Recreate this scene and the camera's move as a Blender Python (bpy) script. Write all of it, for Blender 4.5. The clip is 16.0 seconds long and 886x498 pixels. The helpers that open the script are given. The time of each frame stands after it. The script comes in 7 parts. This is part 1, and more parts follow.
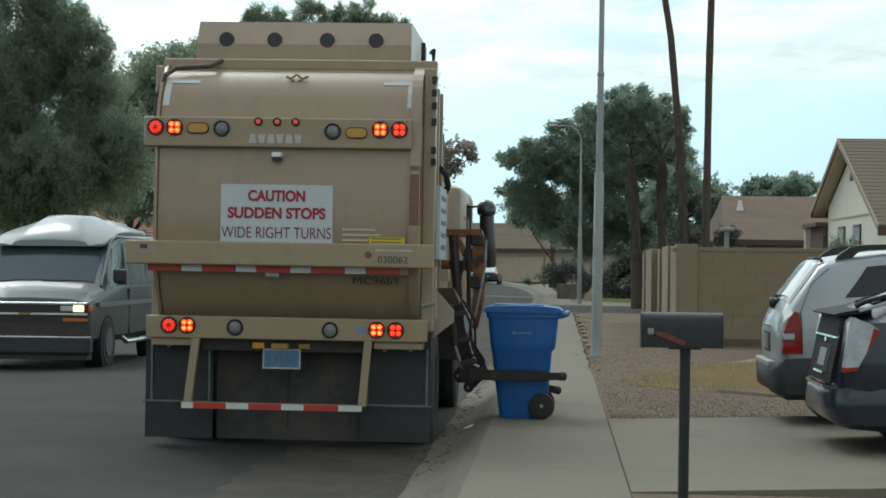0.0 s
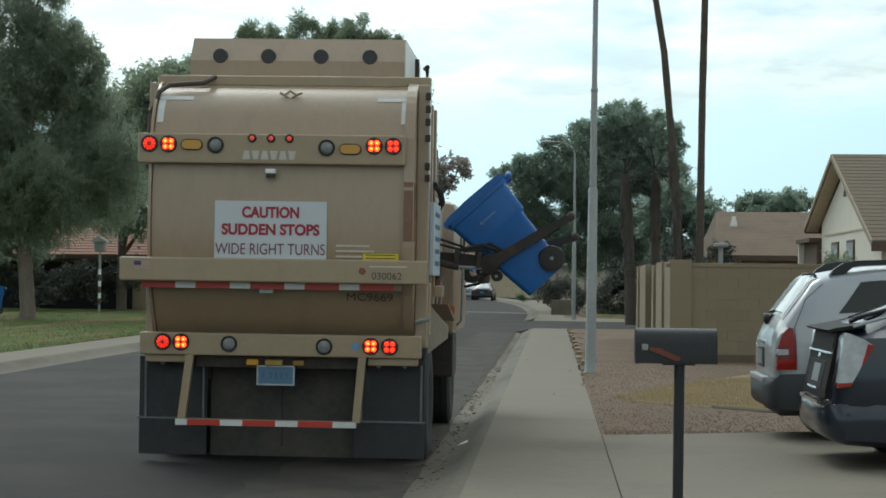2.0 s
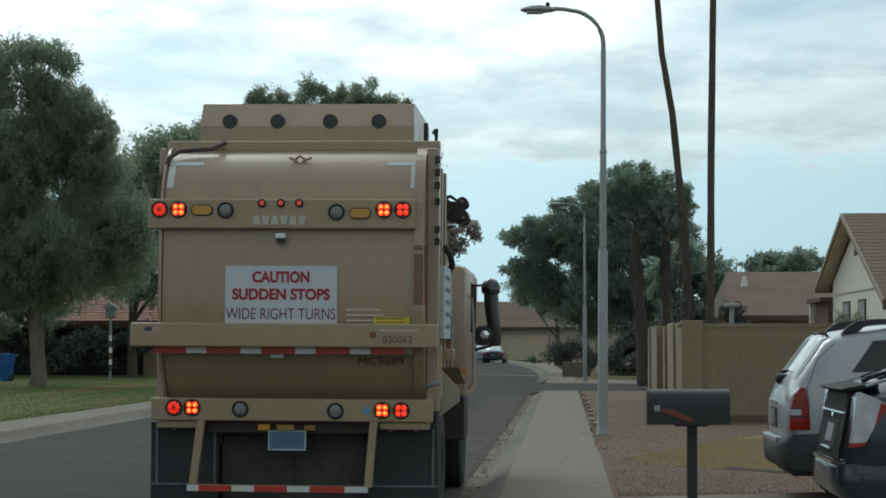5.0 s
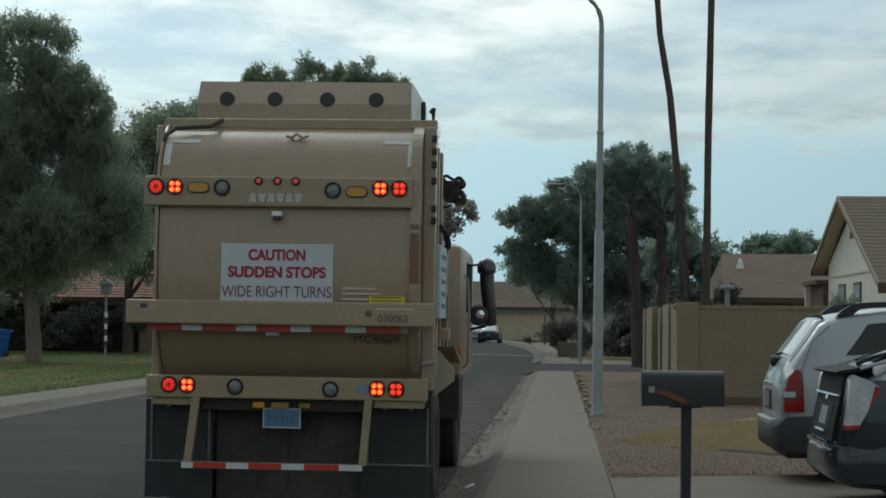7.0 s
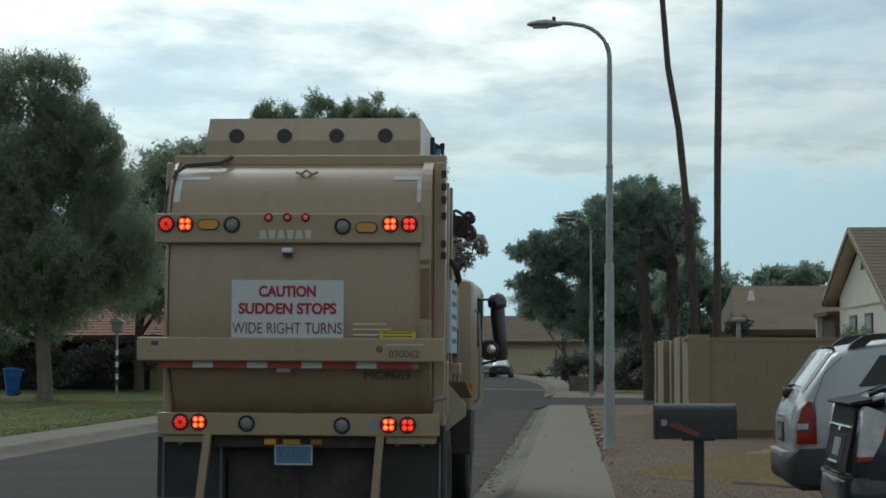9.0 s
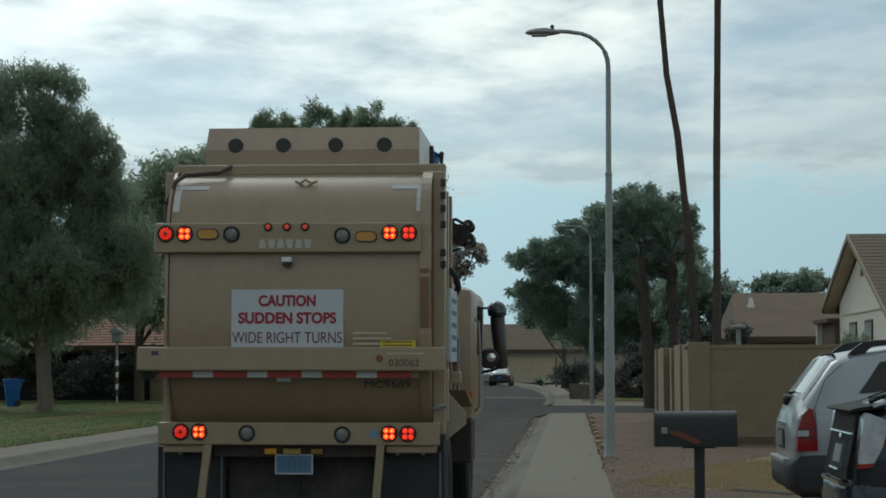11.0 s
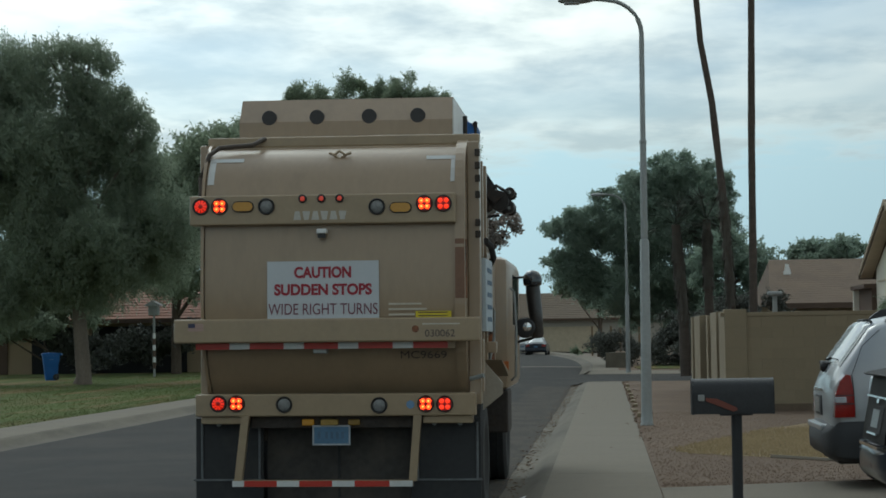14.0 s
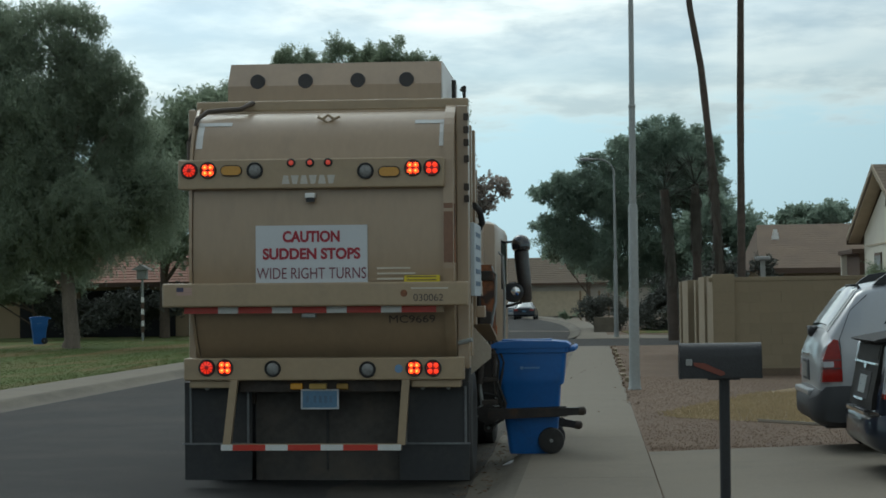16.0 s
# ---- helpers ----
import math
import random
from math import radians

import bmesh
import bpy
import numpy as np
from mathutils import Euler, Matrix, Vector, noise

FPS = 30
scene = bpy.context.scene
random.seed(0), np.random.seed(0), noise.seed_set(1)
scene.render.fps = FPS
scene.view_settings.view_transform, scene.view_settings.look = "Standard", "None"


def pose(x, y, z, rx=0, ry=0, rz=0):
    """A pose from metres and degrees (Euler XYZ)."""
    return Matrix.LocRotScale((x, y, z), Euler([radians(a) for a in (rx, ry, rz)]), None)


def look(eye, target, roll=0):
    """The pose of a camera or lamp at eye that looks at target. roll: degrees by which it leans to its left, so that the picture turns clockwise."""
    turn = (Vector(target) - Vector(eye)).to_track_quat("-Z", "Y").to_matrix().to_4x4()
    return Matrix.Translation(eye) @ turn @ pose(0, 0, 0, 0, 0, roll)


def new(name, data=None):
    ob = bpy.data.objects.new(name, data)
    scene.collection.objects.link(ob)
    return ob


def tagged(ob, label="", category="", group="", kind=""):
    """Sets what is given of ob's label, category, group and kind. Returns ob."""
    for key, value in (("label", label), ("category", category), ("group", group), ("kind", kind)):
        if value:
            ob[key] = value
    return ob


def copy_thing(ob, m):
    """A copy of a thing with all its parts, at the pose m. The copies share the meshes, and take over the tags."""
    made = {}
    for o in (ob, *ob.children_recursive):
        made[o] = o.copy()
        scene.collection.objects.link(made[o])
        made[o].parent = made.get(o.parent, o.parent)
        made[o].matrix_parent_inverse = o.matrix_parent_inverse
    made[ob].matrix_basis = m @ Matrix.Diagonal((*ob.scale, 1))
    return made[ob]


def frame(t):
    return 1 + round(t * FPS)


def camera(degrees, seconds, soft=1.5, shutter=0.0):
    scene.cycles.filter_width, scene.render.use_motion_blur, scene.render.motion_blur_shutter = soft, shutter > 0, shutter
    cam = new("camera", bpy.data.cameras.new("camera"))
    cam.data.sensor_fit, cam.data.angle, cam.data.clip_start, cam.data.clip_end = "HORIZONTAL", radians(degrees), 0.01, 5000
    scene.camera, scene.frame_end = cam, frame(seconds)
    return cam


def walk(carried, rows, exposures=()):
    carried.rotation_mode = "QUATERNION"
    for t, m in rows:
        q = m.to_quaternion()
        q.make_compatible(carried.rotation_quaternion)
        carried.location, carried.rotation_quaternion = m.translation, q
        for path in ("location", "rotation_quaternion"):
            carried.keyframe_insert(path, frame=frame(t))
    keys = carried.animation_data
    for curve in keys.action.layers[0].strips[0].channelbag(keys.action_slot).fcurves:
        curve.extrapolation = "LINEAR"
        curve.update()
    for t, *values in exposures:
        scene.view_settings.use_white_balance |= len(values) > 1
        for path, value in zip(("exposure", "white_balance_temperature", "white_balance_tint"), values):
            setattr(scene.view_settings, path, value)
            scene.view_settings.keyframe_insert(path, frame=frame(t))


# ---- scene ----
# World: street runs along +Y, the camera stands near the origin. Metres.
cam = camera(26.73, 16.0, soft=1.7)
EYE = (0.0, 0.0, 1.62)
TURNS = [
    (0, 90.472, -0.641, 3.542),
    (0.5, 91.286, -0.482, 3.435),
    (1, 90.946, -0.637, 3.186),
    (1.5, 90.952, -0.604, 3.414),
    (2, 90.971, -0.551, 3.358),
    (2.5, 91.328, -0.602, 3.797),
    (3, 92.050, -0.442, 3.851),
    (3.2, 92.230, -0.277, 3.885),
    (5.5, 92.926, 0.007, 3.690),
    (6, 92.782, -0.083, 3.587),
    (6.5, 92.758, -0.507, 3.615),
    (7, 92.273, -0.500, 3.552),
    (7.5, 92.641, -0.217, 3.275),
    (8, 92.464, -0.154, 3.004),
    (8.5, 93.010, -0.361, 3.446),
    (9, 93.344, 0.021, 3.891),
    (9.2, 93.268, -0.146, 3.851),
    (11.5, 93.656, 0.371, 3.913),
    (12, 93.019, 0.342, 4.064),
    (12.5, 92.473, 0.479, 4.431),
    (13, 92.277, 0.377, 4.422),
    (13.5, 92.537, 0.505, 4.761),
    (14, 92.700, 0.873, 4.998),
    (14.5, 92.555, 0.566, 4.743),
    (15, 92.062, 0.645, 4.392),
    (15.5, 91.779, 0.654, 4.369),
    (16, 91.601, 0.795, 4.643),
]
walk(cam, [(t, pose(*EYE, a, b, c)) for t, a, b, c in TURNS],
     exposures=[(0, 0.54, 6050, -4), (1.5, 0.52, 6050, -4), (3.2, 0.56, 6050, -4), (5.5, -0.02, 5880, -4), (7, -0.15, 5880, -4), (9, -0.1, 5880, -4), (12.0, -0.3, 5880, -4), (13.5, -0.14, 5880, -4), (16, 0.0, 5880, -4)])

# ---- light ----
SUN_EL, SUN_AZ = 50, -30          # elevation; azimuth from +Y towards +X


def make_world():
    w = bpy.data.worlds.new("sky")
    scene.world = w
    w.use_nodes = True
    nt = w.node_tree
    nt.nodes.clear()
    N, L = nt.nodes.new, nt.links.new
    out, bg = N("ShaderNodeOutputWorld"), N("ShaderNodeBackground")
    sky = N("ShaderNodeTexSky")
    sky.sky_type, sky.sun_disc = "NISHITA", False
    sky.sun_elevation, sky.sun_rotation = radians(SUN_EL), radians(SUN_AZ)
    sky.air_density, sky.dust_density = 1.0, 1.5
    tc, sep = N("ShaderNodeTexCoord"), N("ShaderNodeSeparateXYZ")
    L(tc.outputs["Generated"], sep.inputs[0])
    # clouds lie on a flat layer overhead: direction divided by its height
    up = N("ShaderNodeMath"); up.operation = "MAXIMUM"; up.inputs[1].default_value = 0.0
    L(sep.outputs["Z"], up.inputs[0])
    add = N("ShaderNodeMath"); add.operation = "ADD"; add.inputs[1].default_value = 0.09
    L(up.outputs[0], add.inputs[0])
    div = N("ShaderNodeVectorMath"); div.operation = "DIVIDE"
    comb = N("ShaderNodeCombineXYZ")
    for i in range(3):
        L(add.outputs[0], comb.inputs[i])
    L(tc.outputs["Generated"], div.inputs[0]); L(comb.outputs[0], div.inputs[1])
    def cloud(scale, detail, dist, lo, hi):
        mp = N("ShaderNodeMapping"); mp.inputs["Scale"].default_value = (scale, scale * 0.8, 0.6)
        mp.inputs["Location"].default_value = (3.1, 1.7, 0.4)
        L(div.outputs[0], mp.inputs[0])
        n = N("ShaderNodeTexNoise"); n.inputs["Scale"].default_value = 1.0
        n.inputs["Detail"].default_value, n.inputs["Roughness"].default_value = detail, 0.55
        n.inputs["Distortion"].default_value = dist
        L(mp.outputs[0], n.inputs["Vector"])
        r = N("ShaderNodeMapRange"); r.inputs["From Min"].default_value, r.inputs["From Max"].default_value = lo, hi
        r.interpolation_type = "SMOOTHSTEP"
        L(n.outputs["Fac"], r.inputs["Value"])
        return r.outputs[0]
    big, small = cloud(0.7, 4, 0.1, 0.34, 0.64), cloud(3.8, 6, 0.08, 0.30, 0.66)
    tint = N("ShaderNodeMix"); tint.data_type = "RGBA"        # grey bellies, white edges
    tint.inputs["A"].default_value, tint.inputs["B"].default_value = (6.7, 7.0, 7.2, 1), (12.4, 11.8, 11.0, 1)
    L(small, tint.inputs["Factor"])
    mix = N("ShaderNodeMix"); mix.data_type = "RGBA"
    cover = N("ShaderNodeMapRange"); cover.inputs["To Min"].default_value, cover.inputs["To Max"].default_value = 0.22, 0.97
    L(big, cover.inputs["Value"])
    L(cover.outputs[0], mix.inputs["Factor"]); L(sky.outputs[0], mix.inputs["A"]); L(tint.outputs["Result"], mix.inputs["B"])
    # hazy light blue gap under the cloud deck, with a ragged edge
    wav = N("ShaderNodeMath"); wav.operation = "MULTIPLY_ADD"; wav.inputs[1].default_value = -0.02
    L(small, wav.inputs[0]); L(sep.outputs["Z"], wav.inputs[2])
    gap = N("ShaderNodeMapRange"); gap.interpolation_type = "SMOOTHSTEP"
    gap.inputs["From Min"].default_value, gap.inputs["From Max"].default_value = 0.076, 0.100
    L(wav.outputs[0], gap.inputs["Value"])
    low = N("ShaderNodeMix"); low.data_type = "RGBA"
    low.inputs["A"].default_value = (6.9, 8.5, 9.2, 1)
    L(gap.outputs[0], low.inputs["Factor"]); L(mix.outputs["Result"], low.inputs["B"])
    # thin cloud glows round the hidden sun and dims away from it
    dot = N("ShaderNodeVectorMath"); dot.operation = "DOT_PRODUCT"
    dot.inputs[1].default_value = (math.sin(radians(SUN_AZ)) * math.cos(radians(SUN_EL)), math.cos(radians(SUN_AZ)) * math.cos(radians(SUN_EL)), math.sin(radians(SUN_EL)))
    L(tc.outputs["Generated"], dot.inputs[0])
    glow = N("ShaderNodeMapRange"); glow.interpolation_type = "SMOOTHSTEP"
    glow.inputs["From Min"].default_value, glow.inputs["From Max"].default_value = 0.45, 0.85
    glow.inputs["To Min"].default_value, glow.inputs["To Max"].default_value = 0.74, 1.36
    L(dot.outputs["Value"], glow.inputs["Value"])
    lit = N("ShaderNodeVectorMath"); lit.operation = "SCALE"
    L(low.outputs["Result"], lit.inputs[0]); L(glow.outputs[0], lit.inputs["Scale"])
    bg.inputs["Strength"].default_value = 0.09
    L(lit.outputs[0], bg.inputs["Color"]); L(bg.outputs[0], out.inputs[0])


make_world()
sun = new("sun", bpy.data.lights.new("sun", "SUN"))
sun.data.energy, sun.data.angle, sun.data.color = 0.55, radians(20), (1.0, 0.97, 0.93)
sun.matrix_world = look((0, 0, 0), (-math.sin(radians(SUN_AZ)) * math.cos(radians(SUN_EL)),
                                    -math.cos(radians(SUN_AZ)) * math.cos(radians(SUN_EL)), -math.sin(radians(SUN_EL))))

# ---- materials ----
def mat(name, col, rough=0.6, metal=0.0, var=0.15, scale=3.0, fine=40.0, bump=0.0, dirt=None, island=0.0, obj=0.0, coat=0.0,
        emit=None, power=0.0, stretch=(1, 1, 1), spec=0.5):
    """A surface with variation at two scales, an optional dirt colour and fine relief."""
    m = bpy.data.materials.new(name)
    m.use_nodes = True
    nt = m.node_tree
    N, L = nt.nodes.new, nt.links.new
    b = nt.nodes["Principled BSDF"]
    b.inputs["Roughness"].default_value, b.inputs["Metallic"].default_value = rough, metal
    b.inputs["Coat Weight"].default_value = coat
    b.inputs["Coat Roughness"].default_value = 0.08
    b.inputs["Specular IOR Level"].default_value = spec
    if emit:
        b.inputs["Emission Color"].default_value, b.inputs["Emission Strength"].default_value = (*emit, 1), power
    tc, mp = N("ShaderNodeTexCoord"), N("ShaderNodeMapping")
    mp.inputs["Scale"].default_value = stretch
    L(tc.outputs["Object"], mp.inputs[0])
    n1, n2 = N("ShaderNodeTexNoise"), N("ShaderNodeTexNoise")
    for n, s in ((n1, scale), (n2, fine)):
        n.inputs["Scale"].default_value, n.inputs["Detail"].default_value = s, 5
        L(mp.outputs[0], n.inputs["Vector"])
    add = N("ShaderNodeMath"); add.operation = "ADD"
    L(n1.outputs["Fac"], add.inputs[0]); L(n2.outputs["Fac"], add.inputs[1])
    last = add.outputs[0]
    for kind, amount in (("isl", island), ("obj", obj)):
        if amount:
            src = N("ShaderNodeNewGeometry").outputs["Random Per Island"] if kind == "isl" else N("ShaderNodeObjectInfo").outputs["Random"]
            sc = N("ShaderNodeMath"); sc.operation = "MULTIPLY_ADD"; sc.inputs[1].default_value = amount
            L(src, sc.inputs[0]); L(last, sc.inputs[2]); last = sc.outputs[0]
    rng = N("ShaderNodeMapRange")
    rng.inputs["From Min"].default_value, rng.inputs["From Max"].default_value = 0.6, 1.4 + island + obj
    rng.inputs["To Min"].default_value, rng.inputs["To Max"].default_value = 1 - var, 1 + var
    L(last, rng.inputs["Value"])
    mul = N("ShaderNodeVectorMath"); mul.operation = "SCALE"; mul.inputs[0].default_value = col
    L(rng.outputs[0], mul.inputs["Scale"])
    colour = mul.outputs[0]
    if dirt:
        dcol, lo, hi, ds = dirt
        n3 = N("ShaderNodeTexNoise"); n3.inputs["Scale"].default_value, n3.inputs["Detail"].default_value = ds, 7
        n3.inputs["Roughness"].default_value = 0.65
        L(mp.outputs[0], n3.inputs["Vector"])
        r3 = N("ShaderNodeMapRange"); r3.inputs["From Min"].default_value, r3.inputs["From Max"].default_value = lo, hi
        L(n3.outputs["Fac"], r3.inputs["Value"])
        mx = N("ShaderNodeMix"); mx.data_type = "RGBA"; mx.inputs["B"].default_value = (*dcol, 1)
        L(r3.outputs[0], mx.inputs["Factor"]); L(colour, mx.inputs["A"]); colour = mx.outputs["Result"]
    L(colour, b.inputs["Base Color"])
    rr = N("ShaderNodeMapRange"); rr.inputs["To Min"].default_value, rr.inputs["To Max"].default_value = max(rough - 0.08, 0.03), min(rough + 0.08, 1)
    L(n1.outputs["Fac"], rr.inputs["Value"]); L(rr.outputs[0], b.inputs["Roughness"])
    if bump:
        bp = N("ShaderNodeBump"); bp.inputs["Strength"].default_value, bp.inputs["Distance"].default_value = bump, 0.02
        L(n2.outputs["Fac"], bp.inputs["Height"]); L(bp.outputs[0], b.inputs["Normal"])
    return m


ASPHALT = mat("asphalt", (0.029, 0.027, 0.0245), 0.9, var=0.35, scale=0.35, fine=45, bump=0.5, dirt=((0.050, 0.044, 0.037), 0.47, 0.70, 0.45), spec=0.3)
CONCRETE = mat("concrete", (0.184, 0.160, 0.124), 0.9, var=0.12, scale=0.9, fine=30, bump=0.25, obj=0.1, dirt=((0.14, 0.125, 0.098), 0.5, 0.75, 0.7), spec=0.3)
GUTTER = mat("gutter concrete", (0.152, 0.134, 0.104), 0.9, var=0.2, scale=0.8, fine=25, bump=0.25, dirt=((0.085, 0.075, 0.06), 0.42, 0.72, 0.9), spec=0.3, stretch=(1, 0.35, 1))
ROADDUST = mat("dusty asphalt edge", (0.072, 0.063, 0.052), 0.95, var=0.3, scale=1.5, fine=40, bump=0.5, dirt=((0.045, 0.041, 0.037), 0.45, 0.65, 1.2), spec=0.2)
ROADEDGE = mat("crumbled asphalt edge", (0.062, 0.056, 0.048), 0.95, var=0.4, scale=3, fine=40, bump=0.6, dirt=((0.09, 0.075, 0.055), 0.5, 0.65, 2.5), spec=0.2)
GRAVEL = mat("landscape gravel", (0.158, 0.116, 0.084), 0.95, var=0.3, scale=0.5, fine=26, bump=1.0, dirt=((0.14, 0.10, 0.08), 0.5, 0.7, 9), spec=0.15)
SOIL = mat("desert soil", (0.16, 0.13, 0.095), 0.95, var=0.25, scale=0.05, fine=2, bump=0.3)
DRYGRASS = mat("dry grass", (0.185, 0.145, 0.085), 0.9, var=0.3, scale=1.2, fine=30, bump=0.6, island=0.4, spec=0.15)
LAWN = mat("lawn grass", (0.082, 0.108, 0.032), 0.9, var=0.2, scale=0.25, fine=10, bump=0.6, dirt=((0.155, 0.122, 0.055), 0.46, 0.60, 0.55), spec=0.1, stretch=(1, 0.12, 1))
BLOCK = mat("tan block wall", (0.245, 0.197, 0.128), 0.92, var=0.12, scale=2, fine=40, bump=0.4, obj=0.35, dirt=((0.165, 0.12, 0.07), 0.55, 0.8, 0.5))
MORTAR = mat("mortar", (0.215, 0.172, 0.113), 0.95, bump=0.3)
STUCCO = mat("cream stucco", (0.66, 0.62, 0.52), 0.9, var=0.06, fine=30, bump=0.4)
GREYSTUCCO = mat("grey beige stucco", (0.38, 0.35, 0.30), 0.9, var=0.08, scale=0.6, fine=30, bump=0.3)
TANSTUCCO = mat("tan stucco", (0.36, 0.27, 0.17), 0.9, var=0.1, scale=0.6, fine=30, bump=0.4)
SHINGLE = mat("brown shingles", (0.135, 0.102, 0.070), 0.9, var=0.25, scale=1.5, fine=12, bump=0.5, island=0.4)
ROOFTAN = mat("tan brown shingles", (0.150, 0.106, 0.072), 0.9, var=0.2, scale=1.2, fine=10, bump=0.4, dirt=((0.12, 0.085, 0.06), 0.5, 0.75, 0.8))
REDTILE = mat("red roof tiles", (0.24, 0.115, 0.075), 0.85, var=0.25, scale=1, fine=9, bump=0.5)
RAKE = mat("tan rake board", (0.30, 0.245, 0.17), 0.8)
FASCIA = mat("brown fascia", (0.10, 0.065, 0.045), 0.8)
SOFFIT = mat("tan soffit", (0.50, 0.42, 0.30), 0.8)
GALV = mat("grey painted steel", (0.30, 0.31, 0.30), 0.55, 0.3, var=0.12, scale=1.5, fine=20, dirt=((0.20, 0.19, 0.17), 0.55, 0.8, 2))
TAN = mat("tan truck paint", (0.318, 0.230, 0.143), 0.42, var=0.08, scale=1.2, fine=25, coat=0.85, dirt=((0.21, 0.155, 0.10), 0.50, 0.85, 2.2), stretch=(1, 1, 0.3))
TAN.node_tree.nodes["Principled BSDF"].inputs["Coat Roughness"].default_value = 0.33
TANBAR = mat("tan bar paint", (0.335, 0.252, 0.155), 0.45, var=0.08, scale=2, fine=25, coat=0.2, dirt=((0.26, 0.20, 0.13), 0.52, 0.85, 3))
RUSTY = mat("rust orange steel", (0.27, 0.105, 0.045), 0.7, 0.1, var=0.3, scale=4, fine=30, dirt=((0.05, 0.035, 0.03), 0.48, 0.62, 5))
ARMBLACK = mat("greasy black steel", (0.035, 0.030, 0.028), 0.5, 0.4, var=0.3, scale=6, fine=30, dirt=((0.09, 0.05, 0.03), 0.55, 0.75, 6))
RUBBER = mat("black rubber", (0.028, 0.028, 0.028), 0.75, var=0.3, scale=4, fine=40, bump=0.2, dirt=((0.06, 0.055, 0.05), 0.55, 0.85, 3))
FLAP = mat("dusty mud flap", (0.024, 0.025, 0.027), 0.65, var=0.25, scale=2, fine=20, dirt=((0.05, 0.045, 0.04), 0.5, 0.8, 2.5))
DIRTYFLAP = mat("dirty brown flap", (0.052, 0.047, 0.042), 0.8, var=0.35, scale=2, fine=20, dirt=((0.095, 0.078, 0.06), 0.48, 0.75, 2.2))
UNDER = mat("dark underbody", (0.055, 0.046, 0.04), 0.85, var=0.4, scale=5, fine=30, dirt=((0.07, 0.05, 0.035), 0.5, 0.7, 4))
WHITE = mat("white panel", (0.78, 0.78, 0.76), 0.5, var=0.05, scale=2, fine=20, dirt=((0.5, 0.47, 0.42), 0.55, 0.85, 3))
SIGNWHITE = mat("sign white", (0.54, 0.56, 0.58), 0.4, var=0.04)
SIGNRED = mat("sign red", (0.30, 0.018, 0.035), 0.5, var=0.05)
SIGNDARK = mat("sign maroon", (0.14, 0.03, 0.05), 0.5, var=0.05)
REFRED = mat("reflective red", (0.45, 0.035, 0.02), 0.35, var=0.1, fine=60)
REFWHITE = mat("reflective white", (0.62, 0.62, 0.60), 0.35, var=0.08, fine=60)
SILVER = mat("faded silver decal", (0.46, 0.43, 0.38), 0.4, 0.2)
YELLOW = mat("yellow label", (0.62, 0.48, 0.02), 0.5)
DARKINK = mat("dark ink", (0.07, 0.055, 0.05), 0.6)
PALEINK = mat("pale decal", (0.52, 0.47, 0.38), 0.5)
PLATE = mat("blue number plate", (0.085, 0.17, 0.27), 0.4, var=0.1, scale=10)
LEDRED = mat("red tail light", (0.5, 0.03, 0.015), 0.25, emit=(1.0, 0.025, 0.008), power=0.75)
LEDHOT = mat("bright tail light", (0.6, 0.1, 0.03), 0.25, emit=(1.0, 0.05, 0.006), power=3.2)
LEDMID = mat("half-lit tail light", (0.5, 0.05, 0.02), 0.25, emit=(1.0, 0.03, 0.008), power=1.15)
LEDDIM = mat("dim marker light", (0.4, 0.05, 0.04), 0.25, emit=(1.0, 0.1, 0.06), power=0.25)
LEDCORE = mat("hot lamp core", (0.8, 0.4, 0.1), 0.3, emit=(1.0, 0.26, 0.03), power=3.0)
AMBER = mat("amber lens", (0.25, 0.15, 0.03), 0.25)
AMBERDULL = mat("faded yellow lens", (0.36, 0.235, 0.05), 0.3, var=0.15)
GREYLENS = mat("grey clear lens", (0.20, 0.20, 0.195), 0.3, 0.1, var=0.3, scale=30)
BINBLUE = mat("blue bin plastic", (0.020, 0.125, 0.40), 0.42, var=0.1, scale=3, fine=30, dirt=((0.03, 0.10, 0.27), 0.55, 0.8, 4))
BLACKPL = mat("black plastic", (0.02, 0.02, 0.022), 0.5, var=0.15)
HOLE = mat("near-black gap", (0.012, 0.012, 0.013), 0.8)
CHROME = mat("chrome", (0.75, 0.75, 0.75), 0.12, 1.0, var=0.05)
MIRROR = mat("mirror glass", (0.8, 0.8, 0.8), 0.03, 1.0, var=0.0)
# grey base colour imitates bright sky mirrored in the side windows
VANGLASS = mat("van glass with painted sky", (0.27, 0.29, 0.30), 0.08, var=0.15, scale=2.5, fine=9, spec=0.9)
SILVERRIM = mat("dull alloy", (0.16, 0.165, 0.17), 0.45, 0.5, var=0.3, scale=9)
GLASSD = mat("dark tinted glass", (0.015, 0.018, 0.02), 0.06, var=0.1, spec=0.4)
SUVWHITE = mat("silver white car paint", (0.37, 0.385, 0.40), 0.32, 0.15, var=0.03, coat=0.6)
SUVGREY = mat("grey bumper plastic", (0.032, 0.034, 0.038), 0.6, var=0.1)
NAVY = mat("dark blue car paint", (0.014, 0.019, 0.032), 0.3, 0.1, var=0.05, coat=0.6, spec=0.4)
VANGREY = mat("grey green van paint", (0.072, 0.085, 0.083), 0.38, 0.2, var=0.05, coat=0.35)
VANPALE = mat("pale van stripe", (0.20, 0.22, 0.222), 0.45, 0.1, var=0.05, coat=0.5)
LAMPCLEAR = mat("clear lamp lens", (0.50, 0.52, 0.55), 0.12, 0.2, var=0.3, scale=6, fine=14)
LAMPRED = mat("red lamp lens", (0.27, 0.015, 0.010), 0.15, var=0.2, scale=20, coat=0.8)
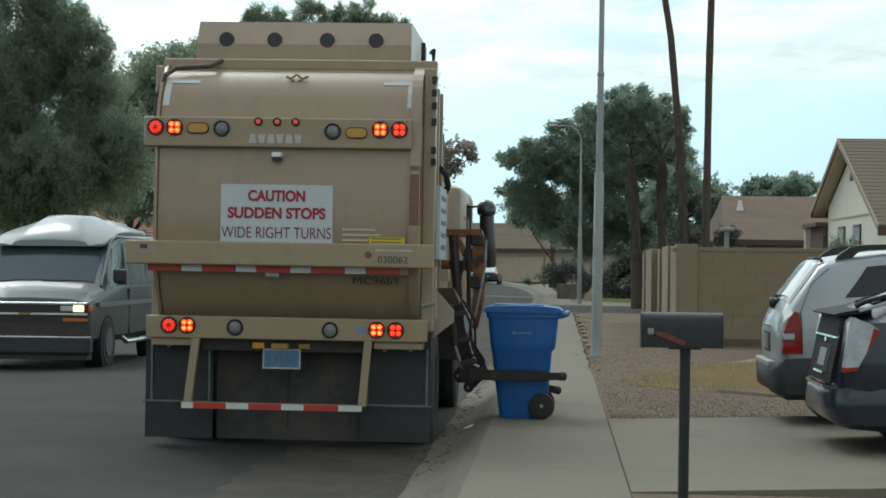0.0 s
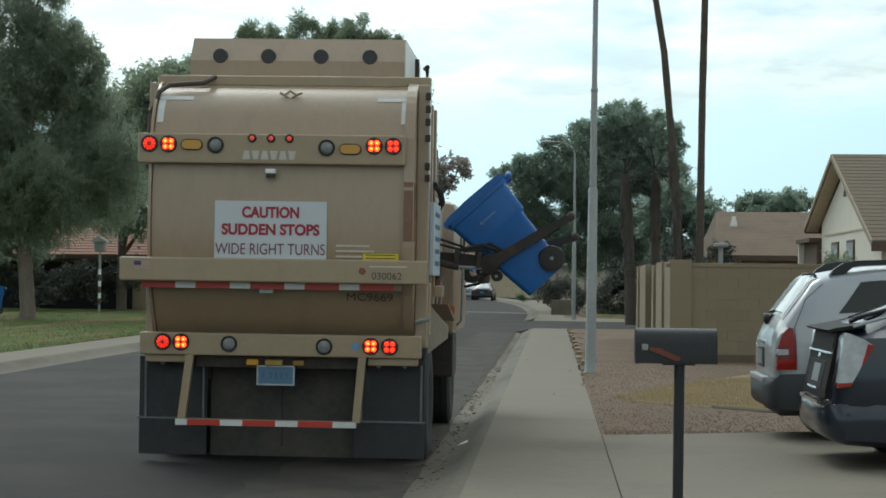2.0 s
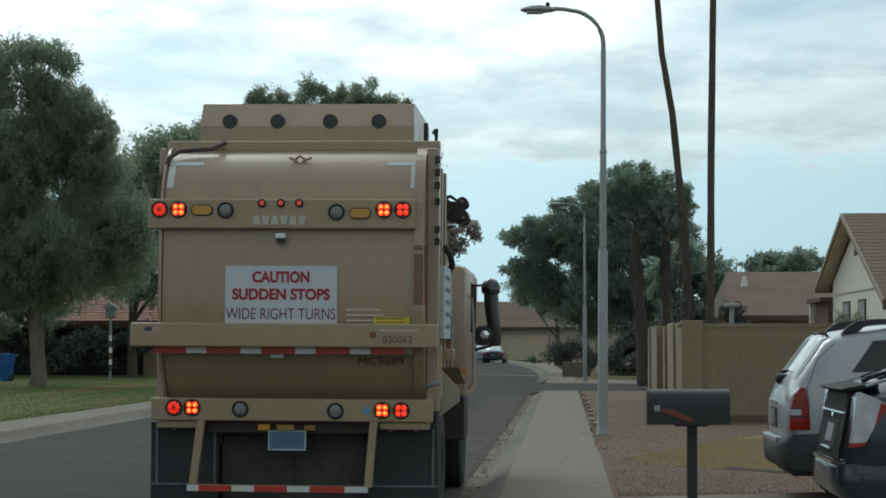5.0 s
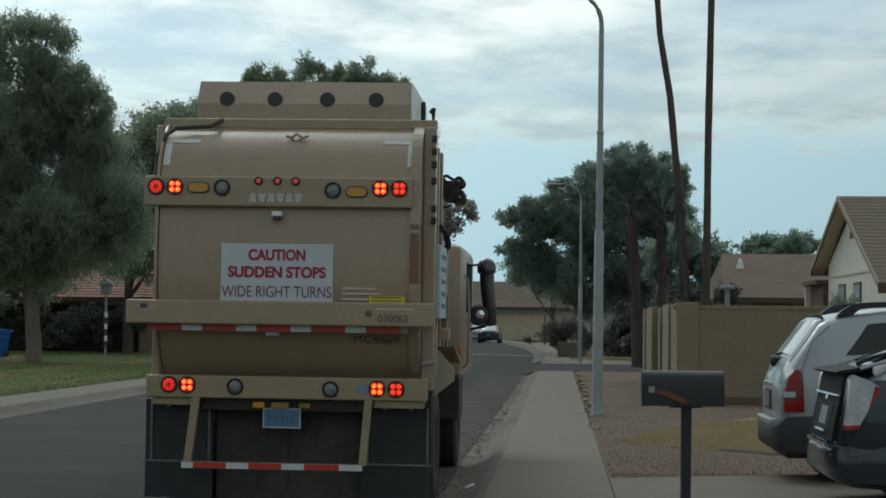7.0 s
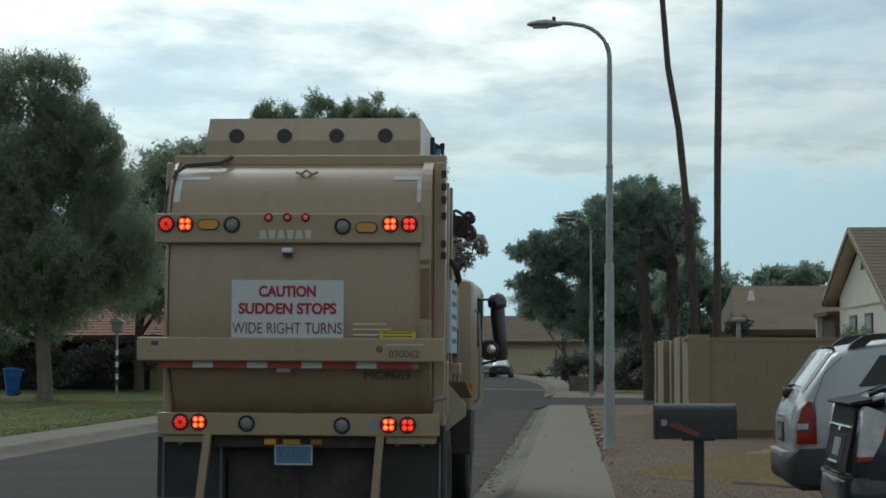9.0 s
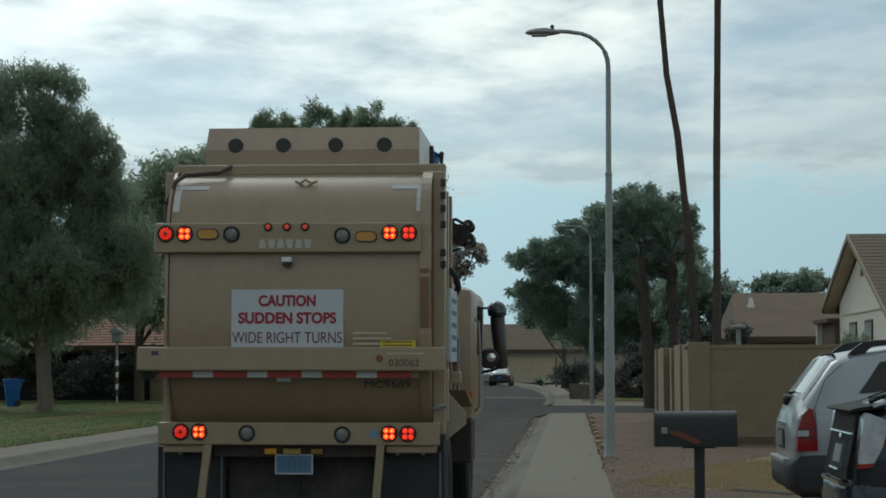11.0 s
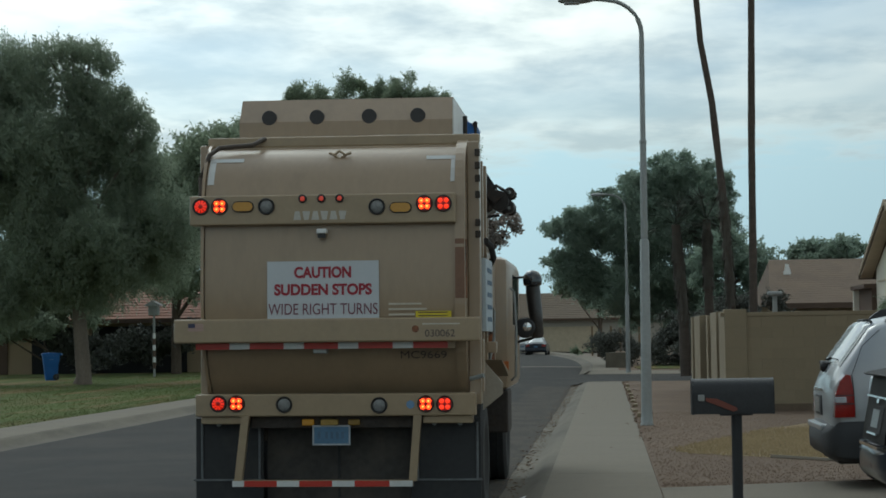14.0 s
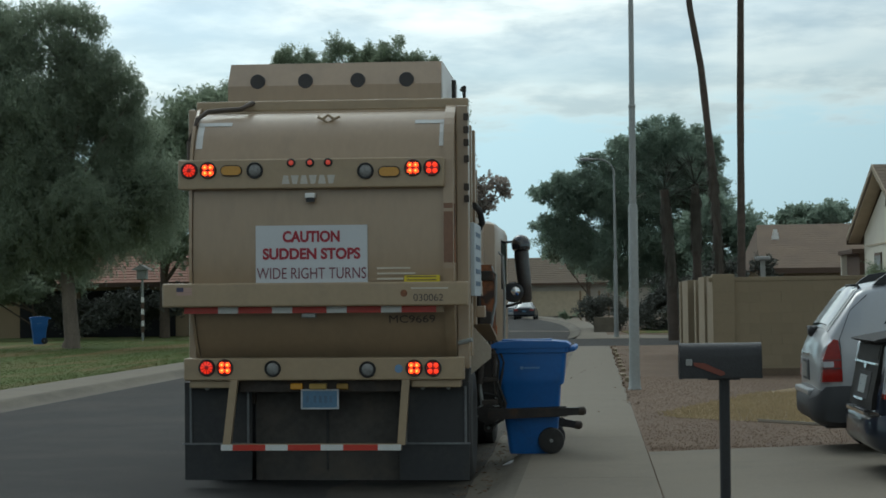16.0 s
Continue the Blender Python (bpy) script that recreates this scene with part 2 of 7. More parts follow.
HEADLIT = mat("lit headlamp", (0.9, 0.8, 0.5), 0.2, emit=(1.0, 0.72, 0.25), power=2.2)
MAILBLACK = mat("black mailbox metal", (0.020, 0.021, 0.023), 0.5, 0.2, var=0.3, scale=12, fine=80, bump=0.15)
FLAGRED = mat("faded red flag", (0.15, 0.04, 0.025), 0.6)
BARK = mat("bark", (0.10, 0.075, 0.055), 0.95, var=0.4, scale=4, fine=25, bump=0.8, stretch=(1, 1, 0.3))
GREYBARK = mat("grey bark", (0.16, 0.13, 0.105), 0.95, var=0.35, scale=4, fine=25, bump=0.8, stretch=(1, 1, 0.3))
PALMBARK = mat("palm bark", (0.088, 0.068, 0.054), 0.95, var=0.35, scale=3, fine=20, bump=0.8, stretch=(1, 1, 2.5))
LEAFPINE = mat("pine needles", (0.098, 0.120, 0.096), 0.95, var=0.15, scale=0.5, fine=5, island=0.15, spec=0.0)
LEAFDARK = mat("dark drooping leaves", (0.098, 0.113, 0.084), 0.95, var=0.15, scale=0.4, fine=5, island=0.2, spec=0.0)
LEAFMID = mat("olive leaves", (0.094, 0.110, 0.078), 0.9, var=0.3, scale=0.4, fine=5, island=0.3, spec=0.0)
PALMLEAF = mat("dusty palm fronds", (0.075, 0.082, 0.066), 0.95, var=0.3, scale=0.6, fine=5, island=0.4, spec=0.0)
SHRUBLEAF = mat("shrub leaves", (0.098, 0.102, 0.086), 0.75, var=0.25, scale=0.6, fine=5, island=0.5)
LEAFRUST = mat("reddish twigs", (0.115, 0.10, 0.088), 0.8, var=0.45, scale=0.6, fine=5, island=0.8)
TIMBER = mat("weathered timber", (0.20, 0.14, 0.085), 0.9, var=0.3, scale=1, fine=12, stretch=(4, 4, 0.5))


def leaf_light(m, share=2.0):
    """Thin leaves pass on a share of the light, measured by what they reflect."""
    nt = m.node_tree
    b, out = nt.nodes["Principled BSDF"], nt.nodes["Material Output"]
    tr, mx = nt.nodes.new("ShaderNodeBsdfTranslucent"), nt.nodes.new("ShaderNodeAddShader")
    thin = nt.nodes.new("ShaderNodeVectorMath"); thin.operation = "SCALE"; thin.inputs["Scale"].default_value = share
    nt.links.new(b.inputs["Base Color"].links[0].from_socket, thin.inputs[0]); nt.links.new(thin.outputs[0], tr.inputs[0])
    nt.links.new(b.outputs[0], mx.inputs[0]); nt.links.new(tr.outputs[0], mx.inputs[1]); nt.links.new(mx.outputs[0], out.inputs[0])


for leaf_mat in (LEAFPINE, LEAFDARK, LEAFMID, LEAFRUST):
    leaf_light(leaf_mat)
leaf_light(DRYGRASS, 0.8)

# ---- mesh helpers ----
def thing(name, label, category, m=None, group=""):
    ob = new(name)
    ob.empty_display_size = 0.2
    if m is not None:
        ob.matrix_world = m
    return tagged(ob, label, category, group)


def mesh_of(name, bm, material, smooth=False):
    bmesh.ops.recalc_face_normals(bm, faces=bm.faces[:])
    me = bpy.data.meshes.new(name)
    bm.to_mesh(me)
    bm.free()
    for mt in (material if isinstance(material, (list, tuple)) else [material]):
        me.materials.append(mt)
    if smooth:
        for p in me.polygons:
            p.use_smooth = True
        me.set_sharp_from_angle(angle=radians(38))
    return me


def part(name, bm, material, parent, label="", smooth=False, m=None):
    ob = new(name, mesh_of(name, bm, material, smooth))
    ob.parent = parent
    if m is not None:
        ob.matrix_basis = m
    if label:
        tagged(ob, label)
    return ob


def solo(name, bm, material, label, category, kind="", smooth=False, group="", m=None):
    ob = new(name, mesh_of(name, bm, material, smooth))
    if m is not None:
        ob.matrix_world = m
    return tagged(ob, label, category, group, kind)


def quad_faces(bm, vs, faces):
    vv = [bm.verts.new(v) for v in vs]
    for f in faces:
        try:
            bm.faces.new([vv[i] for i in f])
        except ValueError:
            pass
    return vv


def box(bm, x0, x1, y0, y1, z0, z1, bev=0.0):
    vv = quad_faces(bm, [(x, y, z) for z in (z0, z1) for y in (y0, y1) for x in (x0, x1)],
                    [(0, 2, 3, 1), (4, 5, 7, 6), (0, 1, 5, 4), (2, 6, 7, 3), (0, 4, 6, 2), (1, 3, 7, 5)])
    if bev:
        es = list({e for v in vv for e in v.link_edges})
        bmesh.ops.bevel(bm, geom=es, offset=bev, segments=2, affect="EDGES", profile=0.5)
    return bm


def B(*a, bev=0.0):
    return box(bmesh.new(), *a, bev=bev)


def prism(bm, pts, axis, a, b):
    """Extrude a closed outline (u, v) along an axis from a to b."""
    def at(u, v, w):
        return {"x": (w, u, v), "y": (u, w, v), "z": (u, v, w)}[axis]
    n = len(pts)
    vs = [at(u, v, a) for u, v in pts] + [at(u, v, b) for u, v in pts]
    quad_faces(bm, vs, [tuple(range(n)), tuple(range(n, 2 * n))] + [(i, (i + 1) % n, n + (i + 1) % n, n + i) for i in range(n)])
    return bm


def tube(bm, pts, radii, n=8, caps=True):
    """A round bar through points with given radii."""
    rings = []
    for i, p in enumerate(pts):
        p = Vector(p)
        d = (Vector(pts[min(i + 1, len(pts) - 1)]) - Vector(pts[max(i - 1, 0)])).normalized()
        side = d.cross(Vector((0, 0, 1)) if abs(d.z) < 0.9 else Vector((0, 1, 0))).normalized()
        other = d.cross(side)
        r = radii[i] if isinstance(radii, (list, tuple)) else radii
        rings.append([bm.verts.new(p + r * (math.cos(6.28318 * k / n) * side + math.sin(6.28318 * k / n) * other)) for k in range(n)])
    for a, b in zip(rings, rings[1:]):
        for k in range(n):
            bm.faces.new((a[k], a[(k + 1) % n], b[(k + 1) % n], b[k]))
    if caps:
        bm.faces.new(rings[0])
        bm.faces.new(rings[-1])
    return bm


def T(pts, radii, n=8):
    return tube(bmesh.new(), pts, radii, n)


def lathe(bm, prof, axis="x", centre=(0, 0, 0), n=20):
    """Turn an outline (along, radius) round an axis."""
    rings = []
    for a, r in prof:
        ring = []
        for k in range(n):
            c, s = math.cos(6.28318 * k / n) * r, math.sin(6.28318 * k / n) * r
            p = {"x": (a, c, s), "y": (c, a, s), "z": (c, s, a)}[axis]
            ring.append(bm.verts.new([p[i] + centre[i] for i in range(3)]))
        rings.append(ring)
    for a, b in zip(rings, rings[1:]):
        for k in range(n):
            bm.faces.new((a[k], a[(k + 1) % n], b[(k + 1) % n], b[k]))
    bm.faces.new(rings[0])
    bm.faces.new(rings[-1])
    return bm


def lettering(name, text, size, material, parent, x, y, z, bold=0.0, width=None):
    """Flat letters facing -y, centred on x, z."""
    c = bpy.data.curves.new(name, "FONT")
    c.body, c.size, c.align_x, c.align_y, c.extrude, c.offset = text, size, "CENTER", "CENTER", 0.0015, bold
    tmp = bpy.data.objects.new("tmp", c)
    me = bpy.data.meshes.new_from_object(tmp)
    bpy.data.objects.remove(tmp)
    me.materials.append(material)
    if width:
        xs = [v.co.x for v in me.vertices]
        k = width / (max(xs) - min(xs))
        for v in me.vertices:
            v.co.x *= k
    ob = new(name, me)
    ob.parent = parent
    ob.matrix_basis = pose(x, y, z, 90, 0, 0)
    return ob


# ---- ground and street ----
def bend(y):
    """Sideways shift of the street where it curves away."""
    return -0.0007 * max(y - 82, 0) ** 2


YS = [-130, -60, -30, 0, 8, 16, 24, 32, 40, 50, 59, 62, 70, 78, 84, 92, 100, 110, 120, 130, 140, 150, 160, 170, 180, 195]


def strip(bm, prof, ys):
    """Sweep an outline (x, z) along the street."""
    rows = [[bm.verts.new((x + bend(y), y, z)) for x, z in prof] for y in ys]
    for a, b in zip(rows, rows[1:]):
        for i in range(len(prof) - 1):
            bm.faces.new((a[i], a[i + 1], b[i + 1], b[i]))
    return bm


def ground_and_street():
    bm = bmesh.new()
    quad_faces(bm, [(-2500, -500, -0.06), (2500, -500, -0.06), (2500, 4000, -0.06), (-2500, 4000, -0.06)], [(0, 1, 2, 3)])
    solo("ground", bm, SOIL, "bare desert soil that reaches the horizon", "ground", "structure")
    bm = strip(bmesh.new(), [(-9.1, 0.0), (-7, 0.04), (-5.1, 0.06), (-3, 0.04), (-1.15, 0.0)], YS)
    solo("road", bm, ASPHALT, "worn grey asphalt street with a slight crown", "road", "structure")
    bm = bmesh.new()
    quad_faces(bm, [(-1.2, 60.5, 0.004), (60, 62, 0.004), (60, 73, 0.004), (-1.2, 76.5, 0.004)], [(0, 1, 2, 3)])
    solo("side_road", bm, ASPHALT, "worn grey asphalt side street", "road", "structure")
    roll = [(-1.2, -0.002), (-0.98, 0.0), (-0.86, 0.03), (-0.76, 0.09), (-0.70, 0.1175), (-0.6285, 0.1203)]
    right_near, right_far = [y for y in YS if y <= 59], [y for y in YS if y >= 78]
    kerb = strip(bmesh.new(), roll, right_near)
    solo("kerb_east", kerb, GUTTER, "stained concrete gutter with a rolled kerb", "kerb", "structure", smooth=True)
    kerb = strip(bmesh.new(), roll, right_far)
    solo("kerb_far", kerb, GUTTER, "stained concrete gutter with a rolled kerb", "kerb", "structure", smooth=True)
    left = [(-9.05, -0.002), (-9.27, 0.0), (-9.39, 0.03), (-9.49, 0.09), (-9.55, 0.118), (-9.61, 0.12)]
    solo("kerb_west", strip(bmesh.new(), left, YS), GUTTER, "stained concrete gutter with a rolled kerb", "kerb", "structure", smooth=True)
    # pavements: separate slabs with open joints
    for nm, x0, x1, ys in (("pavement_east", -0.630, 0.49, [y * 1.52 - 4 for y in range(42)]), ("pavement_west", -10.75, -9.615, [y * 1.52 + 10 for y in range(60)])):
        p = tagged(new(nm), "pale concrete pavement of separate slabs", "pavement", kind="structure")
        slab = mesh_of("slab", B(x0, x1, 0.0008, 1.5192, -0.02, 0.121, bev=0.0008), CONCRETE)
        for y in ys:
            o = new("slab", slab)
            o.parent = p
            o.matrix_basis = pose(0, y, random.uniform(-.0006, .0006))
        part("joint_fill", B(x0 + 0.005, x1 - 0.005, ys[0], ys[-1] + 1.52, 0.0, 0.1190), CONCRETE, p)
    bm = strip(bmesh.new(), [(-0.63, 0.121), (0.5, 0.122)], right_far)
    solo("pavement_far", bm, CONCRETE, "pale concrete pavement beyond the side street", "pavement", "structure")
    # ramp and apron where the pavement meets the side street
    bm = bmesh.new()
    quad_faces(bm, [(-0.66, 59.0, 0.121), (0.5, 59.0, 0.121), (1.6, 61.2, 0.012), (-1.0, 61.2, 0.012)], [(0, 1, 2, 3)])
    quad_faces(bm, [(-0.8, 76.4, 0.014), (7, 74.2, 0.014), (7, 75.6, 0.1), (0.5, 78.2, 0.121), (-0.66, 78.2, 0.121)], [(0, 1, 2, 3, 4)])
    solo("kerb_ramp", bm, CONCRETE, "pale concrete corner ramps at the side street", "kerb ramp", "structure")
    # dust and a crumbled asphalt edge along the gutter
    rnd = random.Random(77)
    def ragged(nm, mats, label, cols):
        ys = [10 + 0.3 * i for i in range(163)]
        bm, last = bmesh.new(), None
        drift = [0.0] * len(cols)
        for y in ys:
            drift = [d * 0.75 + rnd.uniform(-1, 1) * c[2] for d, c in zip(drift, cols)]
            row = [bm.verts.new((c[0] + d, y, c[1])) for c, d in zip(cols, drift)]
            if last:
                for k in range(len(cols) - 1):
                    bm.faces.new((last[k], last[k + 1], row[k + 1], row[k]))
            last = row
        solo(nm, bm, mats, label, "road edge", "structure")
    ragged("road_dust", ROADDUST, "dusty brown strip of asphalt beside the gutter", [(-2.3, 0.030, 0.10), (-1.7, 0.0175, 0.0), (-1.19, 0.0055, 0.02)])
    ragged("road_edge", ROADEDGE, "crumbled dark asphalt edge over the gutter", [(-1.27, 0.012, 0.02), (-1.16, 0.009, 0.0), (-1.10, 0.0035, 0.013)])
    # yards on the right
    bm = bmesh.new()
    box(bm, 0.495, 45, -30, 60.0, -0.05, 0.115)
    solo("gravel_yard", bm, GRAVEL, "reddish brown landscape gravel front yard", "gravel yard", "structure")
    bm = bmesh.new()
    box(bm, 0.5, 60, 78.2, 200, -0.05, 0.11)
    box(bm, 0.5, 60, 60.0, 61, -0.05, 0.08)
    solo("gravel_corner", bm, GRAVEL, "brown gravel corner yard beyond the side street", "gravel yard", "structure")
    bm = bmesh.new()
    quad_faces(bm, [(0.50, 12.45, -0.02), (16, 12.45, -0.02), (16, 18.32, -0.02), (0.50, 18.32, -0.02), (0.50, 12.45, 0.124), (16, 12.45, 0.62), (16, 18.32, 0.62), (0.50, 18.32, 0.124)],
               [(0, 3, 2, 1), (4, 5, 6, 7), (0, 1, 5, 4), (2, 3, 7, 6), (0, 4, 7, 3), (1, 2, 6, 5)])
    solo("driveway", bm, CONCRETE, "pale concrete driveway crossing the gravel yard", "driveway", "structure")
    # lawn on the left, cut by the garage drive
    bm = bmesh.new()
    box(bm, -60, -10.76, 0, 200, -0.05, 0.115)
    solo("lawn", bm, LAWN, "patchy green and yellow lawn", "lawn", "structure")


ground_and_street()

# ---- the refuse truck: x across from its middle, y forward from the tailgate, z up ----
TRUCK = pose(-2.30, 15.6, 0.0, 0, 0.35, 0)
truck = thing("garbage_truck", "tan automated side-loading refuse truck standing at the kerb", "garbage truck", TRUCK)


def lamp(name, x, y, z, kind, parent, r=0.071):
    """A round LED lamp in a black rubber ring, facing -y."""
    ring = part(name, lathe(bmesh.new(), [(0.03, r * 1.02), (-0.012, r * 1.02), (-0.020, r * 0.93), (-0.014, r * 0.80), (0.0, r * 0.78)], "y", (x, y, z), 20), RUBBER, parent, smooth=True)
    bm = bmesh.new()
    if kind == "clear":
        lathe(bm, [(0.0, r * 0.80), (-0.010, r * 0.72), (-0.018, r * 0.4), (-0.020, 0.003)], "y", (x, y, z), 18)
        part("lens", bm, GREYLENS, ring, "grey unlit reversing lens", True)
        return
    if kind == "dull":
        lathe(bm, [(0.0, r * 0.80), (-0.010, r * 0.72), (-0.016, r * 0.4), (-0.018, 0.003)], "y", (x, y, z), 18)
        part("lens", bm, LEDRED_SOFT, ring, "red glowing lens", True)
        for i in range(10):     # narrow petals round a dark middle
            a = i * math.pi / 5
            d, e = Vector((math.cos(a), 0, math.sin(a))), Vector((-math.sin(a), 0, math.cos(a)))
            o, q = Vector((x, y, z)), Vector((0, -0.021, 0))
            bm2 = bmesh.new()
            quad_faces(bm2, [o + d * 0.018 - e * 0.004 + q, o + d * 0.018 + e * 0.004 + q, o + d * 0.052 + e * 0.011 + q * 0.8, o + d * 0.052 - e * 0.011 + q * 0.8, o + d * 0.035], [(0, 1, 2, 3), (1, 0, 4), (2, 1, 4), (3, 2, 4), (0, 3, 4)])
            part("led", bm2, LEDRED, ring)
        return
    lathe(bm, [(0.0, r * 0.80), (-0.008, r * 0.76), (-0.010, 0.003)], "y", (x, y, z), 18)
    part("lens", bm, LEDRED_SOFT, ring, "lit red lens", True)
    for sx in (-1, 1):
        for sz in (-1, 1):
            bm = bmesh.new()
            lathe(bm, [(0.0, 0.023), (-0.014, 0.021), (-0.020, 0.012), (-0.021, 0.002)], "y", (x + sx * 0.0255, y, z + sz * 0.0255), 10)
            part("led", bm, LEDMID if kind == "mid" else LEDHOT, ring, "glowing red LED cluster" if kind == "mid" else "bright orange-red LED cluster", True)
            if kind == "mid":
                continue
            part("led_core", lathe(bmesh.new(), [(-0.019, 0.009), (-0.0225, 0.007), (-0.023, 0.001)], "y", (x + sx * 0.0235, y, z + sz * 0.0235), 8), LEDCORE, ring)


LEDRED_SOFT = mat("red lens glow", (0.25, 0.015, 0.012), 0.25, emit=(1.0, 0.012, 0.006), power=0.07)


def oblong(name, x, y, z, w, h, material, parent):
    def outline(k):
        pts = []
        r = h / 2 * k
        for cx, a0 in ((w / 2 - h / 2, -90), (-w / 2 + h / 2, 90)):
            for i in range(7):
                a = radians(a0 + i * 30)
                pts.append((x + cx + r * math.cos(a), z + r * math.sin(a)))
        return pts
    o = part(name, prism(bmesh.new(), outline(1.25), "y", y - 0.012, y + 0.02), RUBBER, parent)
    part("lens", prism(bmesh.new(), outline(1.0), "y", y - 0.020, y), material, o)


def reflective(parent, x0, x1, y, z0, z1, n, first_red, seg=None):
    w = (x1 - x0) / n
    for i in range(n):
        red = (i % 2 == 0) == first_red
        part("reflective_strip", B(x0 + i * w, x0 + (i + 1) * w, y - 0.004, y + 0.004, z0, z1), REFRED if red else REFWHITE, parent,
             "red reflective strip" if red else "white reflective strip")


def wheel(parent, x, y, r, w, name="wheel"):
    o = part(name, lathe(bmesh.new(), [(x - w / 2 + .02, r * 0.55), (x - w / 2, r * 0.62), (x - w / 2, r * 0.9), (x - w / 2 + 0.03, r * 0.985), (x - w / 6, r), (x - w / 6 + .01, r * .975),
                    (x + w / 6 - .01, r * .975), (x + w / 6, r), (x + w / 2 - 0.03, r * 0.985), (x + w / 2, r * 0.9), (x + w / 2, r * 0.62), (x + w / 2 - .02, r * 0.55)], "x", (0, y, r), 32), RUBBER, parent, "black rubber tyre", True)
    part("rim", lathe(bmesh.new(), [(x - w / 2 + 0.03, r * 0.56), (x - w / 2 + 0.06, r * 0.3), (x + w / 2 - 0.06, r * 0.3), (x + w / 2 - 0.02, r * 0.5), (x + w / 2 - 0.03, r * 0.56)], "x", (0, y, r), 24), GALV, o, "grey steel rim", True)
    return o


def build_truck():
    # packer body and its floor
    part("body", B(-1.13, 1.13, 0.35, 2.2, 1.02, 3.28, bev=0.03), TAN, truck, "tan packer body")
    bm = bmesh.new()   # open hopper: walls and floor only
    box(bm, -1.13, -1.07, 2.2, 4.0, 1.0, 3.2)
    box(bm, 1.07, 1.13, 2.2, 4.0, 1.0, 2.45)
    box(bm, -1.07, 1.07, 3.94, 4.0, 1.0, 3.0)
    box(bm, -1.07, 1.07, 2.2, 3.94, 1.0, 1.06)
    part("hopper", bm, TAN, truck, "tan open-topped hopper walls")
    for y in (0.75, 1.25, 1.75):
        part("rib", B(1.13, 1.19, y, y + 0.10, 1.05, 3.22, bev=0.008), TAN, truck)
        part("rib", B(-1.19, -1.13, y, y + 0.10, 1.05, 3.22, bev=0.008), TAN, truck)
    # canopy with four vents on the roof
    bm = bmesh.new()
    prism(bm, [(1.18, 3.26), (1.18, 3.60), (1.34, 3.82), (3.1, 3.82), (3.1, 3.26)], "x", -1.03, 0.925)
    canopy = part("canopy", bm, TAN, truck, "tan roof canopy with vent holes")
    part("side_panel", B(0.927, 0.935, 1.20, 3.05, 3.28, 3.79), WHITE, canopy, "white canopy side panel")
    for x in (-0.755, -0.315, 0.165, 0.61):
        ring = part("vent_hole", lathe(bmesh.new(), [(1.166, 0.066), (1.169, 0.068), (1.235, 0.068)], "y", (x, 0, 3.64), 18), VENT, canopy, "dark grey round vent hole")
        ring.matrix_basis = pose(0, 0.01, 0, 0, 0, 0)
    # curved tailgate
    arc = [(0.03 + 0.6 * (1 - math.cos(radians(q))), 2.73 + 0.6 * math.sin(radians(q))) for q in (86, 78, 70, 62, 54, 46, 38, 30, 22, 14, 6)]
    prof = [(0.66, 3.331)] + arc + [(0.025, 2.62), (0.0, 2.4), (-0.01, 2.1), (-0.01, 1.9), (0.02, 1.68), (0.08, 1.50), (0.17, 1.34), (0.28, 1.20), (0.36, 1.12)]
    bm = bmesh.new()
    prism(bm, prof + [(0.66, 1.12)], "x", -1.10, 1.03)
    gate = part("tailgate", bm, TAN, truck, "curved tan steel tailgate", True)
    # side flange plates of the tailgate
    fl = [(0.66, 3.36)] + [(y - 0.025, z + 0.025) for y, z in arc] + [(-0.005, 2.62), (-0.03, 2.4), (-0.04, 2.1), (-0.04, 1.9), (-0.01, 1.68), (0.05, 1.50), (0.14, 1.34), (0.25, 1.20), (0.33, 1.12), (0.66, 1.12)]
    part("flange", prism(bmesh.new(), fl, "x", 1.032, 1.118), TAN, gate)
    part("flange", prism(bmesh.new(), fl, "x", -1.13, -1.105), TAN, gate)
    part("side_post", B(1.12, 1.225, 0.28, 0.48, 1.05, 3.30, bev=0.01), TAN, gate, "tan side post")
    part("side_post", B(-1.20, -1.135, 0.28, 0.48, 1.05, 3.30, bev=0.01), TAN, gate, "tan side post")
    for z in (3.20, 3.09, 2.98, 2.84, 2.60, 2.50):
        part("hinge_block", B(1.19, 1.232, 0.24, 0.29, z - 0.03, z + 0.03, bev=0.006), UNDER, gate, "dark hinge block")
    part("primer_patch", B(1.1185, 1.122, 0.04, 0.16, 1.95, 2.45), RUSTY, gate, "rust brown primer patch")
    part("primer_patch", prism(bmesh.new(), [(-0.043, 1.95), (-0.043, 2.05), (-0.040, 2.2), (-0.027, 2.45), (-0.02, 2.45), (-0.033, 2.2), (-0.039, 2.05), (-0.039, 1.95)], "x", 1.036, 1.114), PRIMER, gate, "rust brown primer patch")
    part("top_rail", B(-1.16, 1.22, 0.42, 0.52, 3.29, 3.38, bev=0.012), TANBAR, gate, "tan roof edge rail")
    part("latch", T([(0.03 + dx, 0.225, 3.195 + dz) for dx, dz in ((-0.09, 0.02), (-0.05, 0.0), (0, -0.035), (0.05, 0.0), (0.1, 0.02))], 0.012), TANBAR, gate)
    part("latch", T([(0.03 + dx, 0.225, 3.195 + dz) for dx, dz in ((-0.05, 0.0), (0, 0.035), (0.05, 0.0))], 0.012), TANBAR, gate)
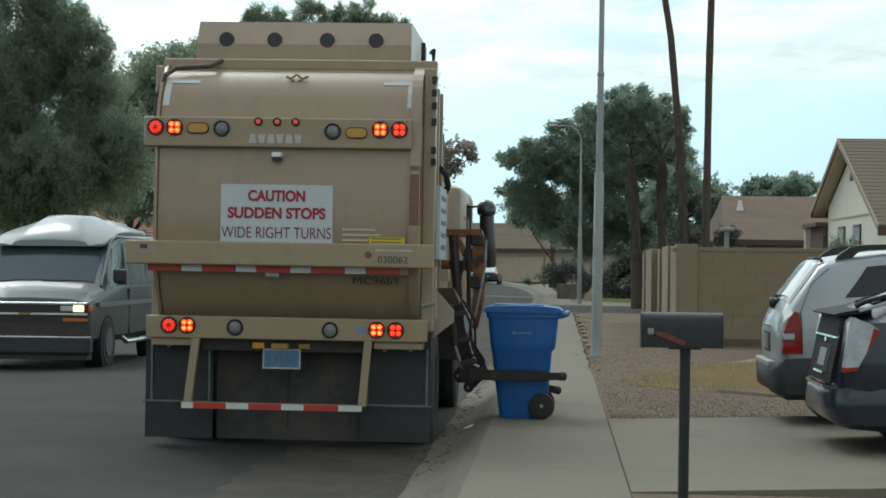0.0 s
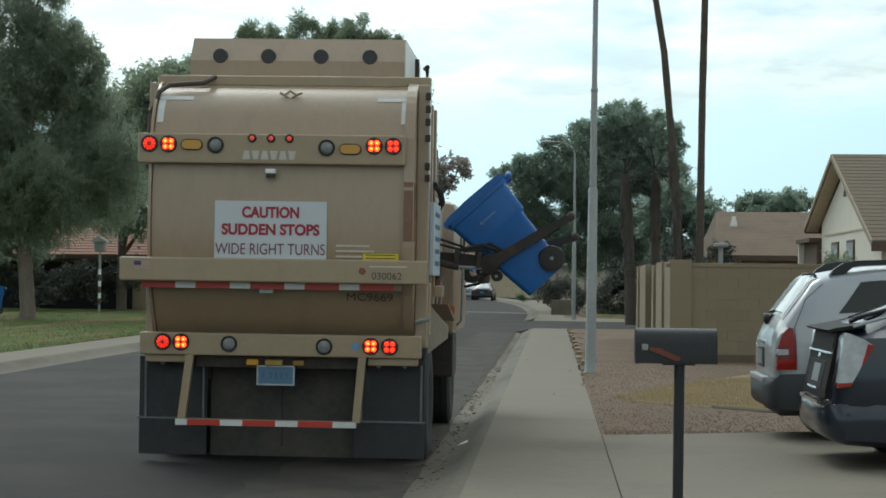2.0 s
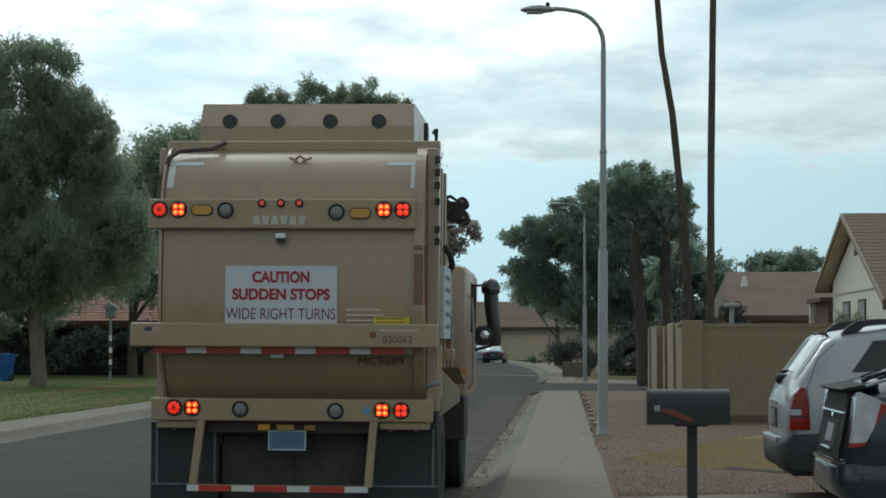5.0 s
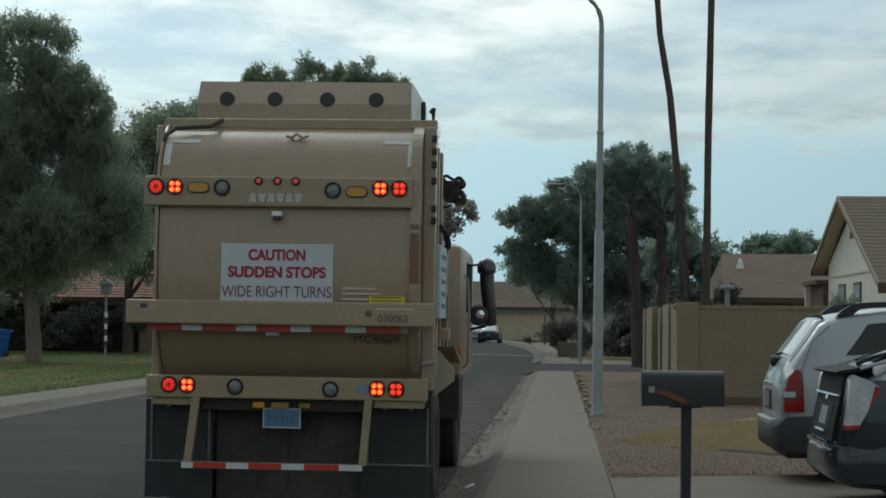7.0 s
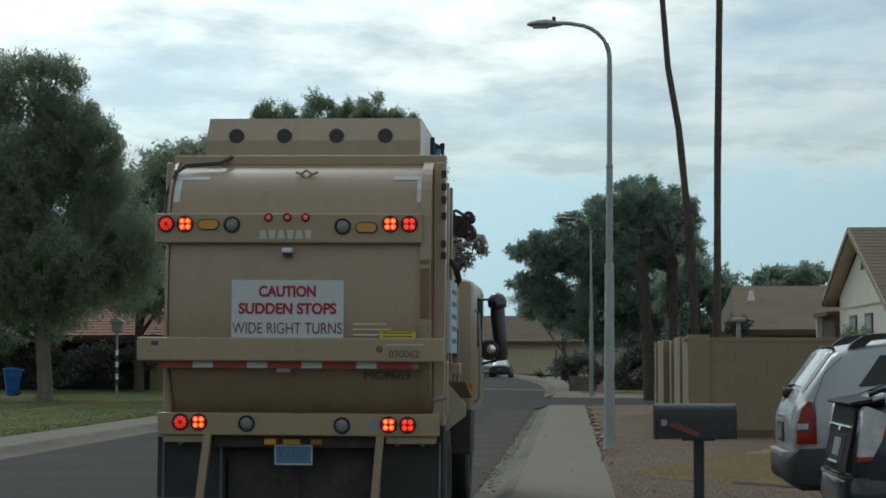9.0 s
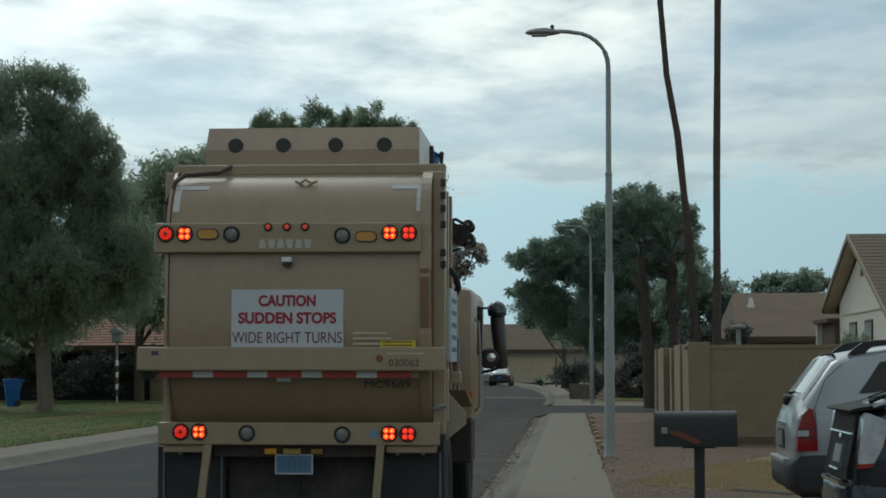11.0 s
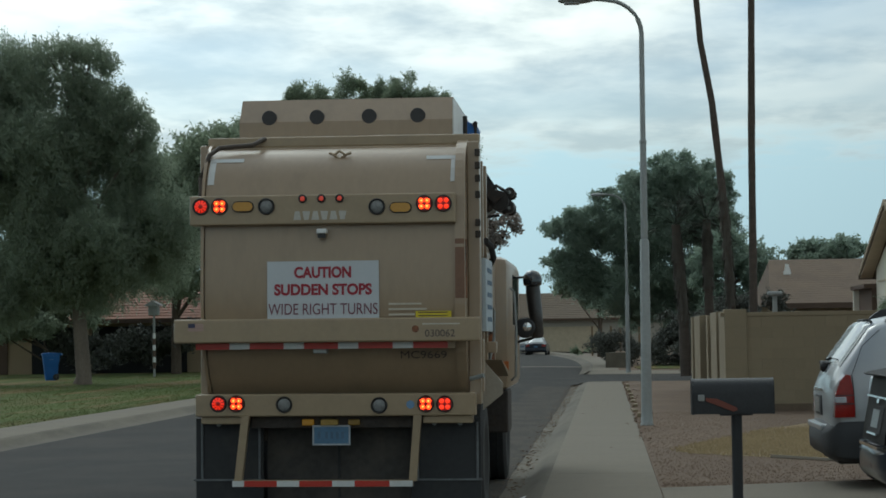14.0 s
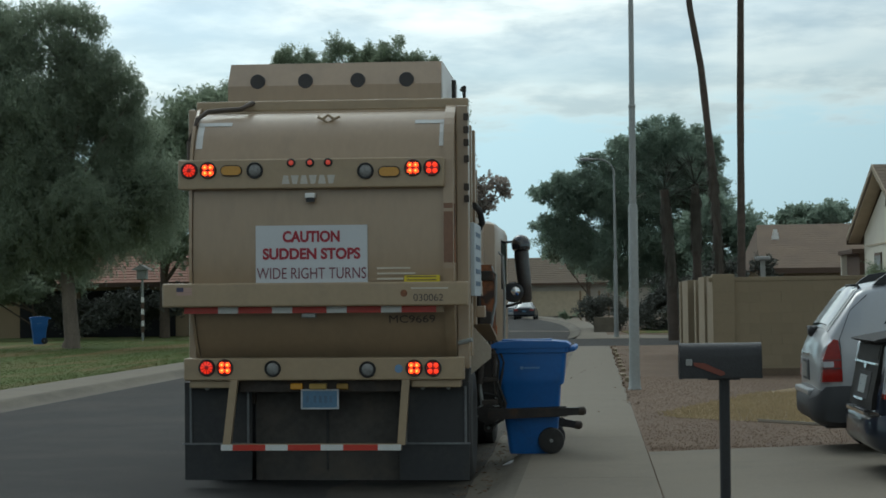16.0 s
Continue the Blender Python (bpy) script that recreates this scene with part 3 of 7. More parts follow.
    part("hose", T([(-1.14, 0.05, 2.80), (-1.15, 0.08, 3.0), (-1.10, 0.20, 3.21), (-1.03, 0.27, 3.275), (-0.9, 0.30, 3.29), (-0.74, 0.31, 3.30), (-0.70, 0.34, 3.33), (-0.67, 0.42, 3.36), (-0.62, 0.46, 3.36)], 0.022), HOSEBROWN, gate, "black hydraulic hose", True)
    for s, xs in ((-1, (-1.06, -0.72)), (1, (0.73, 1.05))):
        a, b = xs
        a, b = (a - 0.03, b - 0.08) if s < 0 else (a + 0.05, b)
        part("corner_tape", prism(bmesh.new(), [(0.190, 3.143), (0.216, 3.175), (0.240, 3.175), (0.214, 3.143)], "x", a, b), REFWHITE, gate, "white reflective corner tape")
        x = a if s < 0 else b
        part("corner_tape", prism(bmesh.new(), [(0.062, 2.94), (0.124, 3.06), (0.188, 3.14), (0.21, 3.14), (0.145, 3.06), (0.085, 2.94)], "x", min(x, x - s * 0.055), max(x, x - s * 0.055)), REFWHITE, gate, "white reflective corner tape")
    # upper lamp bar
    bar = part("upper_lamp_bar", B(-1.215, 1.045, -0.075, 0.13, 2.585, 2.835, bev=0.012), TANBAR, truck, "tan upper lamp bar")
    z, y = 2.745, -0.078
    lamp("tail_lamp", -1.115, y, z, "dull", bar)
    lamp("tail_lamp", -0.955, y, z, "lit", bar)
    lamp("tail_lamp", 0.785, y, z, "lit", bar)
    lamp("tail_lamp", 0.945, y, z, "mid", bar)
    oblong("flasher", -0.755, y, z - .005, 0.17, 0.075, AMBERMID, bar)
    oblong("flasher", 0.585, y, z - .03, 0.17, 0.075, AMBERMID, bar)
    lamp("reversing_lamp", -0.555, y, z - .005, "clear", bar, 0.069)
    lamp("reversing_lamp", 0.385, y, z - .02, "clear", bar, 0.069)
    for x in (-0.245, -0.085, 0.07):
        o = part("marker_lamp", lathe(bmesh.new(), [(0.02, 0.036), (-0.012, 0.036), (-0.018, 0.026), (-0.012, 0.024)], "y", (x, y, z + .055), 16), RUBBER, bar, "", True)
        part("lens", lathe(bmesh.new(), [(0.0, 0.026), (-0.015, 0.02), (-0.02, 0.003)], "y", (x, y, z + .055), 12), LEDDIM, o, "dim red lens", True)
    # maker's mark as a row of plain slanted shapes
    for i in range(6):
        x0, k = -0.325 + i * 0.077, 0.014 if i % 2 else -0.014
        part("badge_bar", prism(bmesh.new(), [(x0 + max(k, 0), 2.622), (x0 + 0.066 - max(k, 0), 2.622), (x0 + 0.066 + min(k, 0), 2.695), (x0 - min(k, 0), 2.695)], "y", y - 0.0005, y + 0.01), SILVER, bar, "faded silver badge shape")
    c = part("camera_box", B(-0.13, -0.045, -0.085, 0.06, 2.505, 2.545, bev=0.008), WHITE, truck, "white rear-view camera housing")
    part("lens", B(-0.12, -0.055, -0.075, -0.02, 2.47, 2.506), BLACKPL, c)
    # caution sign
    sign = part("caution_sign", B(-0.56, 0.39, -0.024, -0.014, 1.785, 2.275), SIGNWHITE, truck, "white caution sign with red lettering")
    ys = -0.026
    lettering("word", "CAUTION", 0.125, SIGNRED, sign, -0.085, ys, 2.175, 0.005, 0.485)
    lettering("word", "SUDDEN STOPS", 0.125, SIGNRED, sign, -0.085, ys, 2.03, 0.005, 0.83)
    lettering("word", "WIDE RIGHT TURNS", 0.135, SIGNDARK, sign, -0.085, ys, 1.865, 0.0, 0.93)
    part("yellow_label", B(0.70, 1.0, -0.024, -0.012, 1.745, 1.845), YELLOW, gate, "yellow warning label")
    for i in range(3):
        part("label_bar", B(0.72, 0.97, -0.0265, -0.022, 1.775 + i * 0.027, 1.783 + i * 0.027), DARKINK, gate)
    for i, w in enumerate((0.28, 0.32, 0.22)):
        part("decal_bar", B(0.47, 0.47 + w, -0.016, -0.008, 1.90 - i * 0.045, 1.915 - i * 0.045), PALEINK, gate, "pale unreadable decal line")
    # wide rear bar
    bar = part("rear_bar", B(-1.335, 1.245, -0.16, 0.06, 1.59, 1.79, bev=0.015), TANBAR, truck, "wide tan rear cross bar")
    part("flag_decal", B(-1.21, -1.08, -0.1635, -0.158, 1.69, 1.755), FLAGCLOTH, bar, "faded striped flag decal")
    part("flag_canton", B(-1.21, -1.15, -0.1655, -0.161, 1.72, 1.755), FLAGBLUE, bar)
    part("round_decal", lathe(bmesh.new(), [(-0.1635, 0.03), (-0.158, 0.03)], "y", (0.71, 0, 1.695), 14), RUSTY, bar, "small round rust-red decal")
    lettering("number", "030062", 0.085, DARKINK, bar, 0.915, -0.1625, 1.655, 0, 0.25)
    part("decal_bar", B(0.77, 1.08, -0.1635, -0.158, 1.73, 1.742), PALEINK, bar)
    for i in range(9):
        red = i % 2 == 0
        a = -1.17 + (i // 2) * 0.462 + (0 if red else 0.29)
        if a + (0.29 if red else 0.172) <= 1.03:
            part("reflective_strip", B(a, a + (0.29 if red else 0.172), -0.052, -0.03, 1.535, 1.588), REFRED if red else REFWHITE, bar, "red reflective strip" if red else "white reflective strip")
    part("strip_backing", B(-1.17, 1.03, -0.03, 0.03, 1.533, 1.592), TANBAR, bar)
    part("small_camera", B(-0.17, -0.05, -0.045, 0.03, 1.495, 1.533, bev=0.008), GALV, truck, "small grey tailgate fitting")
    lettering("number", "MC9669", 0.10, DARKINK, gate, 0.755, 0.035, 1.475, 0.0, 0.39).matrix_basis = pose(0.755, 0.060, 1.475, 118, 0, 0)
    # lower lamp bar
    bar = part("lower_lamp_bar", B(-1.20, 1.19, 0.06, 0.22, 0.965, 1.155, bev=0.012), TANBAR, truck, "tan lower lamp bar")
    y, z = 0.058, 1.075
    lamp("tail_lamp", -1.0, y, z, "dull", bar)
    lamp("tail_lamp", -0.845, y, z, "lit", bar)
    lamp("tail_lamp", 0.77, y, z - .01, "lit", bar)
    lamp("tail_lamp", 0.93, y, z - .012, "mid", bar)
    lamp("reversing_lamp", -0.435, y, z - .01, "clear", bar, 0.069)
    lamp("reversing_lamp", 0.375, y, z - .02, "clear", bar, 0.069)
    part("blue_decal", lathe(bmesh.new(), [(y - 0.002, 0.035), (y + 0.005, 0.035)], "y", (0.64, 0, z - .015), 14), DECALBLUE, bar, "small round blue decal")
    for x0, x1 in ((-1.16, -0.80), (0.74, 1.16)):
        part("lower_sill", B(x0, x1, 0.10, 0.30, 0.90, 0.965, bev=0.01), TANBAR, truck)
    part("cross_beam", B(-0.74, 0.66, 0.17, 0.34, 0.86, 0.965, bev=0.01), UNDER, truck, "dark cross beam")
    for x, m_ in ((-0.245, AMBERMID), (-0.06, AMBERDULL), (0.15, AMBER)):
        part("clearance_lamp", B(x - 0.05 - (m_ is AMBERDULL) * 0.025, x + 0.05 + (m_ is AMBERDULL) * 0.025, 0.12, 0.175, 0.885, 0.935, bev=0.008), m_, truck, "amber clearance lamp")
    pl = part("number_plate", B(-0.21, 0.115, 0.16, 0.175, 0.715, 0.885, bev=0.006), PLATE, truck, "weathered blue number plate with a pale rim")
    for x0, x1, z0, z1 in ((-0.21, 0.115, 0.871, 0.885), (-0.21, 0.115, 0.715, 0.729), (-0.21, -0.196, 0.73, 0.87), (0.101, 0.115, 0.73, 0.87)):
        part("plate_rim", B(x0, x1, 0.155, 0.1595, z0, z1), LAMPCLEAR, pl, "pale worn rim")
    for i, x in enumerate((-0.165, -0.10, -0.055, -0.01, 0.035)):
        part("plate_bar", B(x, x + 0.024, 0.157, 0.161, 0.77, 0.83), PLATEINK, pl)
    # hanging frame under the tailgate
    for x0, x1 in ((-0.765, -0.83), (0.70, 0.655)):
        bm = bmesh.new()
        prism(bm, [(x1 - 0.03, 0.42), (x1 + 0.035, 0.42), (x0 + 0.035, 0.97), (x0 - 0.03, 0.97)], "y", 0.02, 0.09)
        part("frame_strut", bm, TANBAR, truck, "tan sloping frame strut")
    step = part("guard_bar", B(-0.87, 0.66, 0.0, 0.09, 0.375, 0.43, bev=0.006), TANBAR, truck, "low rear guard bar")
    xs = [-0.87, -0.77, -0.49, -0.30, -0.02, 0.17, 0.465, 0.66]
    for i in range(7):
        red = i % 2 == 1
        part("reflective_strip", B(xs[i], xs[i + 1], -0.004, 0.002, 0.378, 0.427), REFRED if red else REFWHITE, step, "red reflective strip" if red else "white reflective strip")
    # mud flaps with steel frames, and the dark underside
    for x0, x1 in ((-1.245, -0.66), (0.62, 1.215)):
        fl = part("mud_flap", B(x0, x1, 0.30, 0.325, 0.10, 0.94), FLAP, truck, "black rubber mud flap")
        part("flap_rod", B(x0 - 0.02, x1 + 0.01, 0.285, 0.305, 0.405, 0.42), SILVERRIM, fl, "thin steel rod")
        for x in (x0 + 0.055, x1 - 0.03):
            part("flap_rod", T([(x, 0.29, 0.42), (x, 0.29, 0.90)], 0.011), SILVERRIM, fl, "thin steel rod")
        for x in (x0 + 0.2, x0 + 0.42):
            part("bolt", lathe(bmesh.new(), [(0.27, 0.018), (0.30, 0.02)], "y", (x, 0, 0.89), 10), GALV, fl)
    part("centre_flap", B(-0.645, 0.605, 0.42, 0.44, 0.09, 0.86), DIRTYFLAP, truck, "dirty dark centre flap")
    part("flap_seam", B(-0.03, -0.01, 0.41, 0.421, 0.18, 0.85), RUBBER, truck)
    for x in (-0.72, 0.66):
        part("chassis_rail", B(x, x + 0.08, 0.35, 7.0, 0.75, 1.0), UNDER, truck, "dark chassis rail")
    part("axle", T([(-1.0, 1.3, 0.5), (1.0, 1.3, 0.5)], 0.09), UNDER, truck)
    for x in (-1.06, -0.76, 0.76, 1.06):
        wheel(truck, x, 1.3, 0.52, 0.27)
    wheel(truck, 1.02, 5.6, 0.52, 0.29)
    wheel(truck, -1.02, 5.6, 0.52, 0.29)
    # right side: placard, mudguard plate, brackets
    pl = part("side_placard", B(1.20, 1.24, 0.85, 1.75, 1.67, 2.32, bev=0.006), PLACARD, truck, "pale bluish side placard")
    for i in range(5):
        part("placard_bar", B(1.2405, 1.244, 1.0, 1.6, 1.76 + i * 0.11, 1.80 + i * 0.11), PLATEINK, pl)
    part("fender_plate", prism(bmesh.new(), [(1.20, 1.42), (1.375, 1.22), (1.375, 1.12), (1.20, 0.98)], "y", 0.85, 0.90), FENDER, truck, "tan steel mudguard plate")
    part("fender_top", prism(bmesh.new(), [(0.85, 1.42), (0.9, 1.42), (2.0, 1.3), (2.0, 1.25)], "x", 1.13, 1.37), TANBAR, truck)
    part("bracket", B(1.16, 1.24, 0.40, 0.60, 1.15, 1.60, bev=0.01), TAN, truck)
    part("pipe", T([(1.14, 0.15, 1.27), (1.26, 0.10, 1.30)], 0.02), GALV, truck, "short grey pipe")
    part("bracket", B(1.24, 1.32, 0.9, 1.1, 1.48, 1.58, bev=0.008), TAN, truck)
    part("rail_post", T([(0.98, 2.0, 3.3), (0.98, 2.0, 3.72)], 0.022), ARMBLACK, truck)
    part("rail_post", T([(1.05, 2.4, 3.2), (1.05, 2.4, 3.70), (1.0, 2.8, 3.72)], 0.022), ARMBLACK, truck)
    part("side_hose", T([(1.21, 1.9, 2.30), (1.25, 1.8, 2.36), (1.24, 1.6, 2.46), (1.2, 1.4, 2.5)], 0.03), RUBBER, truck)
    # low cab in front
    bm = bmesh.new()
    box(bm, -1.18, 1.265, 4.15, 6.6, 1.05, 2.47, bev=0.09)
    cab = part("cab", bm, TAN, truck, "tan low-entry cab", True)
    part("window", B(1.262, 1.272, 5.0, 6.1, 1.75, 2.3), GLASSD, cab, "dark cab side window")
    part("rear_window", B(-0.9, 0.9, 4.142, 4.152, 1.8, 2.3), GLASSD, cab, "dark cab rear window")
    part("marker_lamp", B(1.17, 1.258, 4.14, 4.18, 1.24, 1.36), ORANGE, cab, "orange corner marker")
    part("grab_rail", T([(1.27, 4.4, 1.15), (1.32, 4.4, 1.2), (1.33, 4.4, 1.7), (1.31, 4.4, 2.1), (1.26, 4.4, 2.15)], 0.014), GALV, cab, "grey grab rail", True)
    part("cab_step", B(0.6, 1.24, 4.3, 5.0, 0.6, 1.05, bev=0.02), UNDER, cab)
    part("front_axle", T([(-1.0, 5.6, 0.5), (1.0, 5.6, 0.5)], 0.08), UNDER, truck)
    mir = part("mirror", T([(1.51, 6.0, 1.60), (1.505, 6.0, 1.64), (1.475, 6.0, 1.92), (1.455, 6.0, 2.10), (1.45, 5.99, 2.24)], [0.05, 0.068, 0.082, 0.086, 0.082], 16), MIRRORBACK, truck, "tall black wing mirror", True)
    part("mirror_dome", lathe(bmesh.new(), [(-0.09, 0.06), (-0.06, 0.105), (0.0, 0.112), (0.05, 0.100), (0.09, 0.07), (0.11, 0.02)], "z", (1.448, 5.98, 2.275), 18), GLOSSBLACK, mir, "round glossy black mirror housing", True)
    part("mirror_bowl", lathe(bmesh.new(), [(-0.05, 0.02), (-0.04, 0.10), (0.0, 0.12), (0.05, 0.09), (0.07, 0.02)], "y", (1.36, 5.9, 1.72), 18), BLACKPL, mir, "small round spotter mirror", True)
    part("mirror_glass", lathe(bmesh.new(), [(-0.060, 0.02), (-0.054, 0.05), (-0.045, 0.055)], "y", (1.385, 5.9, 1.73), 16), MIRROR, mir, "", True)
    part("mirror_arm", T([(1.24, 6.1, 2.30), (1.40, 6.0, 2.31)], 0.014), BLACKPL, mir)
    part("mirror_stay", T([(1.24, 6.1, 1.55), (1.44, 6.0, 1.60), (1.46, 6.0, 1.7)], 0.018), BLACKPL, mir)


HOSEBROWN = mat("dusty brown hose", (0.075, 0.058, 0.045), 0.7, var=0.2)
VENT = mat("grey vent inside", (0.045, 0.044, 0.046), 0.7)
PRIMER = mat("primer patch", (0.19, 0.105, 0.066), 0.7, var=0.15)
AMBERMID = mat("glowing amber lens", (0.22, 0.135, 0.03), 0.25, emit=(1.0, 0.45, 0.02), power=0.075)
FLAGCLOTH = mat("faded decal", (0.40, 0.27, 0.22), 0.6, var=0.3, scale=1, fine=30, stretch=(0.01, 1, 3))
FLAGBLUE = mat("decal blue", (0.05, 0.05, 0.10), 0.6)
DECALBLUE = mat("pale blue decal", (0.16, 0.28, 0.45), 0.5)
PLATEINK = mat("plate ink", (0.08, 0.14, 0.22), 0.5)
PLACARD = mat("bluish placard", (0.50, 0.56, 0.60), 0.45, var=0.1, scale=4)
MIRRORBACK = mat("dusty brown black plastic", (0.045, 0.038, 0.034), 0.3, var=0.4, scale=5, coat=0.4)
GLOSSBLACK = mat("glossy black plastic", (0.02, 0.02, 0.022), 0.12, coat=0.8)
FENDER = mat("scuffed pale steel", (0.40, 0.35, 0.28), 0.5, 0.1, var=0.15, scale=3)
ORANGE = mat("orange marker", (0.5, 0.14, 0.03), 0.3)
build_truck()


# ---- lifting arm of the truck: keyed parts ----
def build_arm():
    """The telescoping slide, the swinging arm and the gripper."""
    slide = part("arm_slide", B(-0.7, 0.30, -0.10, 0.10, -0.05, 0.05, bev=0.01), RUSTY, truck, "rust orange sliding arm beam")
    part("upper_beam", B(-0.7, 0.28, -0.10, 0.10, 0.28, 0.36, bev=0.01), RUSTY, slide)
    part("plate", prism(bmesh.new(), [(0.17, 0.36), (0.30, 0.36), (0.335, 0.2), (0.33, -0.35), (0.27, -0.62), (0.20, -0.62), (0.23, -0.2), (0.21, 0.2)], "y", -0.12, -0.08), RUSTY, slide, "rust orange pivot plate")
    part("plate", prism(bmesh.new(), [(0.17, 0.36), (0.30, 0.36), (0.335, 0.2), (0.33, -0.35), (0.27, -0.62), (0.20, -0.62), (0.23, -0.2), (0.21, 0.2)], "y", 0.08, 0.12), RUSTY, slide, "rust orange pivot plate")
    part("cylinder", T([(0.02, -0.14, 0.3), (0.12, -0.14, -0.75)], 0.045), ARMBLACK, slide, "black hydraulic cylinder")
    part("hose", T([(0.30, -0.10, 0.34), (0.345, -0.12, 0.25), (0.34, -0.12, 0.0), (0.25, -0.14, -0.5), (0.14, -0.14, -0.85)], 0.014), GALV, slide, "grey hydraulic hose", True)
    part("hose", T([(0.20, -0.12, 0.30), (0.10, -0.14, -0.1), (0.06, -0.15, -0.55), (0.16, -0.15, -0.85)], 0.016), RUBBER, slide, "black hydraulic hose", True)
    part("rod", T([(0.17, -0.12, 0.3), (0.19, -0.13, -0.45)], 0.022), ARMBLACK, slide, "black hydraulic rod")
    part("brace", prism(bmesh.new(), [(0.0, 0.30), (0.07, 0.30), (0.24, 0.0), (0.17, 0.0)], "y", -0.11, -0.06), RUSTY, slide, "rust orange brace")
    part("clamp", B(0.20, 0.32, -0.16, -0.10, 0.20, 0.30, bev=0.01), ARMBLACK, slide)
    part("clamp", B(0.18, 0.30, -0.16, -0.10, -0.22, -0.10, bev=0.01), ARMBLACK, slide)
    arm = part("lift_arm", prism(bmesh.new(), [(-0.78, -0.045), (-0.4, -0.065), (-0.2, -0.075), (0.06, -0.06), (0.085, 0.0), (0.06, 0.06), (-0.2, 0.065), (-0.5, 0.05), (-0.78, 0.045)], "y", -0.12, 0.0), ARMBLACK, truck, "greasy black lifting arm")
    part("arm_cylinder", T([(-0.74, -0.17, -0.03), (-0.30, -0.17, -0.075)], 0.036, 10), UNDER, arm, "dark hydraulic cylinder", True)
    part("arm_rod", T([(-0.30, -0.17, -0.075), (-0.04, -0.17, -0.05)], 0.018, 8), GALV, arm, "bright hydraulic rod", True)
    for k in (0, 1):
        part("hose", T([(-0.72, -0.15 - 0.03 * k, 0.07 + 0.03 * k), (-0.5, -0.17, 0.12 + 0.05 * k), (-0.25, -0.18, 0.09 + 0.03 * k), (-0.05, -0.17, 0.13), (0.06, -0.16, 0.05)], 0.013, 7), RUBBER, arm, "black hydraulic hose", True)
    for x in (-0.62, -0.36, -0.14):
        part("clamp", B(x, x + 0.05, -0.19, -0.10, -0.06, 0.10, bev=0.008), UNDER, arm, "hose clamp")
    part("knuckle", lathe(bmesh.new(), [(-0.19, 0.03), (-0.19, 0.10), (0.05, 0.10), (0.05, 0.03)], "y", (0, 0, 0), 14), ARMBLACK, arm, "", True)
    part("hose", T([(-0.3, -0.18, 0.10), (-0.1, -0.19, 0.17), (0.05, -0.18, 0.14), (0.12, -0.17, 0.02)], 0.016), RUBBER, arm, "black hydraulic hose", True)
    grip = part("gripper", B(-0.06, 0.12, -0.32, 0.30, -0.06, 0.07, bev=0.02), ARMBLACK, truck, "black gripper crossbar")
    for y, z0, z1, length in ((-0.36, 0.0, 0.0, 0.88), (0.33, 0.0, -0.21, 0.85)):
        f = part("finger", prism(bmesh.new(), [(0.0, -0.055), (length, -0.035), (length, 0.035), (0.0, 0.055)], "y", -0.035, 0.035), ARMBLACK, grip, "long black gripper finger", False, pose(0.0, y, z0, 0, math.degrees(math.atan2(-(z1 - z0), 1.0)), 0))
        part("finger_tip", lathe(bmesh.new(), [(length - 0.01, 0.03), (length, 0.042), (length + 0.05, 0.042), (length + 0.07, 0.02)], "x", (0, 0, 0), 12), UNDER, f, "worn dark finger tip", True)
        part("finger_pad", B(0.15, length - 0.12, (0.03 if y < 0 else -0.05), (0.05 if y < 0 else -0.03), -0.05, 0.05), RUBBER, f, "rubber finger pad")
    part("wrist_block", B(-0.13, 0.04, -0.24, 0.22, -0.09, 0.06, bev=0.02), ARMBLACK, grip, "greasy black wrist block")
    for x, z in ((-0.01, -0.135), (-0.115, -0.02)):
        lug = part("clevis_lug", lathe(bmesh.new(), [(-0.25, 0.02), (-0.25, 0.05), (-0.16, 0.055), (-0.15, 0.03), (0.10, 0.03), (0.11, 0.055), (0.20, 0.05), (0.20, 0.02)], "y", (x, 0, z), 12), ARMBLACK, grip, "greasy black clevis lug", True)
        part("pin", lathe(bmesh.new(), [(-0.265, 0.016), (0.215, 0.016)], "y", (x, 0, z), 10), GALV, lug, "bright pin")
    part("hose", T([(-0.10, -0.26, 0.10), (-0.02, -0.30, 0.20), (0.10, -0.31, 0.17), (0.17, -0.34, 0.05)], 0.014), RUBBER, grip, "black hydraulic hose", True)
    part("hose", T([(-0.08, -0.26, 0.06), (0.03, -0.29, 0.13), (0.14, -0.30, 0.08)], 0.012), RUBBER, grip, "black hydraulic hose", True)
    return slide, arm, grip


arm_slide, lift_arm, gripper = build_arm()


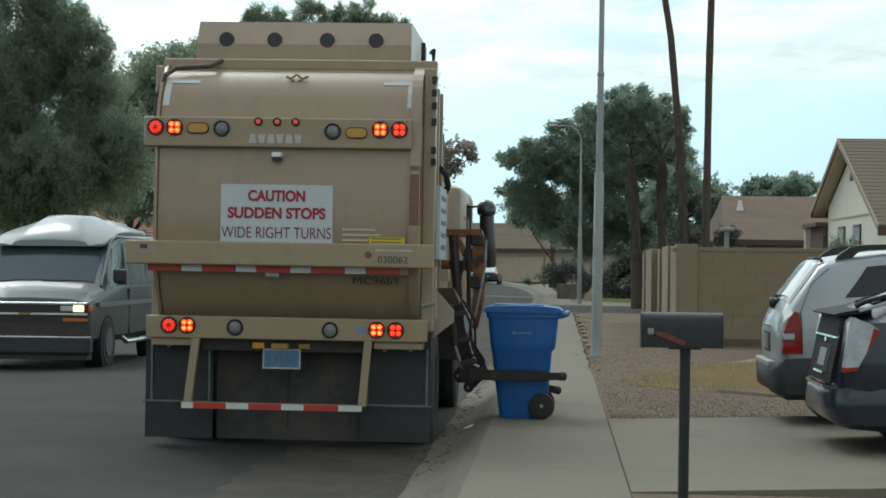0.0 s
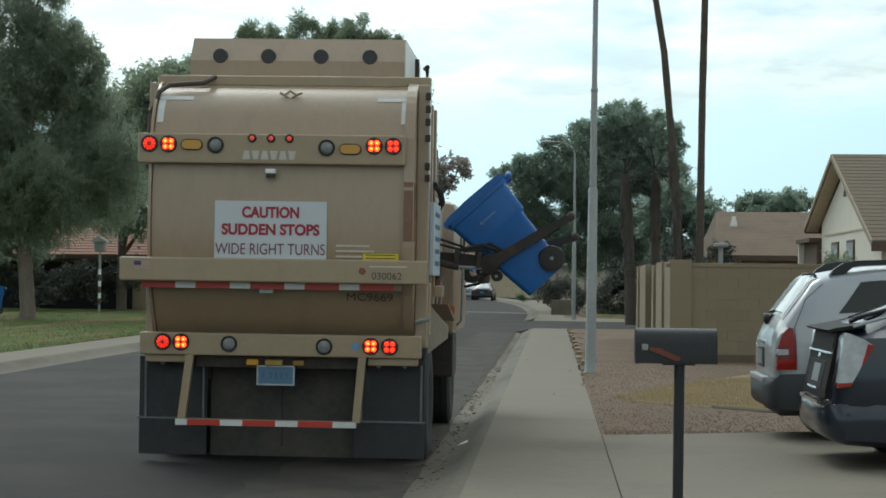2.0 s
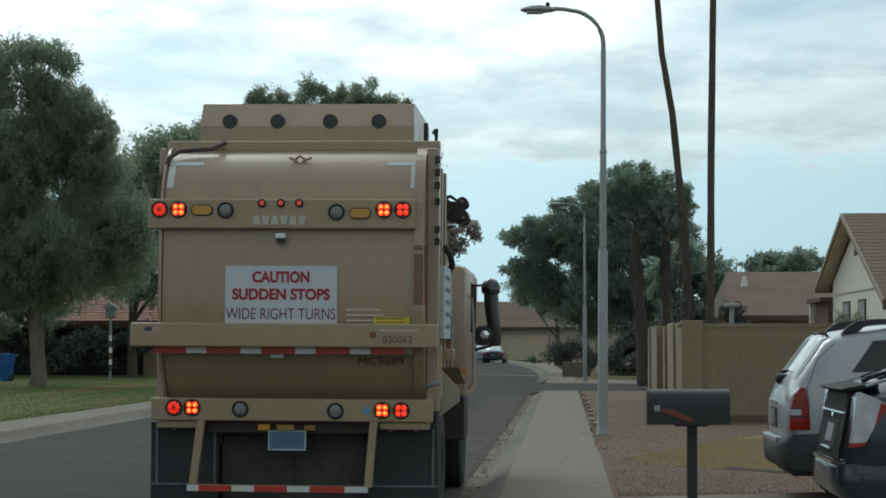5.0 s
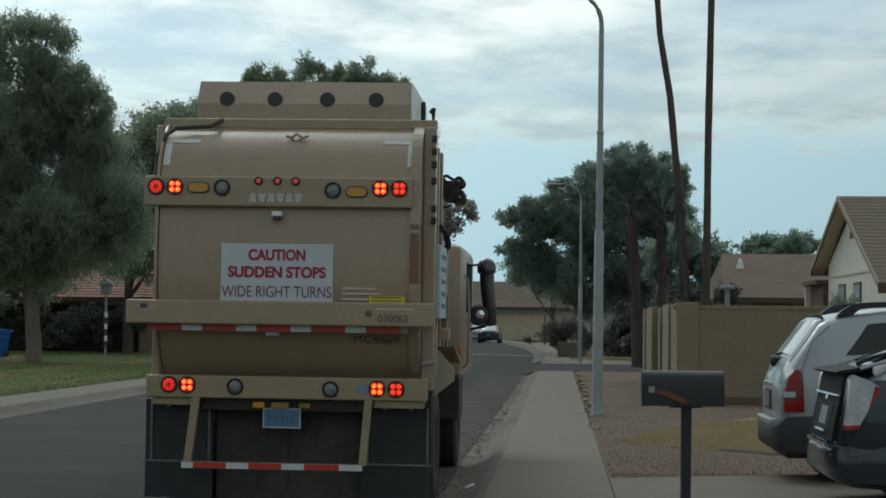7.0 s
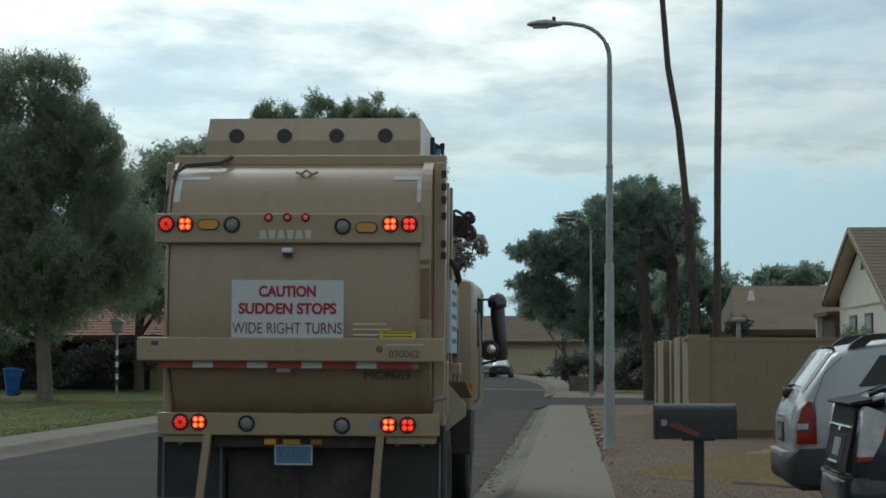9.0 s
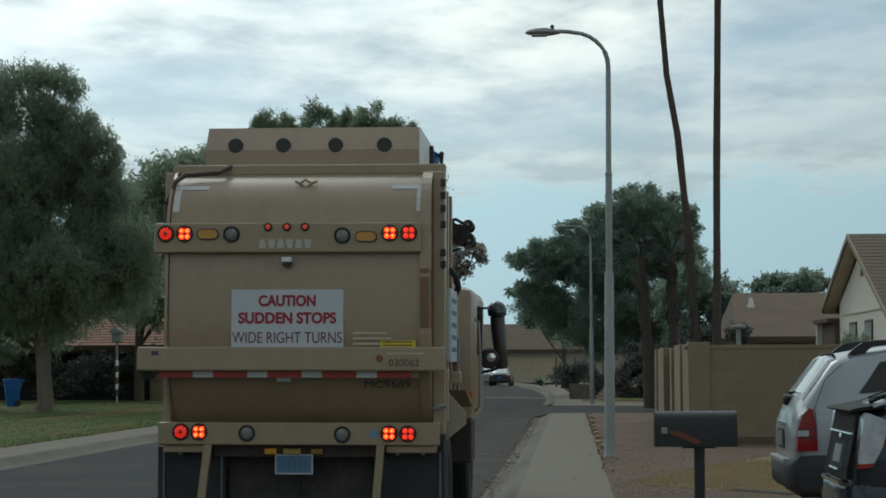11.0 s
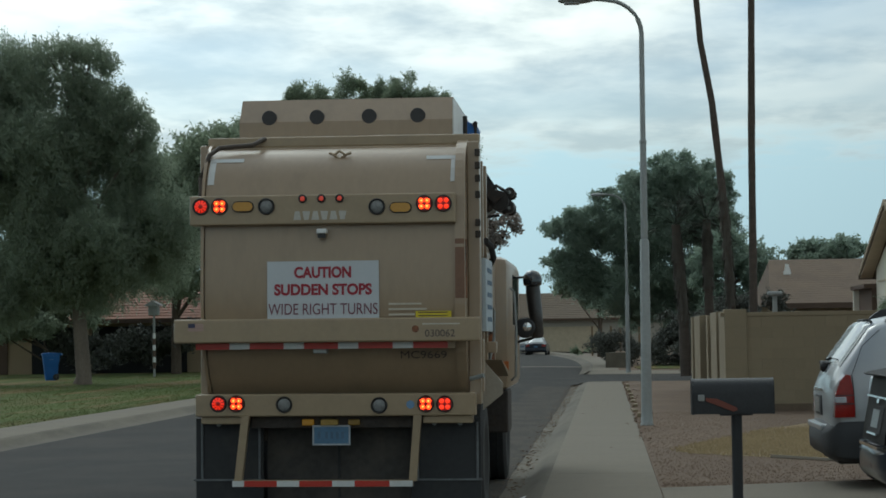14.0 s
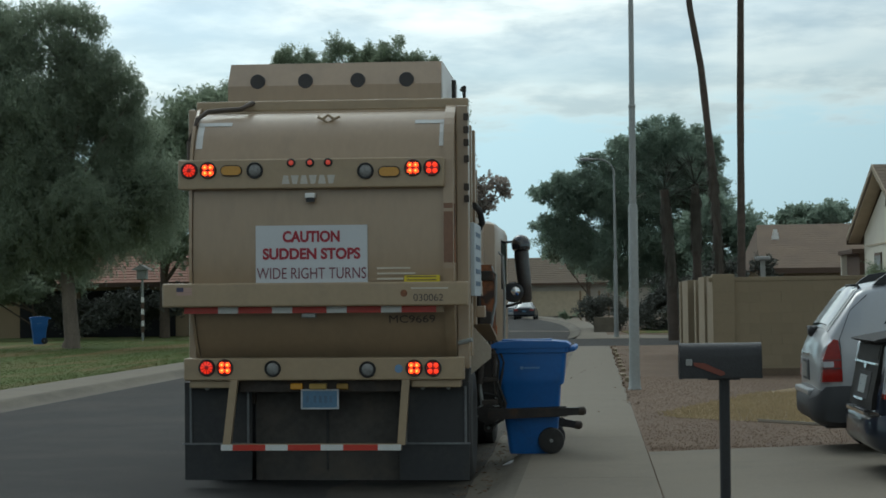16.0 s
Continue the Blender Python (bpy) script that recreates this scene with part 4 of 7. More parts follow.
# ---- wheeled bin: origin at the lower front edge, x to its back, z up ----
def build_bin(name, label, wide=0.66):
    h = wide / 2
    b = thing(name, label, "trash bin")
    rows = [(0.0, 0.005, 0.44, h * 0.78), (0.04, -0.005, 0.455, h * 0.80), (0.44, -0.055, 0.49, h * 0.90), (0.66, -0.082, 0.505, h * 0.95), (0.68, -0.088, 0.535, h * 0.97),
            (0.74, -0.095, 0.545, h * 0.985), (0.98, -0.118, 0.565, h), (0.985, -0.135, 0.585, h * 1.05), (1.05, -0.138, 0.588, h * 1.06)]
    bm = bmesh.new()
    rings = []
    def ring(z, x0, x1, w, inset=0.0):
        r = 0.05
        x0, x1, w = x0 + inset, x1 - inset, w - inset
        pts = []
        for cx, cy, a0 in ((x1 - r, w - r, 0), (x0 + r, w - r, 90), (x0 + r, -w + r, 180), (x1 - r, -w + r, 270)):
            for k in range(4):
                a = radians(a0 + 30 * k)
                pts.append(bm.verts.new((cx + r * math.cos(a), cy + r * math.sin(a), z)))
        return pts
    for row in rows:
        rings.append(ring(*row))
    for row in reversed(rows[1:]):
        rings.append(ring(*row, inset=0.012))
    for a, c in zip(rings, rings[1:]):
        n = len(a)
        for k in range(n):
            bm.faces.new((a[k], a[(k + 1) % n], c[(k + 1) % n], c[k]))
    bm.faces.new(rings[0])
    bm.faces.new(rings[-1])
    body = part("body", bm, BINBLUE, b, "blue plastic body", True)
    part("embossed_mark", lathe(bmesh.new(), [(-h - 0.001, 0.017), (-h + 0.02, 0.017)], "y", (0.135, 0, 0.838), 12), BINPALE, body, "faint pale moulded mark")
    for i in range(6):
        part("embossed_mark", B(0.162 + i * 0.025, 0.182 + i * 0.025, -h - 0.001, -h + 0.02, 0.830, 0.846), BINPALE, body, "faint pale moulded mark")
    for y in (-h * 0.96, h * 0.96 - 0.07):
        w = part("wheel", lathe(bmesh.new(), [(y - 0.005, 0.05), (y - 0.01, 0.09), (y, 0.122), (y + 0.02, 0.128), (y + 0.05, 0.128), (y + 0.07, 0.118), (y + 0.075, 0.05)], "y", (0.41, 0, 0.128), 24), RUBBER, b, "black plastic wheel", True)
        part("hub", lathe(bmesh.new(), [(y - 0.02, 0.006), (y - 0.018, 0.016), (y, 0.02), (y + 0.01, 0.02)], "y", (0.41, 0, 0.128), 12), GALV, w, "pale hub cap", True)
    part("axle", T([(0.41, -h * 0.9, 0.128), (0.41, h * 0.9, 0.128)], 0.014), GALV, b)
    part("handle", T([(0.56, -h * 0.8, 1.0), (0.645, -h * 0.8, 1.02), (0.655, -h * 0.7, 1.03), (0.655, h * 0.7, 1.03), (0.645, h * 0.8, 1.02), (0.56, h * 0.8, 1.0)], 0.026), BINBLUE, b, "", True)
    bm = bmesh.new()   # lid: hinge at its own origin, reaching to -x
    top = [(-0.71, -0.03), (-0.71, 0.008), (-0.65, 0.028), (-0.40, 0.042), (-0.10, 0.035), (0.02, 0.022), (0.06, -0.005), (0.04, -0.03)]
    prism(bm, top, "y", -h * 1.10, h * 1.10)
    lid = part("lid", bm, BINBLUE, b, "domed blue lid", True, pose(0.55, 0, 1.062))
    part("lid_rib", B(-0.62, -0.12, -0.12, 0.12, 0.025, 0.050, bev=0.01), BINBLUE, lid)
    return b, lid


BINPALE = mat("pale moulded mark", (0.16, 0.29, 0.50), 0.5)
bin_blue, bin_lid = build_bin("wheeled_bin", "blue plastic wheeled recycling bin held by the truck")

# ---- vehicles: nose along +x, origin on the ground under the middle of the tail ----
def ring_at(s):
    x, w, zb, zs, zr, wr = s
    half = [(0.0, zb), (w * 0.90, zb), (w * 0.985, zb + 0.12 * (zs - zb)), (w, zb + 0.45 * (zs - zb)), (w * 0.995, zb + 0.8 * (zs - zb)), (w * 0.965, zs),
            (wr, zr - 0.07), (wr - 0.06, zr - 0.02), (wr * 0.72, zr + 0.005), (0.0, zr + 0.02)]
    return [Vector((x, -y, z)) for y, z in half] + [Vector((x, y, z)) for y, z in reversed(half[1:-1])]


def loft(secs):
    bm = bmesh.new()
    rings = [[bm.verts.new(p) for p in ring_at(s)] for s in secs]
    n = len(rings[0])
    for a, b in zip(rings, rings[1:]):
        for k in range(n):
            bm.faces.new((a[k], a[(k + 1) % n], b[(k + 1) % n], b[k]))
    bm.faces.new(rings[0])
    bm.faces.new(rings[-1])
    return bm


def sec_at(secs, x):
    for a, b in zip(secs, secs[1:]):
        if a[0] <= x <= b[0]:
            u = (x - a[0]) / (b[0] - a[0])
            return tuple(p + (q - p) * u for p, q in zip(a, b))
    return secs[-1]


def side_glass(secs, x0, x1, side, lo=0.12, hi=0.86, x0t=None, x1t=None, n=6, out=0.006):
    """A pane that lies on the body's side between belt and roof."""
    x0t, x1t = (x0 if x0t is None else x0t), (x1 if x1t is None else x1t)
    def at(u, v, o):
        x = (x0 + (x1 - x0) * u) * (1 - v) + (x0t + (x1t - x0t) * u) * v
        r = ring_at(sec_at(secs, x))
        p = r[5].lerp(r[6], lo + (hi - lo) * v)
        return Vector((p.x, side * (abs(p.y) + o), p.z))
    bm = bmesh.new()
    g = [[[bm.verts.new(at(i / n, j / 3, o)) for j in range(4)] for i in range(n + 1)] for o in (out, -0.02)]
    for i in range(n):
        for j in range(3):
            for k in (0, 1):
                bm.faces.new((g[k][i][j], g[k][i + 1][j], g[k][i + 1][j + 1], g[k][i][j + 1]))
    return bm


def end_glass(secs, xa, xb, inset=0.10, lo=0.08, hi=0.94, out=0.006, n=5):
    """A pane on a sloping screen between two stations."""
    bm = bmesh.new()
    rows = []
    for i in range(n + 1):
        u = lo + (hi - lo) * i / n
        r = ring_at(sec_at(secs, xa + (xb - xa) * u))
        pts = [r[7], r[8], r[9], r[10], r[11]]
        row = []
        for p in pts:
            y = max(min(p.y, abs(r[7].y) - inset), -abs(r[7].y) + inset)
            row.append(bm.verts.new((p.x - out * (1 if xb > xa else -1), y, p.z + out)))
        rows.append(row)
    for a, b in zip(rows, rows[1:]):
        for k in range(4):
            bm.faces.new((a[k], a[k + 1], b[k + 1], b[k]))
    return bm


def car_wheel(parent, x, y, r=0.34, w=0.22, rim=0.60):
    s = 1 if y > 0 else -1
    o = part("wheel", lathe(bmesh.new(), [(y - w / 2, r * 0.66), (y - w / 2, r * 0.92), (y - w / 2 + 0.03, r), (y + w / 2 - 0.03, r), (y + w / 2, r * 0.92), (y + w / 2, r * 0.66)], "y", (x, 0, r), 28), RUBBER, parent, "black tyre", True)
    part("rim", lathe(bmesh.new(), [(y + s * w * 0.3, r * rim), (y + s * w * 0.55, r * rim), (y + s * w * 0.53, r * rim * 0.8), (y + s * w * 0.54, r * 0.15), (y + s * w * 0.56, 0.01)], "y", (x, 0, r), 20), SILVERRIM, o, "grey alloy rim", True)
    return o


def arch(parent, x, y, r=0.42):
    s = 1 if y > 0 else -1
    part("wheel_arch", lathe(bmesh.new(), [(y - s * 0.25, r), (y, r), (y + s * 0.006, r * 0.98), (y + s * 0.006, 0.02)], "y", (x, 0, 0.34), 24), HOLE, parent, "dark wheel arch")


def build_suv():
    c = thing("parked_suv", "silver-white compact SUV with grey bumpers parked on the driveway", "car", pose(2.06, 18.2, 0.115, 0, -1.0, 0))
    S = [(0.0, 0.66, 0.46, 0.78, 0.88, 0.58), (0.02, 0.80, 0.41, 0.96, 1.02, 0.68), (0.07, 0.87, 0.37, 1.05, 1.12, 0.74), (0.12, 0.89, 0.35, 1.075, 1.20, 0.735), (0.38, 0.903, 0.31, 1.10, 1.535, 0.70), (0.46, 0.905, 0.30, 1.10, 1.575, 0.69), (0.62, 0.905, 0.28, 1.10, 1.605, 0.69),
         (0.95, 0.905, 0.27, 1.09, 1.645, 0.69), (1.6, 0.905, 0.26, 1.06, 1.67, 0.69), (2.5, 0.905, 0.26, 1.03, 1.65, 0.68), (2.85, 0.905, 0.26, 1.0, 1.56, 0.67), (3.35, 0.90, 0.27, 0.97, 1.05, 0.74), (4.0, 0.87, 0.30, 0.90, 0.96, 0.72), (4.28, 0.72, 0.36, 0.72, 0.78, 0.6)]
    body = part("body", loft(S), SUVWHITE, c, "silver-white painted body", True)
    B0 = [(-0.075, 0.50, 0.47, 0.54, 0.565, 0.48), (-0.055, 0.70, 0.38, 0.565, 0.59, 0.66), (-0.015, 0.83, 0.34, 0.60, 0.625, 0.79), (0.05, 0.90, 0.315, 0.67, 0.70, 0.86), (0.14, 0.93, 0.30, 0.675, 0.705, 0.89), (0.56, 0.935, 0.28, 0.675, 0.705, 0.90), (0.62, 0.90, 0.28, 0.62, 0.64, 0.86)]
    bumper = part("rear_bumper", loft(B0), SUVGREY, c, "dark grey plastic rear bumper", True)
    part("bumper_step", B(-0.074, 0.06, -0.50, 0.60, 0.575, 0.635, bev=0.014), SUVWHITE, bumper, "silver bumper step")
    part("lower_valance", B(0.06, 0.5, -0.62, 0.62, 0.27, 0.34, bev=0.03), SUVGREY, bumper)
    part("window_trim", end_glass(S, 0.07, 0.46, 0.01, 0.10, 0.97, 0.006), GLASSD, body, "black window surround", True)
    glass = part("rear_window", end_glass(S, 0.07, 0.46, 0.11, 0.16, 0.92, 0.014), PALEGLASS, body, "rear window coloured pale for its sky reflection", True)
    part("wiper", T([(0.10, 0.10, 1.19), (0.16, -0.35, 1.24)], 0.012), BLACKPL, glass, "black rear wiper")
    part("wiper_hub", lathe(bmesh.new(), [(0.02, 0.03), (0.04, 0.055), (0.12, 0.05)], "x", (0, 0.16, 1.165), 12), BLACKPL, glass)
    part("wiper_tip", T([(0.03, 0.22, 1.205), (0.09, 0.08, 1.19)], 0.014), BLACKPL, glass)
    part("washer", T([(0.36, -0.34, 1.50), (0.43, -0.48, 1.575)], 0.026), BLACKPL, body, "black washer nozzle")
    part("high_brake_lamp", B(0.40, 0.47, -0.22, 0.24, 1.585, 1.605, bev=0.006), BLACKPL, body)
    for s in (-1, 1):
        bm = bmesh.new()
        prof = [(0.012, 0.715), (0.195, 0.715), (0.20, 0.80), (0.19, 0.95), (0.17, 1.095), (0.13, 1.105), (0.075, 1.05), (0.03, 0.93)]
        prism(bm, prof, "y", s * 0.71, s * 0.913)
        l = part("tail_lamp", bm, LAMPRED, c, "red tail lamp")
        part("clear_section", B(0.024, 0.125, *sorted((s * 0.735, s * 0.9185)), 0.848, 0.902, bev=0.006), LAMPCLEAR, l, "clear reversing section")
        part("lens_band", B(0.02, 0.198, *sorted((s * 0.72, s * 0.9155)), 0.832, 0.842), SUVGREY, l, "dark lens band")
        part("lens_band", B(0.03, 0.194, *sorted((s * 0.72, s * 0.9155)), 0.91, 0.918), SUVGREY, l, "dark lens band")
        part("window", side_glass(S, 0.60, 1.36, s, 0.30, 0.90, 0.82, 1.36), GLASSD, body, "dark tinted quarter window", True)
        part("window", side_glass(S, 1.42, 1.97, s, 0.22, 0.90), GLASSD, body, "dark tinted side window", True)
        part("window", side_glass(S, 2.02, 3.05, s, 0.12, 0.86, 2.02, 2.70), GLASSD, body, "dark tinted side window", True)
        rail = [(0.54, 1.585), (0.60, 1.645), (0.68, 1.695), (0.80, 1.715), (2.25, 1.745), (2.5, 1.66), (2.38, 1.665), (2.2, 1.70), (0.86, 1.672), (0.76, 1.652), (0.70, 1.60)]
        part("roof_rail", prism(bmesh.new(), rail, "y", s * 0.575, s * 0.645), BLACKPL, body, "black raised roof rail")
        part("mirror", B(2.85, 3.0, *sorted((s * 0.90, s * 1.06)), 1.0, 1.15, bev=0.03), SUVWHITE, body)
        part("side_cladding", B(0.6, 3.4, *sorted((s * 0.89, s * 0.918)), 0.30, 0.52, bev=0.01), SUVGREY, body, "grey plastic side cladding")
        part("door_seam", B(1.38, 1.386, *sorted((s * 0.85, s * 0.9075)), 0.5, 1.1), HOLE, body)
        part("gate_seam", T([(0.20, s * 0.893, 0.71), (0.195, s * 0.90, 0.95), (0.185, s * 0.888, 1.10), (0.30, s * 0.80, 1.36), (0.47, s * 0.705, 1.50)], 0.004, 5), SUVGREY, body, "thin tailgate seam")
        for x in (0.82, 3.45):
            arch(c, x, s * 0.91)
            car_wheel(c, x, s * 0.81)
    part("windscreen", end_glass(S, 3.35, 2.85, 0.08), GLASSD, body, "dark windscreen", True)
    recess = part("plate_recess", B(-0.012, 0.06, -0.06, 0.40, 0.70, 0.90, bev=0.012), SUVGREY, c, "dark plate recess")
    part("number_plate", B(-0.018, -0.010, 0.02, 0.32, 0.73, 0.87), GREYLENS, recess, "pale number plate")
    part("handle_strip", B(-0.006, 0.04, -0.12, 0.44, 0.935, 0.965, bev=0.006), CHROME, c, "chrome handle strip")
    part("badge", B(0.015, 0.03, -0.50, -0.40, 0.96, 0.99, bev=0.003), CHROME, c, "small chrome badge shape")


def build_hatch():
    c = thing("parked_hatchback", "dark blue hatchback with clear tail lamps on the driveway", "car", pose(2.20, 15.35, 0.15, 0, -1.0, 0))
    S = [(-0.03, 0.62, 0.42, 0.58, 0.62, 0.56), (0.0, 0.72, 0.38, 0.76, 0.80, 0.60), (0.05, 0.81, 0.34, 0.98, 1.01, 0.63), (0.10, 0.835, 0.31, 1.03, 1.10, 0.65), (0.22, 0.855, 0.29, 1.05, 1.15, 0.64), (0.5, 0.868, 0.26, 1.06, 1.26, 0.61), (1.0, 0.872, 0.22, 1.05, 1.40, 0.60), (1.6, 0.872, 0.2, 1.02, 1.475, 0.60),
         (2.1, 0.872, 0.2, 0.99, 1.49, 0.60), (2.6, 0.872, 0.2, 0.96, 1.42, 0.60), (3.55, 0.86, 0.2, 0.92, 0.98, 0.70), (4.2, 0.80, 0.24, 0.80, 0.84, 0.66), (4.46, 0.62, 0.3, 0.62, 0.66, 0.5)]
    body = part("body", loft(S), NAVY, c, "dark navy blue painted body", True)
    B0 = [(-0.115, 0.40, 0.38, 0.46, 0.50, 0.38), (-0.10, 0.58, 0.32, 0.50, 0.53, 0.54), (-0.06, 0.72, 0.28, 0.525, 0.55, 0.69), (0.0, 0.80, 0.25, 0.54, 0.565, 0.77), (0.08, 0.845, 0.23, 0.56, 0.59, 0.81), (0.30, 0.866, 0.21, 0.60, 0.64, 0.82), (0.45, 0.866, 0.2, 0.60, 0.64, 0.80)]
    bumper = part("rear_bumper", loft(B0), NAVY, c, "dark blue rear bumper", True)
    part("bumper_lip", prism(bmesh.new(), [(-0.105, -0.50), (-0.085, -0.62), (-0.02, -0.72), (0.0, -0.60), (-0.045, -0.5), (-0.045, 0.5), (0.0, 0.60), (-0.02, 0.72), (-0.085, 0.62), (-0.105, 0.50)], "z", 0.535, 0.560), CHROME, bumper, "pale shining bumper lip")
    gate = part("tailgate_panel", prism(bmesh.new(), [(-0.062, 0.575), (-0.052, 0.66), (0.048, 1.09), (0.12, 1.09), (0.03, 0.575)], "y", -0.615, 0.615), GATEDARK, c, "dark tailgate panel")
    def tilt(z0, z1, y0, y1, out):       # a plate on the sloping tailgate
        xa, xb = -0.052 + (z0 - 0.66) * 0.2326, -0.052 + (z1 - 0.66) * 0.2326
        return prism(bmesh.new(), [(xa - out, z0), (xb - out, z1), (xb + 0.02, z1), (xa + 0.02, z0)], "y", y0, y1)
    part("chrome_strip", tilt(0.925, 0.940, -0.60, 0.60, 0.022), CHROME, gate, "chrome strip")
    part("plate_recess", tilt(0.65, 0.86, -0.36, 0.36, 0.004), HOLE, gate, "dark plate recess")
    part("number_plate", tilt(0.69, 0.83, -0.19, 0.17, 0.010), GREYLENS, gate, "number plate in a dark recess")
    part("plate_lamp", tilt(0.635, 0.652, -0.25, 0.25, 0.02), CHROME, gate, "bright strip under the plate")
    part("badge", tilt(0.885, 0.918, -0.05, 0.06, 0.012), CHROME, gate, "small chrome badge shape")
    part("lower_window", tilt(0.965, 1.075, -0.56, 0.56, 0.006), GATEDARK, gate, "dark lower rear window")
    part("spoiler", prism(bmesh.new(), [(-0.03, 1.115), (0.0, 1.098), (0.26, 1.130), (0.26, 1.165), (0.02, 1.128)], "y", -0.655, 0.655), GATEDARK, c, "dark blue spoiler lip")
    for s in (-1, 1):
        bm = bmesh.new()
        prism(bm, [(0.005, 0.675), (0.105, 0.69), (0.16, 0.785), (0.205, 0.865), (0.285, 0.995), (0.215, 1.045), (0.09, 1.095), (0.055, 1.06)], "y", s * 0.62, s * 0.868)
        l = part("tail_lamp", bm, LAMPCLEAR, c, "clear tail lamp with a red corner")
        part("red_section", prism(bmesh.new(), [(0.185, 0.835), (0.207, 0.86), (0.290, 0.995), (0.238, 1.012), (0.215, 0.93)], "y", s * 0.64, s * 0.874), LAMPRED, l, "red lamp corner")
        part("red_base", prism(bmesh.new(), [(0.0, 0.672), (0.107, 0.686), (0.122, 0.715), (0.008, 0.71)], "y", s * 0.63, s * 0.873), LAMPRED, l, "red lamp base")
        part("window", side_glass(S, 0.95, 1.75, s, 0.12, 0.84, 1.3, 1.75), GLASSD, body, "dark side window", True)
        part("window", side_glass(S, 1.82, 3.1, s, 0.12, 0.84, 1.82, 2.6), GLASSD, body, "dark side window", True)
        # white tube in place of the sky's reflection on pillar and glass edge
        part("pillar_glint", T([(0.16, s * 0.665, 1.14), (0.5, s * 0.645, 1.235), (1.0, s * 0.632, 1.365), (1.6, s * 0.625, 1.45)], [0.012, 0.02, 0.022, 0.02], 6), SUVWHITE, body, "white strip standing for sky reflected along the rear glass", True)
        for x in (0.85, 3.5):
            arch(c, x, s * 0.878, 0.40)
            car_wheel(c, x, s * 0.78, 0.315, 0.2)
    part("rear_window", end_glass(S, 0.22, 1.6, 0.07, 0.06, 0.95, 0.008), GLASSD, body, "dark sloping rear window", True)
    part("wiper", T([(0.20, -0.30, 1.175), (0.24, -0.42, 1.205), (0.62, -0.50, 1.315)], [0.022, 0.02, 0.012]), BLACKPL, body, "black rear wiper")
    part("windscreen", end_glass(S, 3.5, 2.6, 0.08), GLASSD, body, "dark windscreen", True)


